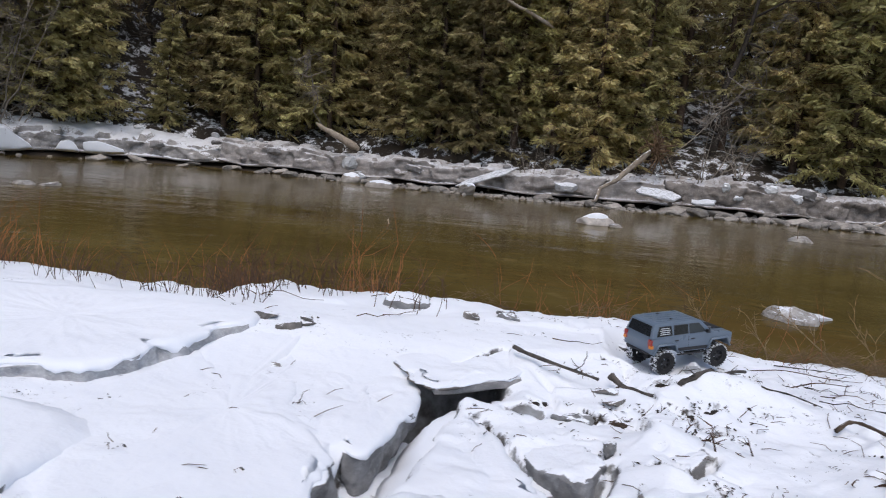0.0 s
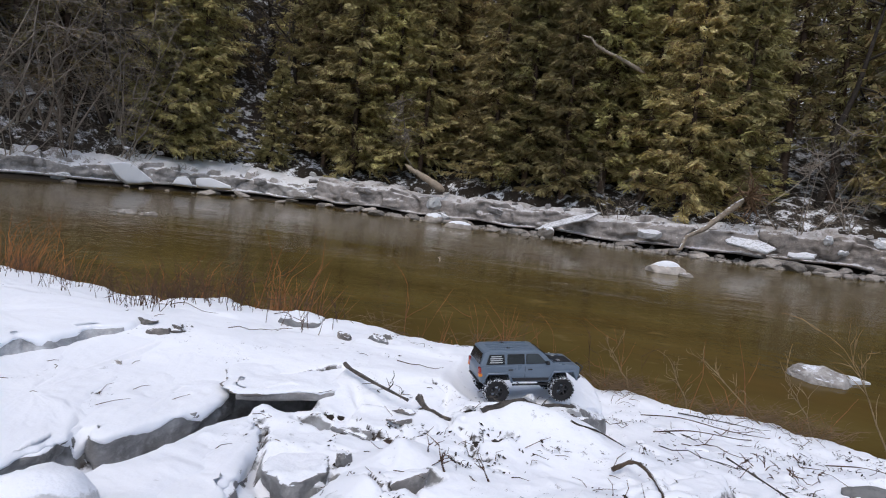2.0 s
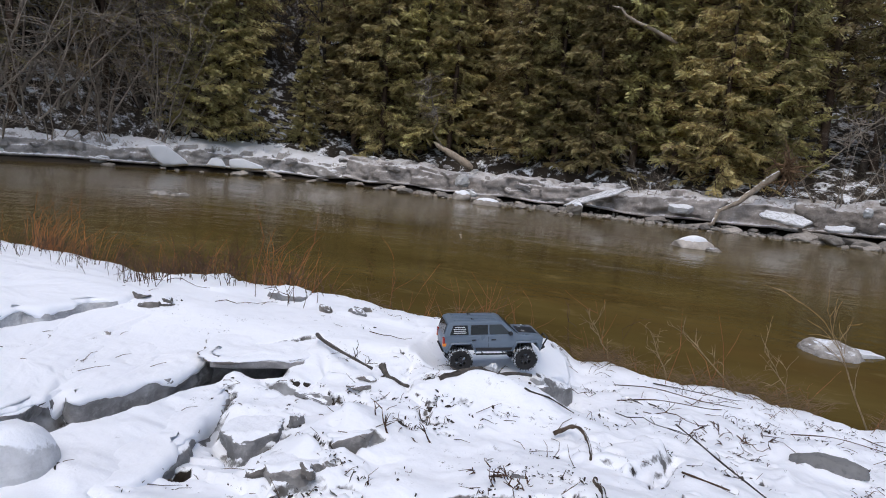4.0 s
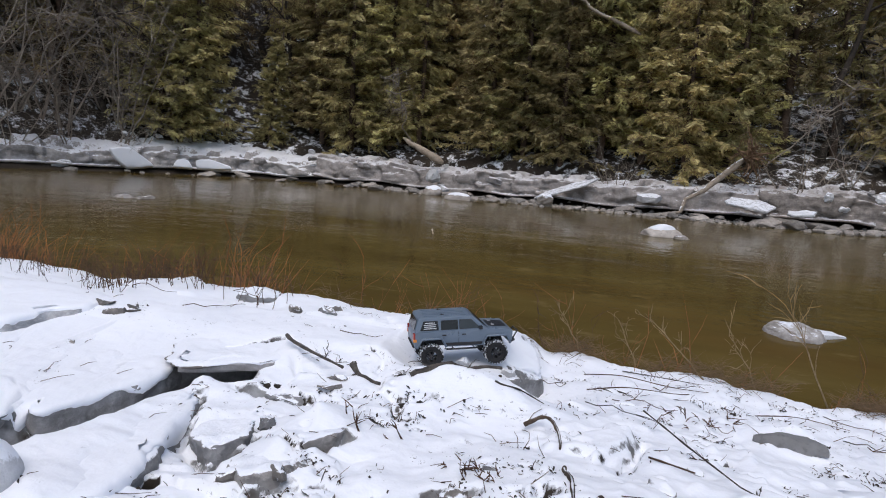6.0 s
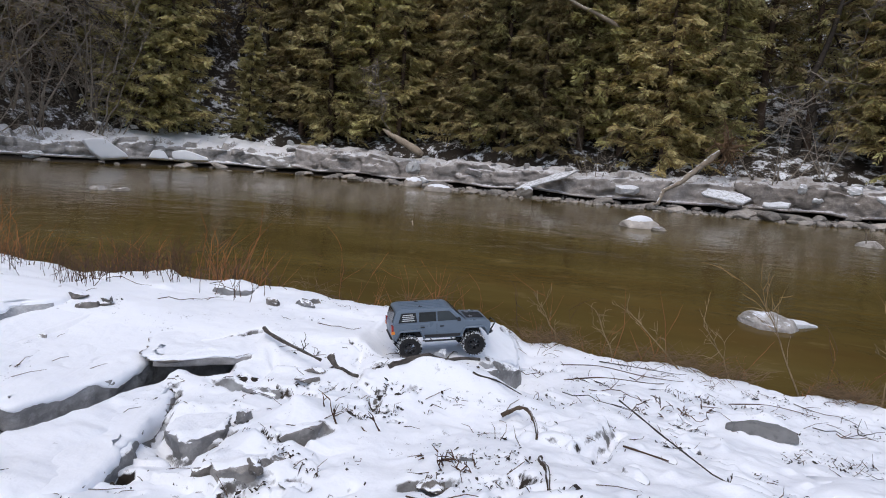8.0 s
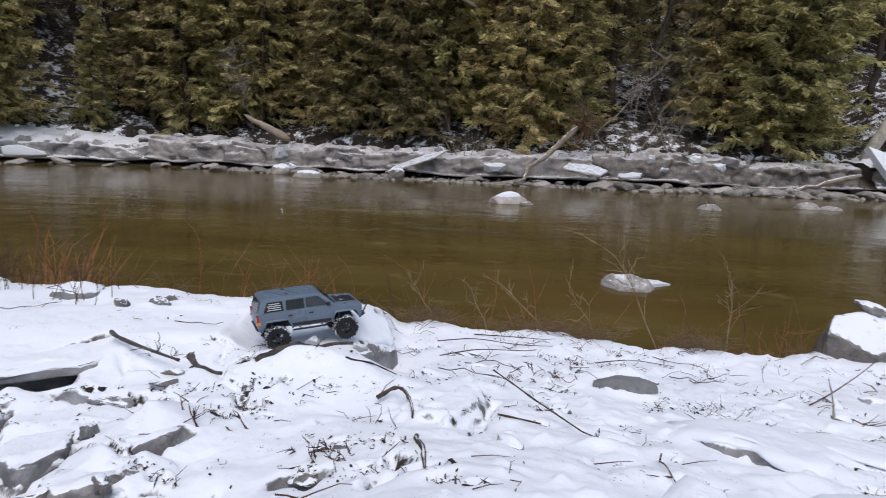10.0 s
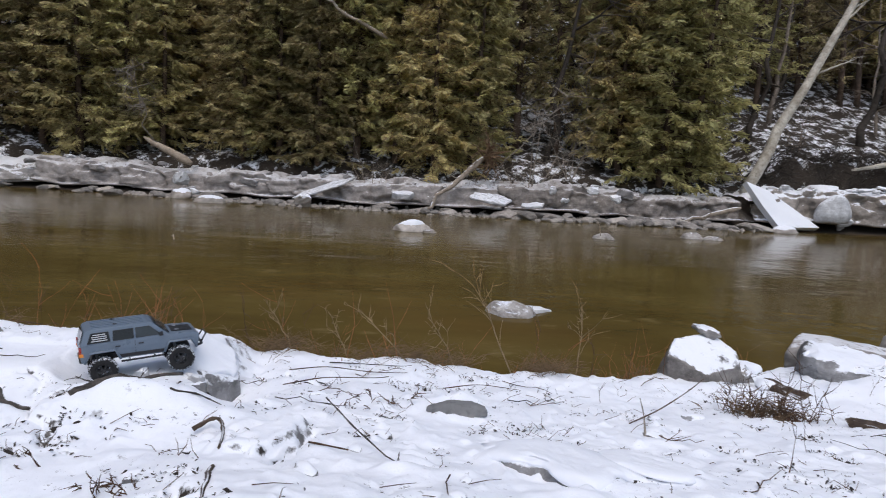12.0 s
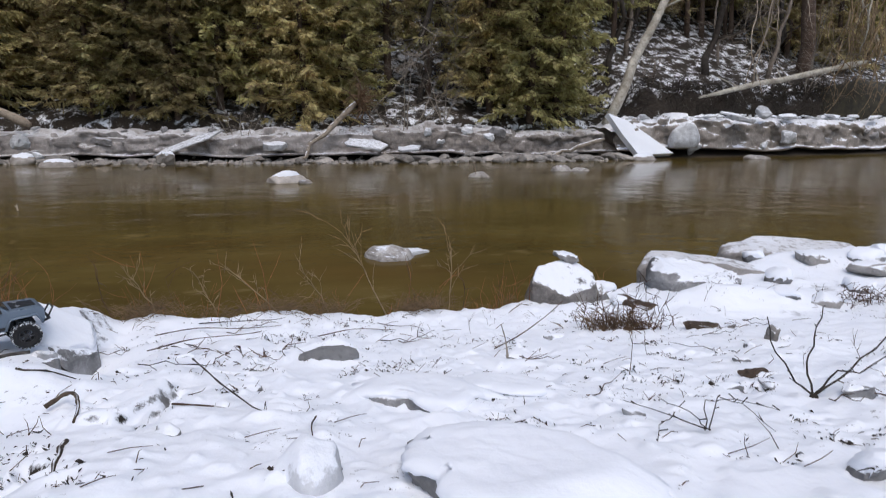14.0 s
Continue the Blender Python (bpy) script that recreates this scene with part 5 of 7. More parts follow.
log("log", "short weathered log lying on the ice shelf", (-10.75, 27.5, 2.35), (-8.5, 26.6, 1.36), 0.10, 0.19, 201, DRIFT_BARE, stubs=1, wobble=0.02)
log("driftwood_log", "pale driftwood log leaning up to a root clump", (1.15, 23.9, 0.12), (3.55, 25.4, 2.35), 0.06, 0.13, 202, DRIFT, stubs=3)
log("driftwood_log", "bare driftwood branch lying at the far waterline", (10.9, 24.2, 0.12), (13.8, 24.5, 0.85), 0.05, 0.10, 203, DRIFT, stubs=3)
log("fallen_log", "pale fallen trunk lying along the bank", (20.3, 27.5, 2.72), (31.5, 28.9, 4.8), 0.12, 0.17, 204, BIRCH, stubs=4, wobble=0.03)
g = Geo()
r = random.Random(7)
for k in range(26):
    d = Vector((r.gauss(0.3, 0.7), r.gauss(-0.2, 0.5), r.gauss(0.0, 0.7))).normalized()
    sprout(g, Vector((3.6, 25.4, 2.35)), d, r.uniform(0.5, 1.5), 0.05, 1, r, 0.35, 3)
tagged(put("root_clump", g, REDBROWN), "tangled reddish root clump of an uprooted tree", "roots")

# leaning birch over the east shelf
g = Geo()
g.tube(wander((14.9, 26.5, 1.4), (20.6, 27.4, 12.6), 12, 0.012, 211), [0.24 - 0.0105 * k for k in range(13)], 11)
r = random.Random(12)
for k in range(7):
    t = r.uniform(0.45, 1.0)
    p = Vector((14.9, 26.5, 1.4)).lerp(Vector((20.6, 27.4, 12.6)), t)
    sprout(g, p, Vector((r.choice((-1, 1)), r.gauss(0, 0.4), 0.5)).normalized(), r.uniform(1.5, 3), 0.06, 2, r, 0.2, 3)
birch = thing("leaning_tree", "leaning pale-barked birch with mossy foot", "tree", (0, 0, 0))
put("trunk", g, BIRCH, birch)


# ---- trees ----
def frond(g, p, d, up, length, rnd, n=4):
    """One flat cedar spray: a fan of blunt leaflets in one plane, its tip drooping."""
    side = d.cross(up).normalized()
    for k in range(n):
        t = (k + 0.3) / n
        q = p + d * length * t * 0.85 - Vector((0, 0, 0.22 * length * t * t))
        for s in (-1, 1):
            w = length * (0.42 * (1 - t) ** 0.7 + 0.16) * rnd.uniform(0.75, 1.15)
            e = (d * 0.85 + side * s * 0.7 + up * rnd.uniform(-0.25, 0.15) - Vector((0, 0, 0.2))).normalized()
            h = e.cross(up).normalized() * w * 0.19
            m = q + e * w * 0.55
            o = len(g.v)
            g.v += [q, m + h, q + e * w, m - h]
            g.f.append((o, o + 1, o + 2, o + 3))


def cedar(name, seed, height, spread, low, material, density=1.0, tufts=5, size=1.0, pairs=4):
    rnd = random.Random(seed)
    ob = thing(name, "", "")
    tr = Geo()
    lean = (rnd.gauss(0, 0.25), rnd.gauss(0, 0.25))
    spine = [Vector((lean[0] * t * t + 0.08 * math.sin(t * 5 + seed), lean[1] * t * t, height * t - 0.3 * (1 - t))) for t in [k / 10 for k in range(11)]]
    tr.tube(spine, [0.17 * (1 - 0.09 * k) for k in range(11)], 7)
    cr = Geo()
    count = int(120 * density)
    for k in range(count):
        t = low + (1 - low) * (k / count) ** 1.15
        z = t * height
        base = spine[min(9, int(t * 10))].lerp(spine[min(10, int(t * 10) + 1)], t * 10 - int(t * 10))
        a = k * 2.4 + rnd.uniform(-0.5, 0.5)
        reach = spread * (1 - t) ** 0.5 * rnd.uniform(0.5, 1.15) + 0.25
        d = Vector((math.cos(a), math.sin(a), rnd.uniform(-0.35, 0.15)))
        pts = [base]
        q = base.copy()
        for j in range(5):
            d = (d + Vector((rnd.gauss(0, 0.12), rnd.gauss(0, 0.12), 0.10 if j > 1 else -0.08))).normalized()
            q = q + d * reach / 5
            pts.append(q)
        tr.tube(pts[::2] + pts[-1:], [0.028, 0.019, 0.010, 0.004], 3, False)
        for j in range(2, 6):
            for _ in range(tufts):
                u = rnd.random()
                p = pts[j - 1].lerp(pts[j], u)
                e = ((pts[j] - pts[j - 1]).normalized() + Vector((rnd.gauss(0, 0.7), rnd.gauss(0, 0.7), rnd.gauss(-0.22, 0.35)))).normalized()
                up = Vector((rnd.gauss(0, 0.6), rnd.gauss(0, 0.6), 1)).normalized()
                frond(cr, p, e, up, size * rnd.uniform(0.28, 0.60), rnd, pairs)
    put("trunk", tr, BARK_CEDAR, ob)
    put("crown", cr, material, ob, smooth=False)
    return ob


def bare_tree(name, seed, height, radius, level=3, material=None, spread=0.6, split=4, stems=1):
    rnd = random.Random(seed)
    ob = thing(name, "", "")
    g = Geo()
    for _ in range(stems):
        d = Vector((rnd.gauss(0, 0.1 if stems == 1 else 0.45), rnd.gauss(0, 0.1 if stems == 1 else 0.35), 1)).normalized()
        pts = wander((0, 0, -0.2), d * height, 10, 0.03, rnd.random())
        g.tube(pts, [radius * (1 - 0.085 * k) for k in range(11)], 6)
        for k in range(split * 3):
            j = rnd.randrange(2, 11)
            e = Vector((rnd.gauss(0, 1), rnd.gauss(0, 1), spread * rnd.uniform(-0.4, 1.3))).normalized()
            sprout(g, pts[j], e, height * rnd.uniform(0.16, 0.36), radius * 0.33, level - 1, rnd, 0.22, split)
    put("trunk", g, material or BARK_GREY, ob)
    return ob


CEDAR_LABEL = "dense olive-green cedar with drooping flat sprays on a snowy slope"
kinds = [cedar("cedar_tree", 300 + k, h, s, low, m, dn, 7 if k < 3 else 3, 1.0 if k < 3 else 1.25, 4 if k < 3 else 3) for k, (h, s, low, m, dn) in enumerate((
    (13, 2.2, 0.09, CEDAR_LEAF, 1.25), (14, 1.9, 0.11, CEDAR_LEAF, 1.2), (10.5, 2.4, 0.08, CEDAR_LEAF, 1.2), (14, 2.3, 0.10, BROWN_LEAF, 1.1), (15, 2.2, 0.2, CEDAR_LEAF, 1.1), (18, 2.6, 0.42, CEDAR_LEAF, 1.2)))]
for ob in kinds:
    tagged(ob, CEDAR_LABEL, "tree", "cedars on the far bank")
spots = []
rnd = random.Random(21)
front = [-21.2, -16.4, -14.6, -12.8, -11.0, -9.0, -7.2, -5.4, -3.6, -1.9, -0.2, 1.6, 3.2, 10.0, 11.6, 13.0]
for k, x in enumerate(front):
    spots.append((x, far_shore(x) + 3.4 + rnd.uniform(-0.3, 0.9), k % 3, rnd.uniform(0.85, 1.1)))
for k, x in enumerate(np.arange(-17.3, 13.5, 2.3)):
    x = float(x) + rnd.uniform(-0.5, 0.5)
    if not 4.0 < x < 9.6:
        spots.append((x, far_shore(x) + 5.0 + rnd.uniform(-0.4, 0.4), k % 3, rnd.uniform(0.95, 1.15)))
for x in np.arange(-24, 15, 2.1):
    x = float(x) + rnd.uniform(-0.6, 0.6)
    spots.append((x, far_shore(x) + 6.6 + rnd.uniform(-1, 1), rnd.choice((0, 1, 3, 4, 4)), rnd.uniform(0.9, 1.2)))
for x, d, k in ((-27.5, 5.5, 3), (-31, 4, 3), (-33, 7, 3), (-30.5, 11, 3), (-35, 12, 3), (-32, 16, 3), (-25.5, 7.5, 3), (-23.4, 6.2, 3), (-29, 8, 3), (-21.5, 8.5, 3), (-28.5, 3.5, 2), (17.5, 12.5, 4), (20.5, 14, 3), (24.5, 15, 4), (28.5, 14, 3), (18.8, 8.6, 4)):
    spots.append((x, far_shore(x) + d, k, 1.0))
for x in np.arange(-30, 40, 3.0):
    x = float(x) + rnd.uniform(-1, 1)
    spots.append((x, far_shore(x) + 12 + rnd.uniform(-1.6, 1.6), rnd.choice((3, 4)), rnd.uniform(0.95, 1.25)))
for x in np.arange(-36, 48, 4.4):
    x = float(x) + rnd.uniform(-1, 1)
    spots.append((x, far_shore(max(-26, x)) + 19 + rnd.uniform(-2, 2), rnd.choice((3, 4)), rnd.uniform(1.0, 1.3)))
# tall trees added so that their high crowns, above the view, shade the slope
for x in np.arange(15.5, 38, 3.4):
    u = float(x) + rnd.uniform(-0.8, 0.8)
    spots.append((u, far_shore(u) + 13 + rnd.uniform(-1.5, 1.5), 5, rnd.uniform(0.85, 1.15)))
for x, d, k in ((27.5, 15, 0), (30, 14.5, 1), (32.5, 9.5, 0), (33.5, 11, 1), (35.5, 8, 2), (37.5, 11, 0), (40, 9, 1), (34, 15, 0), (38.5, 15, 1), (30.5, 16, 0), (43, 12, 2)):
    spots.append((x, far_shore(x) + d, k, 1.1))
# more added tall trees, whose high crowns shade the west slope
for x in np.arange(-30, -19, 2.2):
    u = float(x) + rnd.uniform(-0.8, 0.8)
    spots.append((u, far_shore(u) + 5 + rnd.uniform(-0.8, 1.5), 5, rnd.uniform(0.85, 1.1)))
for x, d, k, s in ((-21.6, 3.2, 0, 0.8), (-22.6, 4.2, 2, 0.9), (-18.7, 3.6, 2, 0.5), (-25.0, 9.5, 3, 1.0), (-27.0, 11, 3, 1.1), (-28.6, 13, 3, 1.0), (-24.2, 13, 3, 1.1), (-29.8, 9, 3, 1.0), (-26.2, 15, 3, 1.2), (-31.5, 13, 3, 1.2)):
    spots.append((x, far_shore(x) + d, k, s))
first = {}
for x, y, k, s in spots:
    way = math.degrees(math.atan2(x, y))
    if y > 27.5 and s > 0.6 and (-37.3 < way < -32.0 or -17.8 < way < -17.0):
        continue  # a clearing that runs up the slope
    m = pose(x, y, ground_height(x, y) - 0.05, rnd.uniform(-3, 3), rnd.uniform(-3, 3), rnd.uniform(0, 360)) @ Matrix.Diagonal((s, s, s, 1))
    if k not in first:
        first[k] = kinds[k]
        kinds[k].matrix_basis = m
    else:
        copy_thing(kinds[k], Matrix(m)).matrix_basis = m

# bare trees and dead shrubs
bare = [bare_tree("bare_tree", 330, 9, 0.13, 3), bare_tree("bare_tree", 331, 8, 0.10, 3), bare_tree("bare_tree", 332, 10, 0.17, 3, BARK)]
shrubs = [bare_tree("dead_shrub", 340 + k, 3.2, 0.027, 3, DEADWOOD if k else BARK_GREY, 0.5, 3, 5) for k in range(3)]
for ob in bare:
    tagged(ob, "leafless grey-barked tree on the snowy slope", "tree", "bare trees on the far bank")
for ob in shrubs:
    tagged(ob, "tangled leafless grey shrub on the far bank", "shrub", "dead shrubs on the far bank")
plan = ((0, -22.6, 3.2, 1), (1, -21.3, 3.6, 1), (2, -24.0, 4.4, 1), (1, -20.2, 5.5, 1.1), (0, -25.2, 6, 1.1), (2, 6.75, 4.9, 1.0), (2, -18.9, 6.5, 0.9), (1, -20.6, 9.5, 1.0), (2, -22.6, 13, 1.0), (1, -23.4, 5.4, 0.9), (0, -26.4, 4.6, 1.0), (1, -27.6, 7, 1.1), (0, -24.6, 8, 1.0), (1, 8.6, 7, 1), (2, 17.2, 6.0, 1.0), (0, 19.3, 8, 1.1), (2, 22.8, 5.2, 1.3), (1, 25.4, 7.5, 1.0), (0, 27.6, 5.8, 1.1), (2, 30.0, 8, 1.1), (1, -13.9, 4.5, 1), (1, 15.8, 9, 1.1), (2, 21.0, 10.5, 1.1), (0, -18.0, 8, 1))
done = set()
for k, x, d, s in plan:
    y = far_shore(x) + d
    if x < -17 and y < 31 and -43 < math.degrees(math.atan2(x, y)) < -31.5:
        continue
    m = pose(x, y, ground_height(x, y) - 0.1, rnd.uniform(-5, 5), rnd.uniform(-5, 5), rnd.uniform(0, 360)) @ Matrix.Diagonal((s, s, s, 1))
    ob = bare[k] if k not in done else copy_thing(bare[k], m)
    ob.matrix_basis = m
    done.add(k)
plan = ((0, -21.0, 2.4, 1.3), (2, -23.2, 3.4, 1.6), (0, -27.5, 2.6, 1.5), (2, -20.3, 3.4, 1.4), (0, -25.0, 4.5, 1.7), (1, -24.6, 1.9, 1.2), (0, -24.0, 2.6, 1.2), (1, -22.4, 2.2, 1.3), (2, -25.5, 2.4, 1.4), (1, -26.5, 3.5, 1.4), (1, 5.4, 1.4, 1.2), (1, -1.0, 1.3, 0.8), (1, 7.6, 3.4, 0.9), (1, 27.8, 3.2, 1.5), (0, 18.6, 4.0, 0.8), (1, -22.0, 3.8, 1.9), (2, -23.8, 4.6, 2.0), (1, -25.6, 4.0, 1.9), (2, -27.0, 5.5, 2.1), (1, -21.2, 5.2, 1.9), (2, -28.6, 4.5, 1.9), (1, -24.6, 6.6, 2.3), (2, -22.6, 7.5, 2.3), (2, -23.0, 2.6, 1.9), (1, -24.4, 3.6, 2.1), (2, -25.6, 5.2, 2.3), (1, -26.8, 6.5, 2.4), (0, -23.6, 5.0, 2.2), (2, -27.6, 3.6, 2.0), (1, -29.4, 5.6, 2.4), (2, -26.2, 8.4, 2.6), (0, -28.4, 7.4, 2.4))
done = set()
for k, x, d, s in plan:
    y = far_shore(x) + d
    if x < -17 and y < 31 and -43 < math.degrees(math.atan2(x, y)) < -31.5:
        continue
    m = pose(x, y, ground_height(x, y) - 0.1, 0, 0, rnd.uniform(0, 360)) @ Matrix.Diagonal((s, s, s, 1))
    ob = shrubs[k] if k not in done else copy_thing(shrubs[k], m)
    ob.matrix_basis = m
    done.add(k)


# a thick dark trunk and a pale leaning one on the east slope
g = Geo()
g.tube(wander((31.0, 32.6, 3.5), (30.2, 32.4, 16.0), 10, 0.015, 231), [0.44 - 0.016 * k for k in range(11)], 11)
put("trunk", g, BARK_CEDAR, thing("old_tree", "thick dark-barked tree trunk on the snowy slope", "tree", (0, 0, 0)))
g = Geo()
g.tube(wander((37.2, 33.5, 5.8), (31.6, 32.4, 12.6), 10, 0.03, 232), [0.15 - 0.007 * k for k in range(11)], 8)
put("trunk", g, BIRCH, thing("leaning_tree", "pale leaning trunk on the snowy slope", "tree", (0, 0, 0)))

# hanging roots, a high limb and a leaning dead trunk among the trees
r = random.Random(66)


def strand(top, drop, sway, rad, material, parent, twigs):
    """A limp dead branch that hangs down in uneven bends."""
    g = Geo()
    n = 14
    p, step = Vector(top), Vector((r.gauss(0, 0.25), r.gauss(0, 0.1), -1))
    pts = [p]
    for i in range(n):
        step += Vector((r.gauss(sway, 0.24), r.gauss(0, 0.12), r.gauss(0, 0.12)))
        step.x -= 0.25 * step.x
        step.z = -1 + 0.5 * (step.z + 1)
        p = p + step * (drop / n)
        pts.append(p)
    g.tube(pts, [rad * (1 - 0.045 * i) * r.uniform(0.85, 1.15) for i in range(n + 1)], 6)
    for i in r.sample(range(3, n), twigs):
        sprout(g, pts[i], Vector((r.gauss(0, 0.8), r.gauss(0, 0.3), -0.6)).normalized(), r.uniform(0.5, 1.4), rad * 0.45, 1, r, 0.36, 2, 4, 0.05)
    put("branch", g, material, parent)


hang = thing("hanging_branches", "pale dead branches hanging down from a fallen tree", "branch", (24.3, 28.2, 0))
for x, z, drop, rad in ((-0.75, 9.2, 6.6, 0.045), (-0.5, 9.5, 5.0, 0.035), (0.0, 9.4, 6.0, 0.065), (0.25, 9.0, 5.8, 0.055), (0.4, 9.6, 4.2, 0.05), (-0.2, 8.8, 3.4, 0.03), (0.9, 9.5, 3.8, 0.035), (0.65, 9.2, 2.6, 0.03), (-1.1, 9.4, 3.0, 0.025)):
    strand((x, r.gauss(0, 0.15), z), drop, 0.0, rad, DRIFT_BARE, hang, 3)
tangle = thing("hanging_branches", "dense tan tangle of dead branches drooping over the bank", "branch", (30.2, 28.2, 0))
for k in range(52):
    x = r.triangular(-2.6, 3.6, 1.4)
    strand((x, r.gauss(0.2, 0.4), r.uniform(5.0, 10.5)), r.uniform(2.2, 5.0), r.gauss(-0.03, 0.06), r.uniform(0.016, 0.042), TAN_STALK, tangle, 4)
strand((-0.35, -0.5, 9.3), 4.2, 0.05, 0.075, BIRCH, tangle, 2)
boulder("mossy mound of brown earth under the dead branches", (32.2, 30.2, 1.5), (9.5, 2.6, 2.4), 233, 8, 0.0, 0.5, MOSSY, "mound", "earth_mound", sharp=0.25, detail=5)
# roots and brush, packed thick to stand in for the undercut bank's shade
g = Geo()
for k in range(1300):
    x = r.uniform(15.6, 31)
    y = far_shore(x) + r.triangular(2.1, 4.2, 2.7)
    sprout(g, Vector((x, y, ground_height(x, y))), Vector((r.gauss(0, 0.7), r.gauss(-0.5, 0.4), r.gauss(0.4, 0.5))).normalized(), r.uniform(0.5, 1.5), 0.02, 1, r, 0.3, 3, 3, 0.04)
tagged(put("undergrowth", g, BARK), "dark tangled roots and brush on the cut bank", "brush", kind="stuff")


def dead_tangle(label, foot, head, count, reach, seed, material, r0=0.06):
    """A dead stem that ends in a tangle of bare twigs."""
    rnd = random.Random(seed)
    g = Geo()
    pts = wander(foot, head, 8, 0.16, seed)
    g.tube(pts, [r0 * (1 - 0.08 * k) for k in range(9)], 6)
    for k in range(count):
        p = pts[rnd.randrange(4, 9)]
        sprout(g, p, Vector((rnd.gauss(0, 1), rnd.gauss(-0.4, 0.6), rnd.gauss(0, 0.7))).normalized(), reach * rnd.uniform(0.5, 1.1), 0.028, 2, rnd, 0.28, 3, 3, 0.05)
    tagged(put("dead_shrub", g, material), label, "shrub")


dead_tangle("grey tangle of dead twigs hanging among the cedars", (-11.0, 28.9, 2.0), (-11.3, 27.6, 5.2), 22, 1.1, 241, DEADWOOD, 0.03)
dead_tangle("pale dead branches arching over the root clump", (4.2, 25.9, 2.0), (7.0, 26.6, 5.0), 18, 1.5, 242, DEADWOOD, 0.026)
dead_tangle("pale lichened dead twigs before the dark slope", (8.0, 29.6, 3.0), (8.7, 28.6, 8.2), 24, 1.5, 243, DEADWOOD, 0.035)
log("dead_branch", "pale broken limb sticking out of the cedars", (-3.4, 27.2, 8.4), (-0.7, 27.8, 7.1), 0.05, 0.09, 221, DRIFT, stubs=3)
log("dead_log", "grey leaning dead trunk between the cedars", (-15.2, 30.6, 10.0), (-13.7, 30.9, 5.6), 0.16, 0.20, 222, BARK_GREY, stubs=2)


# ---- the toy car ----
CAR_PAINT = make_plain("blue_grey_paint", (0.135, 0.175, 0.225), 0.35, 0.0, 0.08, 12, 0.0)
BLACK_PLASTIC = make_plain("black_plastic", (0.018, 0.018, 0.020), 0.5, 0.0, 0.3, 60, 0.2)
DARK_GLASS = make_plain("tinted_window", (0.012, 0.014, 0.017), 0.12, 0.0, 0.2, 20, 0.0)
CLEAR_GREY = make_plain("grey_window", (0.035, 0.043, 0.05), 0.15, 0.0, 0.3, 20, 0.0)
AMBER = make_plain("amber_lens", (0.75, 0.25, 0.03), 0.25, 0.0, 0.1, 30, 0.0)
RED_LENS = make_plain("red_lens", (0.35, 0.03, 0.02), 0.25, 0.0, 0.1, 30, 0.0)
WHITE_PRINT = make_plain("white_sticker", (0.48, 0.49, 0.50), 0.5, 0.0, 0.1, 60, 0.0)
METAL = make_plain("dull_metal", (0.35, 0.35, 0.36), 0.35, 0.9, 0.2, 60, 0.1)


def make_tyre():
    m = Mat("snowy_rubber", 0.8, spec=0.2)
    m.use_object_space()
    dark = m.mix(m.noise(60, 4), (0.012, 0.012, 0.013), (0.035, 0.035, 0.036))
    xyz = m.t.nodes.new("ShaderNodeSeparateXYZ")
    m.link(m.pos, xyz.inputs[0])
    round_off = m.math("SQRT", m.math("ADD", m.math("MULTIPLY", xyz.outputs[0], xyz.outputs[0]), m.math("MULTIPLY", xyz.outputs[2], xyz.outputs[2])))
    tread = m.grey(round_off, 0.044, 0.054, -0.12, 0.12)
    m.color(m.mix(m.grey(m.math("ADD", m.noise(70, 5, 0.7), tread), 0.60, 0.66), dark, (0.82, 0.84, 0.87)))
    m.bump(m.noise(120, 3), 0.4, 0.003)
    return m.m


TYRE = make_tyre()


def panel(pts, normal, thick, bevel=0.0):
    """A flat plate through pts, thick along the normal."""
    bm = bmesh.new()
    n = Vector(normal).normalized() * thick
    a = [bm.verts.new(Vector(p)) for p in pts]
    b = [bm.verts.new(Vector(p) + n) for p in pts]
    bm.faces.new(list(reversed(a)))
    bm.faces.new(b)
    k = len(pts)
    for i in range(k):
        bm.faces.new((a[i], a[(i + 1) % k], b[(i + 1) % k], b[i]))
    bmesh.ops.recalc_face_normals(bm, faces=bm.faces)
    return bm


def tubes(*runs, sides=6):
    g = Geo()
    for pts, r in runs:
        g.tube(pts, [r] * len(pts), sides)
    return g


def ring_profile(g, prof, steps, close=True):
    """Turns (radius, y) pairs about the y axis."""
    o = len(g.v)
    n = len(prof)
    for k in range(steps):
        a = 2 * math.pi * k / steps
        for r, y in prof:
            g.v.append(Vector((r * math.cos(a), y, r * math.sin(a))))
    for k in range(steps):
        for j in range(n if close else n - 1):
            q = (j + 1) % n
            k2 = (k + 1) % steps
            g.f.append((o + k * n + j, o + k2 * n + j, o + k2 * n + q, o + k * n + q))


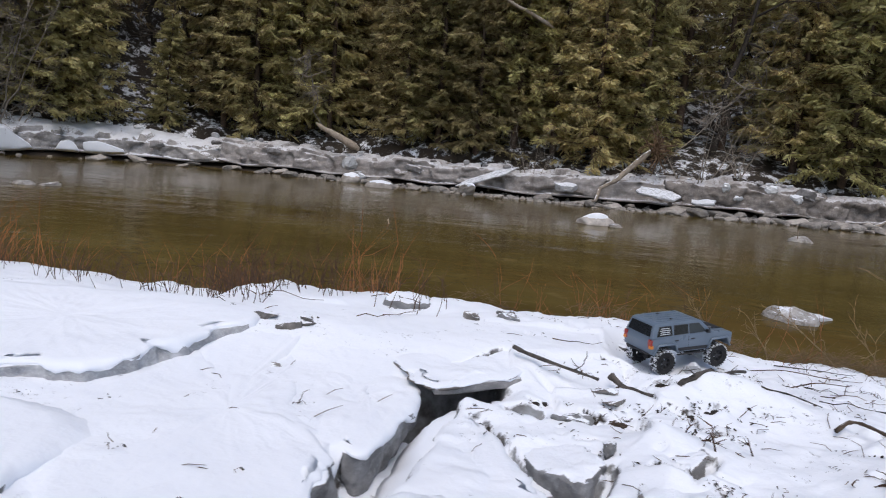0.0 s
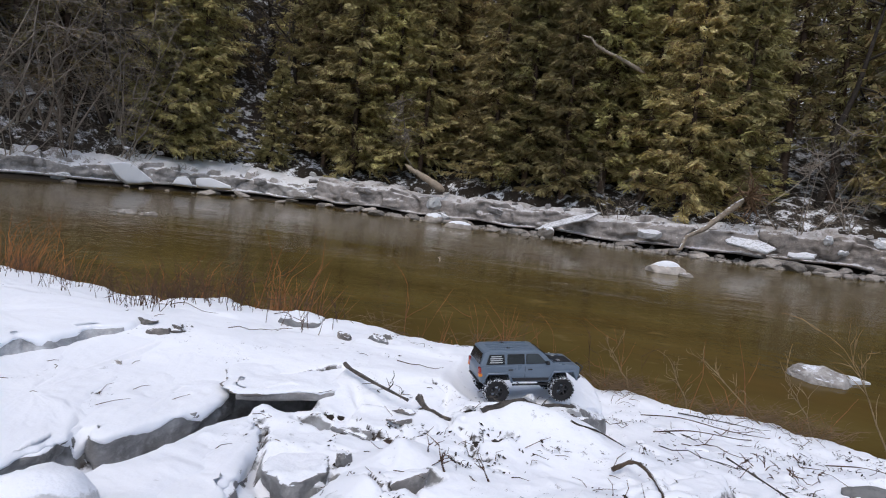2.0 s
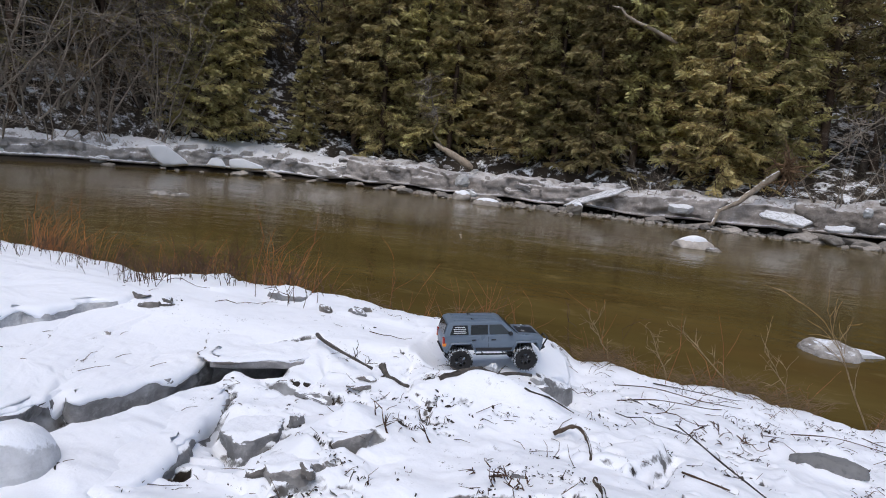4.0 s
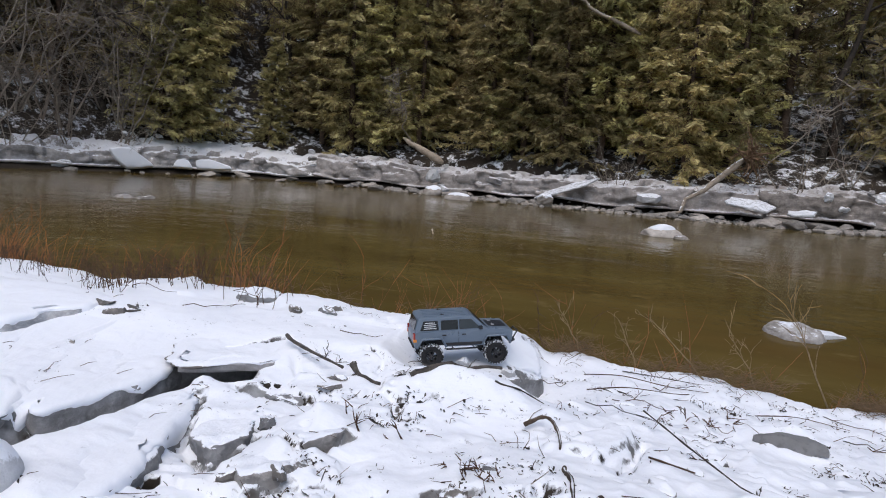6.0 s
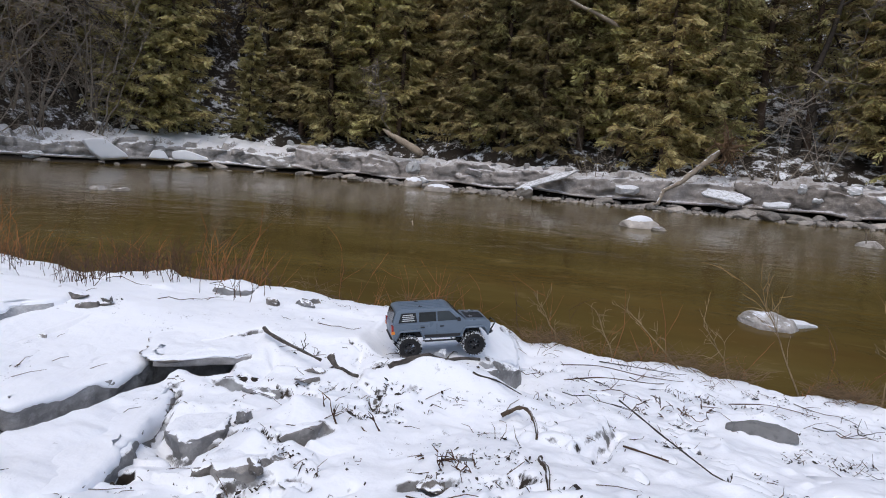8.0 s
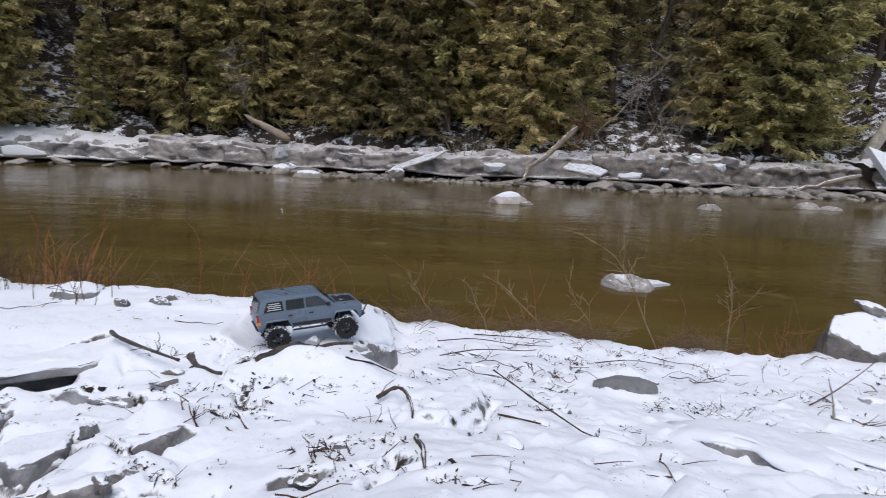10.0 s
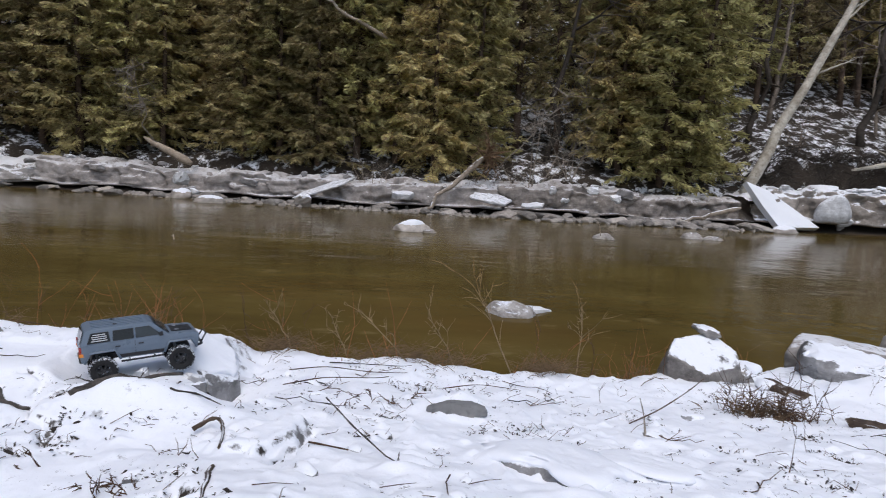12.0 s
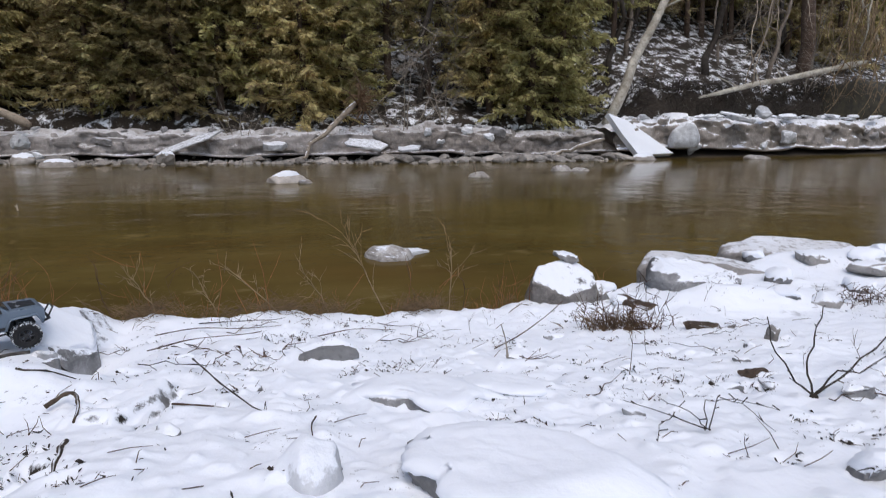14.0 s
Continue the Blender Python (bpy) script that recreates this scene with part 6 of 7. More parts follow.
def wheel(parent, x, y, z, outer):
    hub = put("wheel", tubes(([(0, -0.012, 0), (0, 0.012, 0)], 0.010), sides=10), BLACK_PLASTIC, parent)
    hub.matrix_basis = pose(x, y, z, 0, 0, 0 if outer > 0 else 180)
    g = Geo()
    R, w = 0.0555, 0.022
    ring_profile(g, [(0.029, -w * 0.8), (0.040, -w), (0.050, -w * 0.95), (0.0535, -w * 0.6), (0.054, 0), (0.0535, w * 0.6), (0.050, w * 0.95), (0.040, w), (0.029, w * 0.8)], 40)
    for k in range(26):
        a = 2 * math.pi * k / 26
        for s in (-1, 1):
            b = a + s * 0.06
            m = Matrix.Rotation(-b, 3, "Y")
            g.box(m @ Vector((R - 0.001, s * 0.0125, 0)), (0.006, 0.016, 0.0075), m @ Matrix.Rotation(s * 0.35, 3, "X"))
    put("tyre", g, TYRE, hub, "black knobbly tyre caked with snow", smooth=False)
    g = Geo()
    ring_profile(g, [(0.0295, 0.013), (0.0295, 0.019), (0.027, 0.019), (0.026, 0.013), (0.026, -0.017), (0.0295, -0.017)], 32)
    ring_profile(g, [(0.001, 0.013), (0.008, 0.014), (0.010, 0.011), (0.010, 0.006), (0.001, 0.006)], 16)
    for k in range(6):
        a = 2 * math.pi * k / 6
        m = Matrix.Rotation(-a, 3, "Y")
        g.box(m @ Vector((0.018, 0.010, 0)), (0.020, 0.006, 0.007), m)
    for k in range(12):
        a = 2 * math.pi * (k + 0.5) / 12
        g.box(Vector((0.0282 * math.cos(a), 0.0195, 0.0282 * math.sin(a))), (0.0022, 0.002, 0.0022))
    put("rim", g, BLACK_PLASTIC, hub, "black spoked rim", smooth=False)
    return hub


def toy_car(at):
    car = thing("toy_car", "blue-grey radio-controlled toy off-road wagon on snow beside an ice block", "toy car", at)
    wx, wz, hw = 0.1565, 0.0555, 0.094
    arch = lambda c: [(c + 0.066, 0.098), (c + 0.048, 0.138), (c - 0.042, 0.138), (c - 0.064, 0.098)]
    side = [(-0.236, 0.102), (-wx - 0.064, 0.100)] + list(reversed(arch(-wx)))[1:] + [(wx - 0.064, 0.094)] + list(reversed(arch(wx)))[1:] + [(0.236, 0.112), (0.240, 0.158), (0.224, 0.166), (0.118, 0.174), (0.0, 0.176), (-0.232, 0.172), (-0.240, 0.150)]
    part("body", prism(side, -hw, hw, lambda x, y, z: (x, y * (1 - max(0, z - 0.14) * 0.8), z), 0.0035), CAR_PAINT, car)
    top = [(-0.236, 0.172), (0.118, 0.172), (0.052, 0.232), (0.030, 0.238), (-0.195, 0.239), (-0.216, 0.233)]
    slope = lambda x, y, z: (x, y * (0.97 - (z - 0.172) * 2.3), z)
    part("cabin", prism(top, -hw, hw, slope, 0.004), CAR_PAINT, car)
    for k in range(5):
        y = -0.052 + 0.026 * k
        part("roof_rib", prism([(-0.19, 0.2385), (0.02, 0.2378), (0.015, 0.2402), (-0.185, 0.2412)], y - 0.004, y + 0.004, None, 0.0008), CAR_PAINT, car)

    def on_side(x, z, s, off=0.0004):
        return (x, s * (hw * (0.97 - (z - 0.172) * 2.3) + off), z)

    panes = (("rear_side_window", [(-0.208, 0.181), (-0.122, 0.181), (-0.126, 0.222), (-0.192, 0.222)], DARK_GLASS),
             ("rear_door_window", [(-0.110, 0.181), (-0.030, 0.181), (-0.030, 0.222), (-0.108, 0.222)], DARK_GLASS),
             ("front_door_window", [(-0.020, 0.181), (0.078, 0.181), (0.036, 0.222), (-0.020, 0.222)], CLEAR_GREY))
    for s in (-1, 1):
        for name, pts, m in panes:
            p = part(name, panel([on_side(x, z, s) for x, z in pts], (0, s, 0.3), 0.0018), m, car)
            cx = sum(q[0] for q in pts) / 4
            edge = tubes(*[([on_side(*pts[i], s, 0.001), on_side(*pts[(i + 1) % 4], s, 0.001)], 0.0016) for i in range(4)], sides=5)
            put("window_frame", edge, BLACK_PLASTIC, p)
            if name == "rear_side_window":
                for k in range(4):
                    z = 0.187 + 0.0085 * k
                    half = (0.030, 0.027, 0.029, 0.024)[k]
                    part("sticker_bar", panel([on_side(cx - half, z, s, 0.0025), on_side(cx + half, z, s, 0.0025), on_side(cx + half, z + 0.004, s, 0.0025), on_side(cx - half, z + 0.004, s, 0.0025)], (0, s, 0.3), 0.0005), WHITE_PRINT, p)
        part("door_seam", panel([(-0.027, s * (hw + 0.0006), 0.112), (-0.0255, s * (hw + 0.0006), 0.112), (-0.0255, s * (hw - 0.002), 0.170), (-0.027, s * (hw - 0.002), 0.170)], (0, s, 0), 0.0006), BLACK_PLASTIC, car)
        part("lower_trim", panel([(-0.088, s * (hw + 0.0004), 0.104), (0.088, s * (hw + 0.0004), 0.100), (0.088, s * (hw + 0.0004), 0.114), (-0.088, s * (hw + 0.0004), 0.118)], (0, s, 0), 0.0025), BLACK_PLASTIC, car, "black lower door trim")
        for x in (-0.105, -0.012):
            part("door_handle", panel([(x, s * (hw - 0.001), 0.152), (x + 0.020, s * (hw - 0.001), 0.152), (x + 0.020, s * (hw - 0.001), 0.157), (x, s * (hw - 0.001), 0.157)], (0, s, 0), 0.003), BLACK_PLASTIC, car)
        for c in (-wx, wx):
            pts = [(c + 0.070, s * (hw + 0.003), 0.098)] + [(x + (0.003 if x > c else -0.003), s * (hw + 0.003), z + 0.003) for x, z in arch(c)[1:3]] + [(c - 0.068, s * (hw + 0.003), 0.098)]
            put("fender_flare", tubes((pts, 0.006), sides=6), CAR_PAINT, car)
        put("rock_slider", tubes(([(-0.085, s * 0.094, 0.086), (0.085, s * 0.094, 0.084)], 0.0045), ([(-0.05, s * 0.06, 0.085), (-0.05, s * 0.094, 0.086)], 0.003), ([(0.05, s * 0.06, 0.085), (0.05, s * 0.094, 0.086)], 0.003)), BLACK_PLASTIC, car)
        part("mirror", prism([(0.072, 0.176), (0.088, 0.176), (0.086, 0.192), (0.074, 0.192)], s * 0.091, s * 0.107, None, 0.002), BLACK_PLASTIC, car)
        part("tail_light", prism([(-0.2415, 0.132), (-0.232, 0.132), (-0.232, 0.168), (-0.2415, 0.168)], s * 0.072, s * 0.0935, None, 0.001), RED_LENS, car)
        part("rear_marker", prism([(-0.2425, 0.128), (-0.226, 0.128), (-0.226, 0.142), (-0.2425, 0.142)], s * 0.078, s * 0.0945, None, 0.001), AMBER, car, "amber rear lens")
        part("headlight", prism([(0.236, 0.130), (0.2425, 0.130), (0.2425, 0.152), (0.236, 0.152)], s * 0.050, s * 0.080, None, 0.001), CLEAR_GREY, car)
    part("windshield", panel([(0.1155, -0.078, 0.178), (0.1155, 0.078, 0.178), (0.0615, 0.070, 0.2275), (0.0615, -0.070, 0.2275)], (0.7, 0, 0.75), 0.0022), DARK_GLASS, car)
    part("rear_window", panel([(-0.2352, 0.074, 0.180), (-0.2352, -0.074, 0.180), (-0.2205, -0.066, 0.226), (-0.2205, 0.066, 0.226)], (-0.95, 0, 0.3), 0.0022), DARK_GLASS, car)
    part("hood_panel", panel([(0.130, -0.050, 0.1742), (0.218, -0.044, 0.1673), (0.218, 0.044, 0.1673), (0.130, 0.050, 0.1742)], (0.08, 0, 1), 0.0022), BLACK_PLASTIC, car, "matt black hood panel")
    part("grille", prism([(0.238, 0.128), (0.2425, 0.128), (0.2425, 0.154), (0.238, 0.154)], -0.046, 0.046, None, 0.001), BLACK_PLASTIC, car)
    for x, y in ((-0.10, -0.045), (-0.10, 0.045), (0.15, -0.035), (0.15, 0.035)):
        z = 0.241 if x < 0 else 0.176
        put("body_pin", tubes(([(x, y, z - 0.004), (x, y, z + 0.006)], 0.0025), ([(x - 0.008, y, z + 0.002), (x + 0.012, y, z + 0.002)], 0.0012)), METAL if x > 0 else BLACK_PLASTIC, car)
        part("pin_plate", panel([(x - 0.002, y - 0.005, z - 0.001), (x + 0.012, y - 0.005, z - 0.001), (x + 0.012, y + 0.005, z - 0.001), (x - 0.002, y + 0.005, z - 0.001)], (0, 0, 1), 0.001), WHITE_PRINT if x > 0 else BLACK_PLASTIC, car)
    put("front_bumper", tubes(([(0.236, -0.075, 0.100), (0.256, -0.060, 0.100), (0.258, 0.060, 0.100), (0.236, 0.075, 0.100)], 0.006),
                              ([(0.256, -0.040, 0.100), (0.282, -0.034, 0.138), (0.282, 0.034, 0.138), (0.256, 0.040, 0.100)], 0.004)), BLACK_PLASTIC, car)
    put("rear_bumper", tubes(([(-0.225, -0.080, 0.100), (-0.2385, -0.070, 0.100), (-0.2385, 0.070, 0.100), (-0.225, 0.080, 0.100)], 0.005)), BLACK_PLASTIC, car)
    part("chassis", prism([(-0.20, 0.085), (0.21, 0.085), (0.20, 0.112), (-0.19, 0.112)], -0.034, 0.034, None, 0.003), BLACK_PLASTIC, car)
    for x in (-wx, wx):
        ax = Geo()
        ax.tube([(x, -0.072, wz), (x, 0.072, wz)], [0.008, 0.008], 8)
        ax.tube([(x - 0.02, 0.012, wz), (x + 0.02, 0.012, wz)], [0.016, 0.014], 8)
        put("axle", ax, BLACK_PLASTIC, car)
        for s in (-1, 1):
            put("shock", tubes(([(x - 0.01, s * 0.055, wz), (x - 0.018, s * 0.048, 0.118)], 0.006), sides=8), METAL, car)
            wheel(car, x, s * 0.083, wz, s)
    return car


toy_car(pose(-0.56, 2.557, 0.698, 1.0, -4.0, 30))


# ---- sticks, weeds and litter on the near bank ----
def stick(label, pts, r, seed, material, dz=0.01, stubs=1, name="stick"):
    g = Geo()
    r0 = random.Random(seed)
    line = []
    for a, b in zip(pts, pts[1:]):
        for k in range(4):
            x, y = (a[i] + (b[i] - a[i]) * k / 4 for i in (0, 1))
            lift = (a[2] if len(a) > 2 else 0) * (1 - k / 4) + (b[2] if len(b) > 2 else 0) * k / 4
            line.append(Vector((x + r0.gauss(0, r * 0.45), y + r0.gauss(0, r * 0.45), bank_base(x, y) + dz + lift)))
    e = pts[-1]
    line.append(Vector((e[0], e[1], bank_base(e[0], e[1]) + dz + (e[2] if len(e) > 2 else 0))))
    for _ in range(2):
        line = [line[0]] + [(a + b * 2 + c) / 4 for a, b, c in zip(line, line[1:], line[2:])] + [line[-1]]
    n = len(line)
    for k in range(n):
        line[k].z = max(line[k].z, ground_height(line[k].x, line[k].y) + r * 0.2)
    g.tube(line, [r * (1 - 0.5 * k / n) * r0.uniform(0.68, 1.25) for k in range(n)], 7)
    for _ in range(stubs):
        k = r0.randrange(1, n)
        sprout(g, line[k], Vector((r0.gauss(0, 1), r0.gauss(0, 1), 0.25)).normalized(), r * r0.uniform(4, 10), r * 0.35, 1, r0, 0.2, 2)
    return tagged(put(name, g, material), label, "stick" if name == "stick" else name)


stick("dark wet stick lying on the snow", [(-1.34, 2.24, 0.03), (-1.22, 2.19, 0.025), (-1.12, 2.15, 0.02), (-0.97, 2.12)], 0.012, 1, STICK_BARK, 0.012, 1)
stick("dark split stick sunk in the snow", [(-0.94, 2.13, 0.02), (-0.86, 2.08), (-0.76, 2.05)], 0.015, 2, STICK_BARK, 0.01)
stick("dark stick wedged under the ice block", [(-0.65, 2.11, 0.0), (-0.57, 2.17, 0.0), (-0.50, 2.22, 0.0), (-0.41, 2.29, 0.005), (-0.31, 2.37, 0.02)], 0.013, 3, STICK_BARK, 0.008, 2)
stick("curved brown branch half buried in the snow", [(-0.12, 1.93, 0.0), (-0.08, 1.965, 0.02), (-0.04, 1.96, 0.03), (-0.005, 1.91, 0.025), (0.02, 1.82, 0.015), (0.04, 1.70, 0.0)], 0.0095, 4, BARK_ROTTEN, 0.004, 0, "branch")
stick("brown root end sticking out of the snow", [(0.07, 1.52, -0.01), (0.095, 1.42, 0.012), (0.115, 1.34, 0.015), (0.13, 1.24)], 0.0095, 14, BARK_ROTTEN, 0.0, 0, "branch")
stick("thin dark twig bent over the snow", [(0.31, 2.33, 0.04), (0.40, 2.08, 0.03), (0.48, 1.88, 0.02), (0.62, 1.58)], 0.004, 5, BARK, 0.01, 1, "twig")
stick("straight thin twig lying on the snow", [(0.32, 1.76), (0.46, 1.70)], 0.004, 6, STEM, 0.012, 0, "twig")
stick("long thin twig lying on the snow", [(-0.30, 2.20), (-0.20, 2.20, 0.01), (-0.08, 2.14)], 0.0045, 7, BARK, 0.012, 0, "twig")
stick("long thin stick lying along the bank", [(0.0, 3.13), (0.2, 3.20, 0.02), (0.45, 3.18, 0.01), (0.70, 3.27)], 0.0034, 8, STEM, 0.015, 2, "twig")
stick("thin stick crossing the bank", [(0.05, 2.72), (0.22, 2.86, 0.03), (0.40, 3.0, 0.02), (0.55, 3.16)], 0.0036, 9, STEM, 0.015, 1, "twig")
stick("thin stick lying at the bank's edge", [(0.2, 3.33), (0.45, 3.30, 0.02), (0.68, 3.38)], 0.003, 15, BARK, 0.015, 1, "twig")
stick("long thin twig beside the stone", [(0.85, 3.0), (1.05, 3.12, 0.02), (1.3, 3.13)], 0.003, 16, STEM, 0.015, 2, "twig")
stick("long thin branch leaning by the boulder", [(1.70, 2.5), (2.0, 2.85, 0.02), (2.38, 3.2, 0.14)], 0.004, 10, STEM, 0.015, 0, "twig")
stick("crooked upright dead stalk in the snow", [(1.70, 2.30), (1.695, 2.32, 0.08), (1.67, 2.33, 0.17)], 0.005, 11, DEADWOOD, 0.0, 0, "stalk")
for x, y, length, width, turn, seed in ((3.12, 3.52, 0.42, 0.10, -62, 1), (3.20, 2.92, 0.24, 0.07, -10, 2), (2.66, 1.80, 0.17, 0.05, -8, 3)):
    bm = prism([(-length / 2, 0), (-length * 0.3, -0.008), (length * 0.45, -0.006), (length / 2, 0.006), (length * 0.2, 0.022), (-length * 0.35, 0.018)], -width / 2, width / 2, lambda x, y, z: (x, y * (1 - abs(x) * 0.8), z + 0.2 * y), 0.003)
    me = bpy.data.meshes.new("bark")
    bm = roughen(bm, 5, 0.012, 14, seed)
    bm.to_mesh(me)
    bm.free()
    ob = put("bark", me, BARK_ROTTEN)
    ob.matrix_basis = pose(x, y, ground_height(x, y) + 0.004, 9, 5, turn)
    tagged(ob, "slab of rotting brown bark in the snow", "bark", "pieces of bark on the near bank")


def weed(seed, height, level=1, material=None, lean=0.25):
    rnd = random.Random(seed)
    g = Geo()
    for _ in range(1):
        d = Vector((rnd.gauss(0, lean), rnd.gauss(0, lean), 1)).normalized()
        sprout(g, Vector((rnd.gauss(0, 0.05), rnd.gauss(0, 0.04), -0.02)), d, height * rnd.uniform(0.7, 1.1), 0.0042 if height < 0.35 else 0.0026, level, rnd, 0.10, 3, 3)
    me = g.mesh("weed")
    me.materials.append(material or STEM)
    return me


weeds = [weed(400 + k, h, lv, m, ln) for k, (h, lv, m, ln) in enumerate(((0.24, 1, STEM, 0.2), (0.32, 1, STEM, 0.3), (0.2, 0, STEM, 0.35), (0.42, 1, STEM, 0.3), (0.5, 1, REED, 0.35), (0.40, 1, REED, 0.25)))]
rnd = random.Random(77)


def plant(k, x, y, s=1.0, label="thin dry brown weed standing in the snow"):
    ob = put("weed", weeds[k], STEM)
    ob.matrix_basis = pose(x, y, ground_height(x, y) - 0.01, 0, 0, rnd.uniform(0, 360)) @ Matrix.Diagonal((s, s, s, 1))
    tagged(ob, label, "weed", "dry weeds on the bank")


def weed_field():
    """Dark dry stems that stand thickly in the snow of the bank."""
    g = Geo()
    for k in range(520):
        x = rnd.uniform(-5.8, -2.6) if k < 320 else rnd.uniform(-3.4, -1.7)
        y = near_edge(x) - rnd.uniform(0.0, 0.85 if x < -2.6 else 0.45)
        if noise.noise((x * 2.1, y * 2.1, 6.0)) < rnd.uniform(-0.7, 0.25):
            continue
        d = Vector((rnd.gauss(0, 0.22), rnd.gauss(0, 0.2), 1)).normalized()
        sprout(g, Vector((x, y, ground_height(x, y) - 0.01)), d, rnd.uniform(0.08, 0.25), 0.0028, 1 if k % 2 == 0 else 0, rnd, 0.10, 3, 3)
    tagged(put("dry_weeds", g, STEM), "dark dry weed stems standing in the snow", "weed", kind="stuff")


weed_field()
for k in range(80):
    x = rnd.uniform(-3.5, 2.4)
    plant(rnd.choice((3, 4, 5, 1)), x, near_edge(x) + rnd.uniform(-0.05, 0.3), rnd.uniform(0.5, 0.95), "tall dry branching weed at the water's edge")
for k in range(14):
    plant(rnd.randrange(3), rnd.uniform(1.6, 4.6), rnd.uniform(1.1, 3.4), rnd.uniform(0.35, 0.7))


def tuft_field():
    """Reddish dead grass that hangs over the water's edge."""
    rnd = random.Random(9)
    g = Geo()
    for k in range(4900):
        x = rnd.uniform(-8, 3.6) if k < 3600 else rnd.uniform(-6.5, -2.2)
        clump = noise.noise((x * 1.6, 3.0, 0))
        if clump < rnd.uniform(-0.1, 0.6):
            continue
        y = near_edge(x) + rnd.gauss(0.16, 0.13)
        z = ground_height(x, y)
        h = 0.05 + (0.75 if x < -1.6 else 0.48) * rnd.random() ** (2.2 if x < -1.6 else 2.8)
        d = Vector((rnd.gauss(0, 0.35), rnd.gauss(0.25, 0.3), 1)).normalized()
        bend = Vector((rnd.gauss(0, 0.4), rnd.gauss(0.15, 0.3), -0.25))
        p = Vector((x, y, z - 0.01))
        q = p + d * h * 0.5
        e = q + (d + bend).normalized() * h * 0.5
        w = Vector((0.0027, 0.0012, 0))
        g.v += [p - w, p + w, q + w * 0.8, q - w * 0.8, e]
        o = len(g.v) - 5
        g.f += [(o, o + 1, o + 2, o + 3), (o + 3, o + 2, o + 4)]
    tagged(put("dead_grass", g, REED, smooth=False), "reddish dead grass along the water's edge", "grass", kind="stuff")


DRY_MAT = make_wood("dry_grass_mat", (0.07, 0.045, 0.026), (0.24, 0.16, 0.09), scale=14)


def edge_mat():
    """Matted dead grass lying along the break of the bank."""
    rnd = random.Random(29)
    g = Geo()
    for k in range(3600):
        x = rnd.uniform(-4.5, 2.3) if k < 1900 else rnd.uniform(-0.25, 1.7)
        if noise.noise((x * 2.9, 8.0, 0)) < rnd.uniform(-0.45, 0.5 if x > -1 else 1.3):
            continue
        y = near_edge(x) + rnd.gauss(-0.04, 0.09)
        p = Vector((x, y, ground_height(x, y) + rnd.uniform(0, 0.055)))
        d = Vector((rnd.gauss(0, 1), rnd.gauss(0, 0.6), rnd.uniform(0, 0.9))).normalized() * rnd.uniform(0.04, 0.19)
        sag = Vector((rnd.gauss(0, 0.01), rnd.gauss(0, 0.01), rnd.uniform(0, 0.03)))
        w = Vector((0, 0.0011, 0.0011))
        g.v += [p - w, p + w, p + d * 0.5 + sag + w, p + d * 0.5 + sag - w, p + d]
        o = len(g.v) - 5
        g.f += [(o, o + 1, o + 2, o + 3), (o + 3, o + 2, o + 4)]
    tagged(put("grass_mat", g, DRY_MAT, smooth=False), "matted brown dead grass along the bank's edge", "grass", kind="stuff")


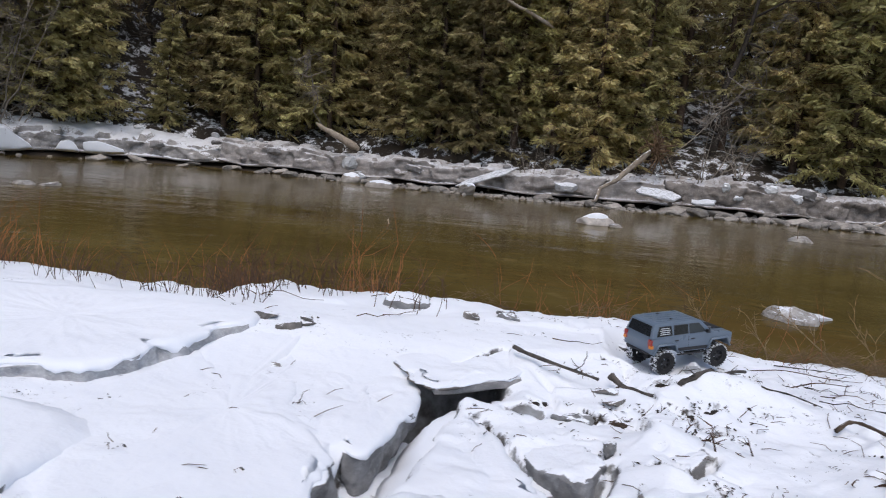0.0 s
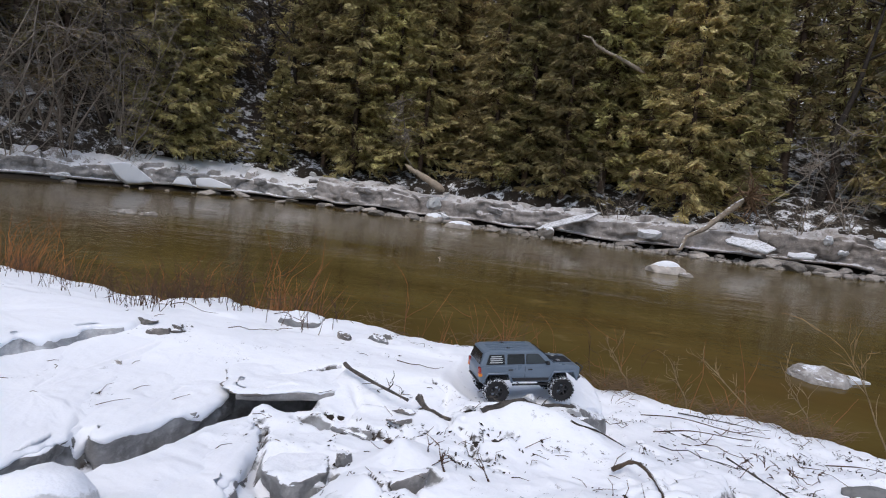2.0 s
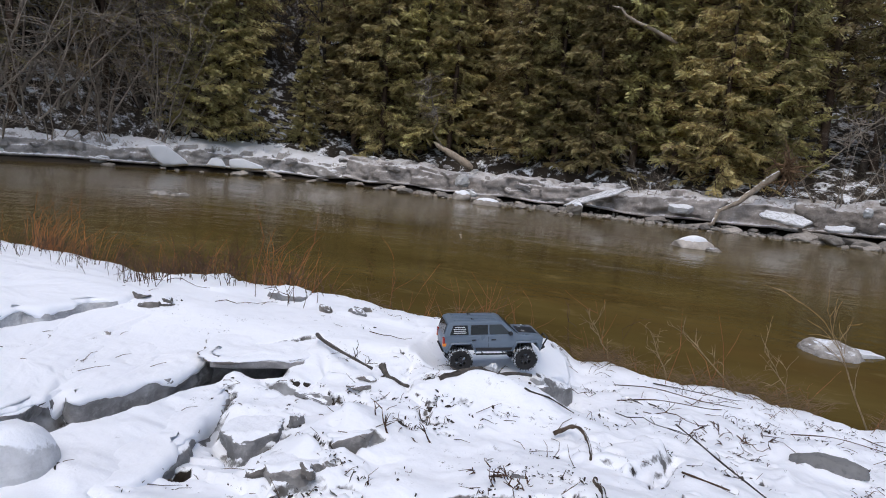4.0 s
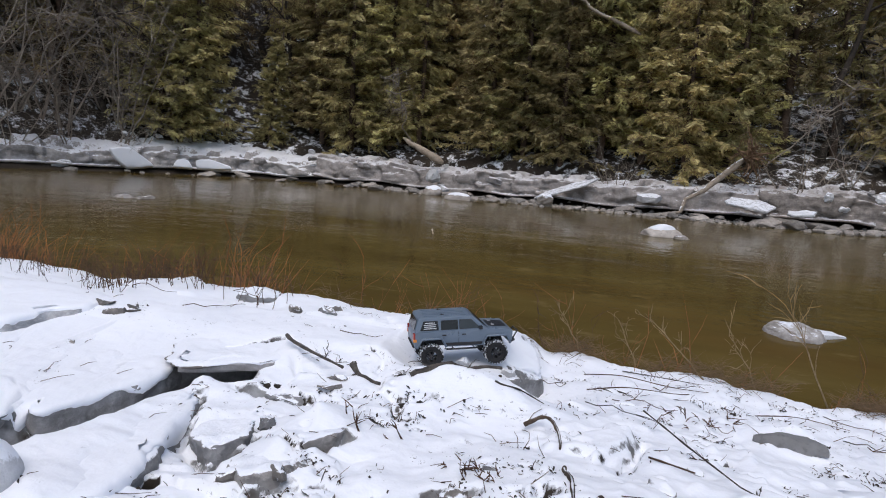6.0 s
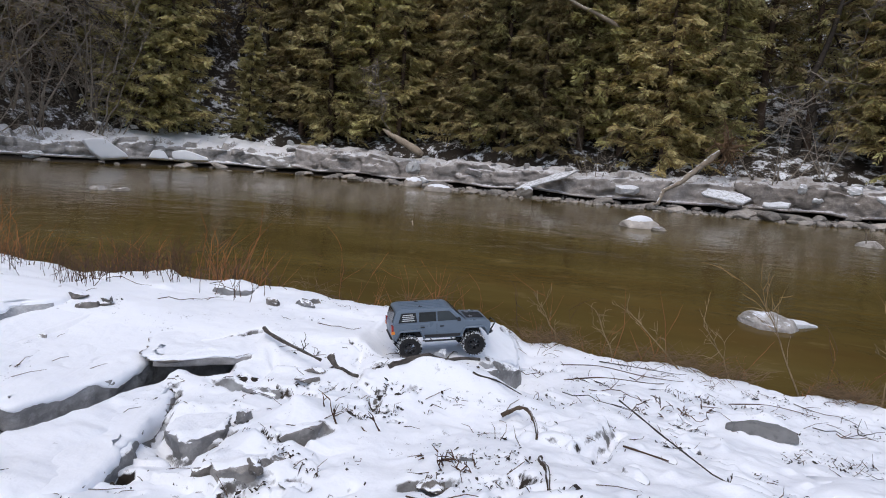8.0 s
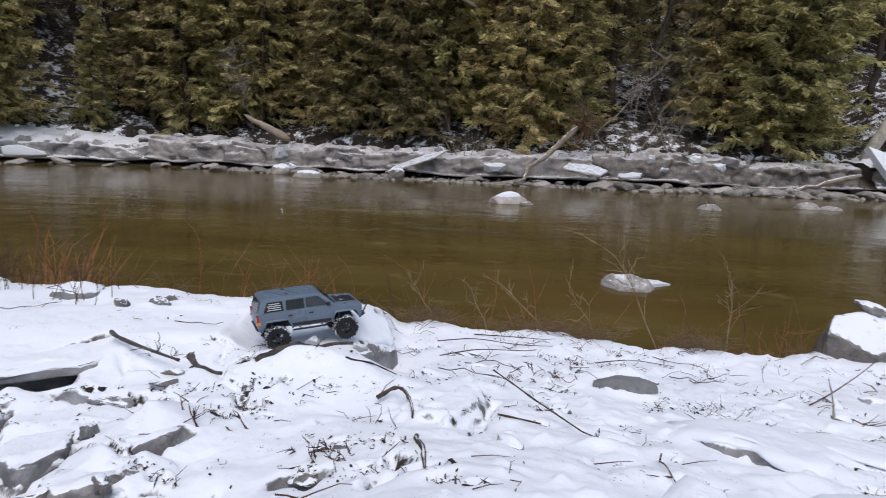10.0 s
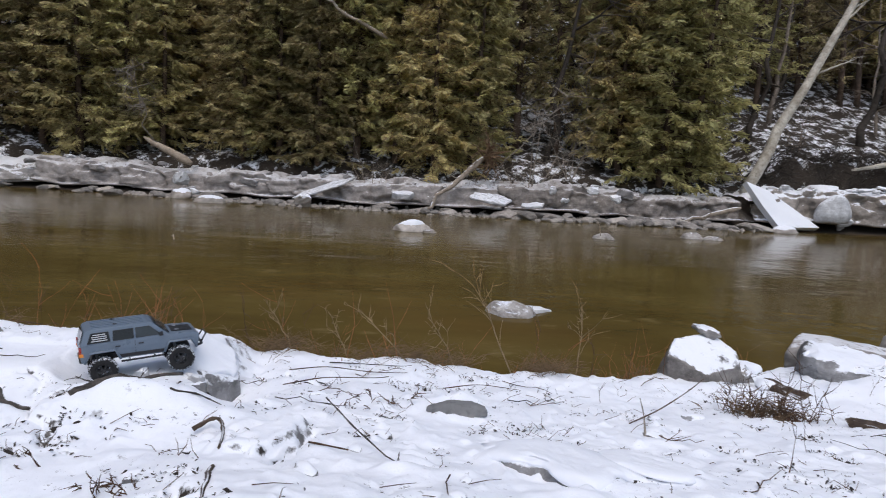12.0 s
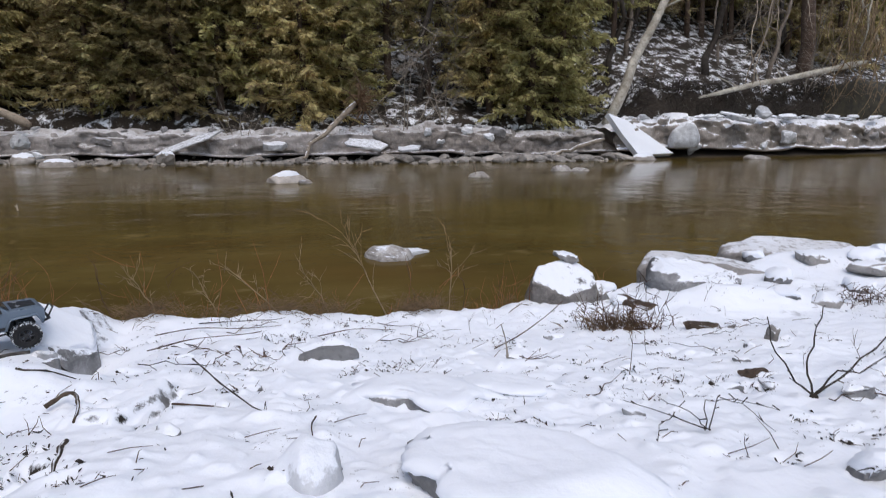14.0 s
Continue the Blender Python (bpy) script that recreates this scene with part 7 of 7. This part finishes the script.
def litter_field():
    """Dark crumpled leaves, seed heads and bits of stem, sunk in the melt holes of the snow."""
    rnd = random.Random(19)
    leaves, stems = Geo(), Geo()
    heaps = [(x, y, 1.0, 0.020) for x, y in SPOTS]
    heaps += [(x, y, rnd.uniform(0.4, 0.9), r * 0.75) for square in PITS.values() for x, y, r, depth, turn in square if rnd.random() < 0.5]
    heaps += [(rnd.uniform(-1.3, 0.4), rnd.uniform(1.1, 2.3), 0.7, 0.022) for _ in range(55)]
    heaps += [(rnd.gauss(1.2, 0.12), rnd.gauss(2.22, 0.09), 0.35, 0.02) for _ in range(34)]
    heaps += [(rnd.uniform(-0.15, 1.5), rnd.uniform(2.95, 3.5), 0.5, 0.02) for _ in range(60)]
    for x, y, big, reach in heaps:
        turn = rnd.gauss(0, 0.5)
        for _ in range(rnd.randrange(12, 22) if big == 1.0 else rnd.randrange(1, 7)):
            u, v = rnd.gauss(0, reach) * 1.6, rnd.gauss(0, reach) * 0.7
            px, py = x + u * math.cos(turn) - v * math.sin(turn), y + u * math.sin(turn) + v * math.cos(turn)
            c = Vector((px, py, ground_height(px, py) + rnd.uniform(0.0, 0.006)))
            r = (0.0022 + 0.0045 * rnd.random() ** 2) * (0.7 + 0.4 * big)
            a = rnd.uniform(0, 6.3)
            u = Vector((math.cos(a), math.sin(a), rnd.gauss(0, 0.5))) * r * rnd.uniform(1.0, 2.2)
            w = Vector((-math.sin(a), math.cos(a), rnd.gauss(0, 0.7))) * r * rnd.uniform(0.3, 0.8)
            n = Vector((0, 0, r * rnd.uniform(0.2, 1.2)))
            o = len(leaves.v)
            leaves.v += [c - u, c - w * 0.6 - u * 0.4, c - w + n + u * 0.3, c + u + n * 0.6, c + w + n * 0.4, c + w * 0.5 - u * 0.6, c + n * 1.2]
            leaves.f += [(o + i, o + (i + 1) % 6, o + 6) for i in range(6)]
        for _ in range(rnd.randrange(1, 5) if big == 1.0 else rnd.choice((0, 0, 0, 1, 1, 2))):
            px, py = x + rnd.gauss(0, reach), y + rnd.gauss(0, reach * 0.6)
            d = Vector((rnd.gauss(0, 1), rnd.gauss(0, 0.7), rnd.uniform(0.0, 0.7))).normalized()
            p = Vector((px, py, ground_height(px, py)))
            length = rnd.uniform(0.015, 0.075)
            bend = Vector((rnd.gauss(0, 0.2), rnd.gauss(0, 0.2), rnd.uniform(-0.1, 0.25))) * length
            stems.tube([p, p + d * length * 0.5 + bend, p + d * length], [0.0016, 0.0013, 0.0007], 3, False)
    for k in range(230):
        x, y = rnd.uniform(-3.0, 4.8), rnd.uniform(0.8, 3.7)
        a = rnd.gauss(0, 0.9)
        length = rnd.uniform(0.02, 0.12)
        d = Vector((math.cos(a), math.sin(a), rnd.uniform(-0.05, 0.35)))
        p = Vector((x, y, ground_height(x, y) + 0.003))
        stems.tube([p, p + d * length * 0.5 + Vector((rnd.gauss(0, 0.006), rnd.gauss(0, 0.006), 0.004)), p + d * length], [0.0018, 0.0015, 0.0008], 3, False)
    tagged(put("leaf_litter", leaves, LITTER, smooth=False), "dark dead leaves and clods poking through the snow", "leaf litter", kind="stuff")
    tagged(put("stem_bits", stems, STEM), "broken brown stem bits strewn over the snow", "plant debris", kind="stuff")


def loose_twig(k, x, y, length, turn):
    """A twig that lies along the ground."""
    rnd = random.Random(900 + k)
    g = Geo()
    d = Vector((math.cos(turn), math.sin(turn), 0))
    pts = []
    for i in range(7):
        q = Vector((x, y, 0)) + d * length * (i / 6 - 0.5) + Vector((-d.y, d.x, 0)) * rnd.gauss(0, 0.012) * length * 1.6
        q.z = ground_height(q.x, q.y) + 0.006 + 0.02 * rnd.random()
        pts.append(q)
    g.tube(pts, [0.0026 - 0.00024 * i for i in range(7)], 5)
    for _ in range(rnd.randrange(0, 3)):
        i = rnd.randrange(1, 6)
        sprout(g, pts[i], (d + Vector((rnd.gauss(0, 0.6), rnd.gauss(0, 0.6), 0.2))).normalized(), length * 0.3, 0.003, 0, rnd, 0.15)
    tagged(put("twig", g, rnd.choice((BARK, STEM, STEM))), "thin dark twig lying on the snow", "twig", "loose twigs on the snow")


rnd = random.Random(31)
for k in range(30):
    x = rnd.uniform(-0.2, 4.4)
    loose_twig(k, x, rnd.uniform(2.4, near_edge(x) - 0.1) if k % 3 else rnd.uniform(1.0, 2.6), rnd.uniform(0.10, 0.36), rnd.gauss(0.1, 0.7))
for k in range(9):
    x = rnd.uniform(-3.6, -0.6)
    loose_twig(100 + k, x, rnd.uniform(2.35, 3.2), rnd.uniform(0.1, 0.4), rnd.gauss(0.2, 0.7))


def dead_clump(x, y, count, height, seed, label, material):
    rnd = random.Random(seed)
    few = count < 10
    ob = thing("dead_plant", label, "plant", (x, y, 0)) if few else None
    g = Geo()
    for _ in range(count):
        d = Vector((rnd.gauss(0, 0.7), rnd.gauss(0, 0.6), rnd.uniform(0.1, 1.5))).normalized()
        px, py = rnd.gauss(0, 0.10), rnd.gauss(0, 0.05)
        p = Vector((px, py, ground_height(x + px, y + py) - 0.01))
        sprout(g, p, d, height * rnd.uniform(0.4, 1.1), 0.0048 if few else 0.003, 1, rnd, 0.22 if not few else 0.15, 3, 3, 0.04 if not few else 0.0)
        if few:
            put("stem", g, material, ob)
            g = Geo()
    if not few:
        ob = tagged(put("dead_plants", g, material), label, "plant", kind="stuff")
        ob.location = (x, y, 0)


dead_clump(2.62, 3.03, 90, 0.17, 51, "matted brown clump of dead weeds beside a boulder", DRY_MAT)
dead_clump(2.80, 3.04, 80, 0.14, 52, "matted dark brown clump of dead weeds", STEM)
for k in range(16):
    plant(k % 3, 2.45 + 0.6 * k / 16 + rnd.uniform(-0.05, 0.05), 3.05 + rnd.uniform(-0.12, 0.12), rnd.uniform(0.6, 1.1), "thin dry brown weed standing by the boulder")
dead_clump(4.75, 3.25, 40, 0.16, 59, "dark tangle of dead weeds by the floes", STEM)
dead_clump(0.56, 2.50, 16, 0.07, 53, "small dark tuft of dead grass", STEM)


def bud_plant(label, x, y, runs, seed, r=0.0045, root=True):
    """A leafless plant: bent stems from one dark root, with buds along them."""
    rnd = random.Random(seed)
    z = ground_height(x, y)
    ob = thing("dead_plant", label, "plant", (x, y, z - 0.01))
    if root:
        put("root", rock_mesh("root", seed, (0.04, 0.035, 0.03), 2, 0.2), LITTER, ob, "dark root crown")
    for run in runs:
        g = Geo()
        pts = [Vector((0, 0, 0.02))] + [Vector(p) for p in run]
        line = []
        for a, b in zip(pts, pts[1:]):
            line += [a.lerp(b, t) + Vector((rnd.gauss(0, 0.004), rnd.gauss(0, 0.004), 0)) for t in (0, 0.33, 0.66)]
        line.append(pts[-1])
        n = len(line)
        g.tube(line, [r * (1 - 0.65 * k / n) for k in range(n)], 5)
        for k in range(2, n):
            if rnd.random() < 0.5:
                d = Vector((rnd.gauss(0, 1), rnd.gauss(0, 1), 0.4)).normalized() * rnd.uniform(0.006, 0.03)
                g.tube([line[k], line[k] + d * 0.6, line[k] + d], [0.0018, 0.0016, 0.0026], 4)
        put("stem", g, BARK, ob)


bud_plant("leafless dark branching plant with a thick root crown", 2.60, 1.45, (
    ((0.14, -0.02, 0.12), (0.24, -0.04, 0.24), (0.40, -0.08, 0.36)), ((-0.04, 0.04, 0.06), (-0.14, 0.06, 0.18), (-0.19, 0.06, 0.32)),
    ((-0.02, 0.03, 0.14), (0.0, 0.03, 0.24), (0.01, 0.02, 0.36)), ((0.12, 0.02, 0.10), (0.20, 0.0, 0.09), (0.32, -0.04, 0.20))), 54)
bud_plant("flattened dark dead plant with arching stems", 1.90, 1.12, (
    ((0.01, 0.10, 0.03), (-0.03, 0.22, 0.03)), ((0.10, 0.10, 0.07), (0.17, 0.08, 0.05), (0.22, -0.02, 0.0)), ((-0.07, 0.07, 0.04), (-0.13, 0.05, 0.03), (-0.18, -0.02, 0.0)),
    ((0.10, 0.16, 0.03), (0.20, 0.15, 0.03), (0.32, 0.08, 0.01)), ((-0.06, 0.12, 0.02), (-0.14, 0.24, 0.02))), 56, 0.0021, False)
bud_plant("leafless dark plant beside a grey ice block", 2.20, 0.72, (
    ((0.05, 0.02, 0.08), (0.14, 0.04, 0.10)), ((-0.05, 0.03, 0.03), (-0.14, 0.05, 0.02)), ((0.1, 0.08, 0.05), (0.2, 0.12, 0.06)), ((0.02, 0.06, 0.1), (0.08, 0.1, 0.15))), 55, 0.003, False)
dead_clump(-0.62, 1.66, 6, 0.10, 57, "small dark tuft of dead grass", STEM)
dead_clump(-0.16, 1.38, 18, 0.07, 58, "small dark tuft of dead grass", STEM)
tuft_field()
edge_mat()
litter_field()


def tall_stalk(x, y, lean, height, seed, label):
    """A tall tan weed with a branching head, leaning over the water."""
    rnd = random.Random(seed)
    ob = thing("dead_stalk", label, "weed", (x, y, ground_height(x, y) - 0.02), "tall dead stalks at the bank's edge")
    tip = Vector((lean[0], lean[1], height))
    pts = [tip * t + Vector((rnd.gauss(0, 0.006), rnd.gauss(0, 0.006), 0.06 * height * math.sin(math.pi * t))) for t in [k / 7 for k in range(8)]]
    g = Geo()
    g.tube(pts, [0.0052 - 0.0005 * k for k in range(8)], 5)
    put("stem", g, TAN_STALK, ob)
    for k in (2, 3, 4, 4, 5, 6, 6, 7):
        g = Geo()
        d = (tip.normalized() + Vector((rnd.gauss(0, 0.5), rnd.gauss(0, 0.4), rnd.uniform(-0.1, 0.4)))).normalized()
        sprout(g, pts[k], d, height * rnd.uniform(0.22, 0.55), 0.0026, 1, rnd, 0.14, 2, 3)
        put("twig", g, TAN_STALK, ob)


for x, y, lean, height, seed in ((1.32, 3.57, (-0.26, 0.12), 0.56, 1), (0.66, 3.5, (-0.33, 0.18), 0.30, 2), (0.98, 3.62, (-0.20, 0.05), 0.34, 3), (0.30, 3.58, (-0.14, 0.10), 0.30, 4), (1.75, 3.66, (0.06, 0.12), 0.44, 5), (-0.05, 3.55, (-0.16, 0.06), 0.26, 6)):
    tall_stalk(x, y, lean, height, seed, "tall tan dead stalk leaning over the river")

# sticks that stand out of the river
for x, y, h, seed in ((-4.03, 12.5, 0.20, 71), (6.05, 17.35, 0.55, 72)):
    r = random.Random(seed)
    g = Geo()
    sprout(g, Vector((x, y, -0.05)), Vector((-0.25, 0.1, 1)).normalized(), h, 0.02, 1, r, 0.12, 2, 5)
    tagged(put("stick", g, DRIFT if seed == 71 else BARK_GREY), "pale stick standing out of the river" if seed == 71 else "thin twig caught on a stone in the river", "stick")
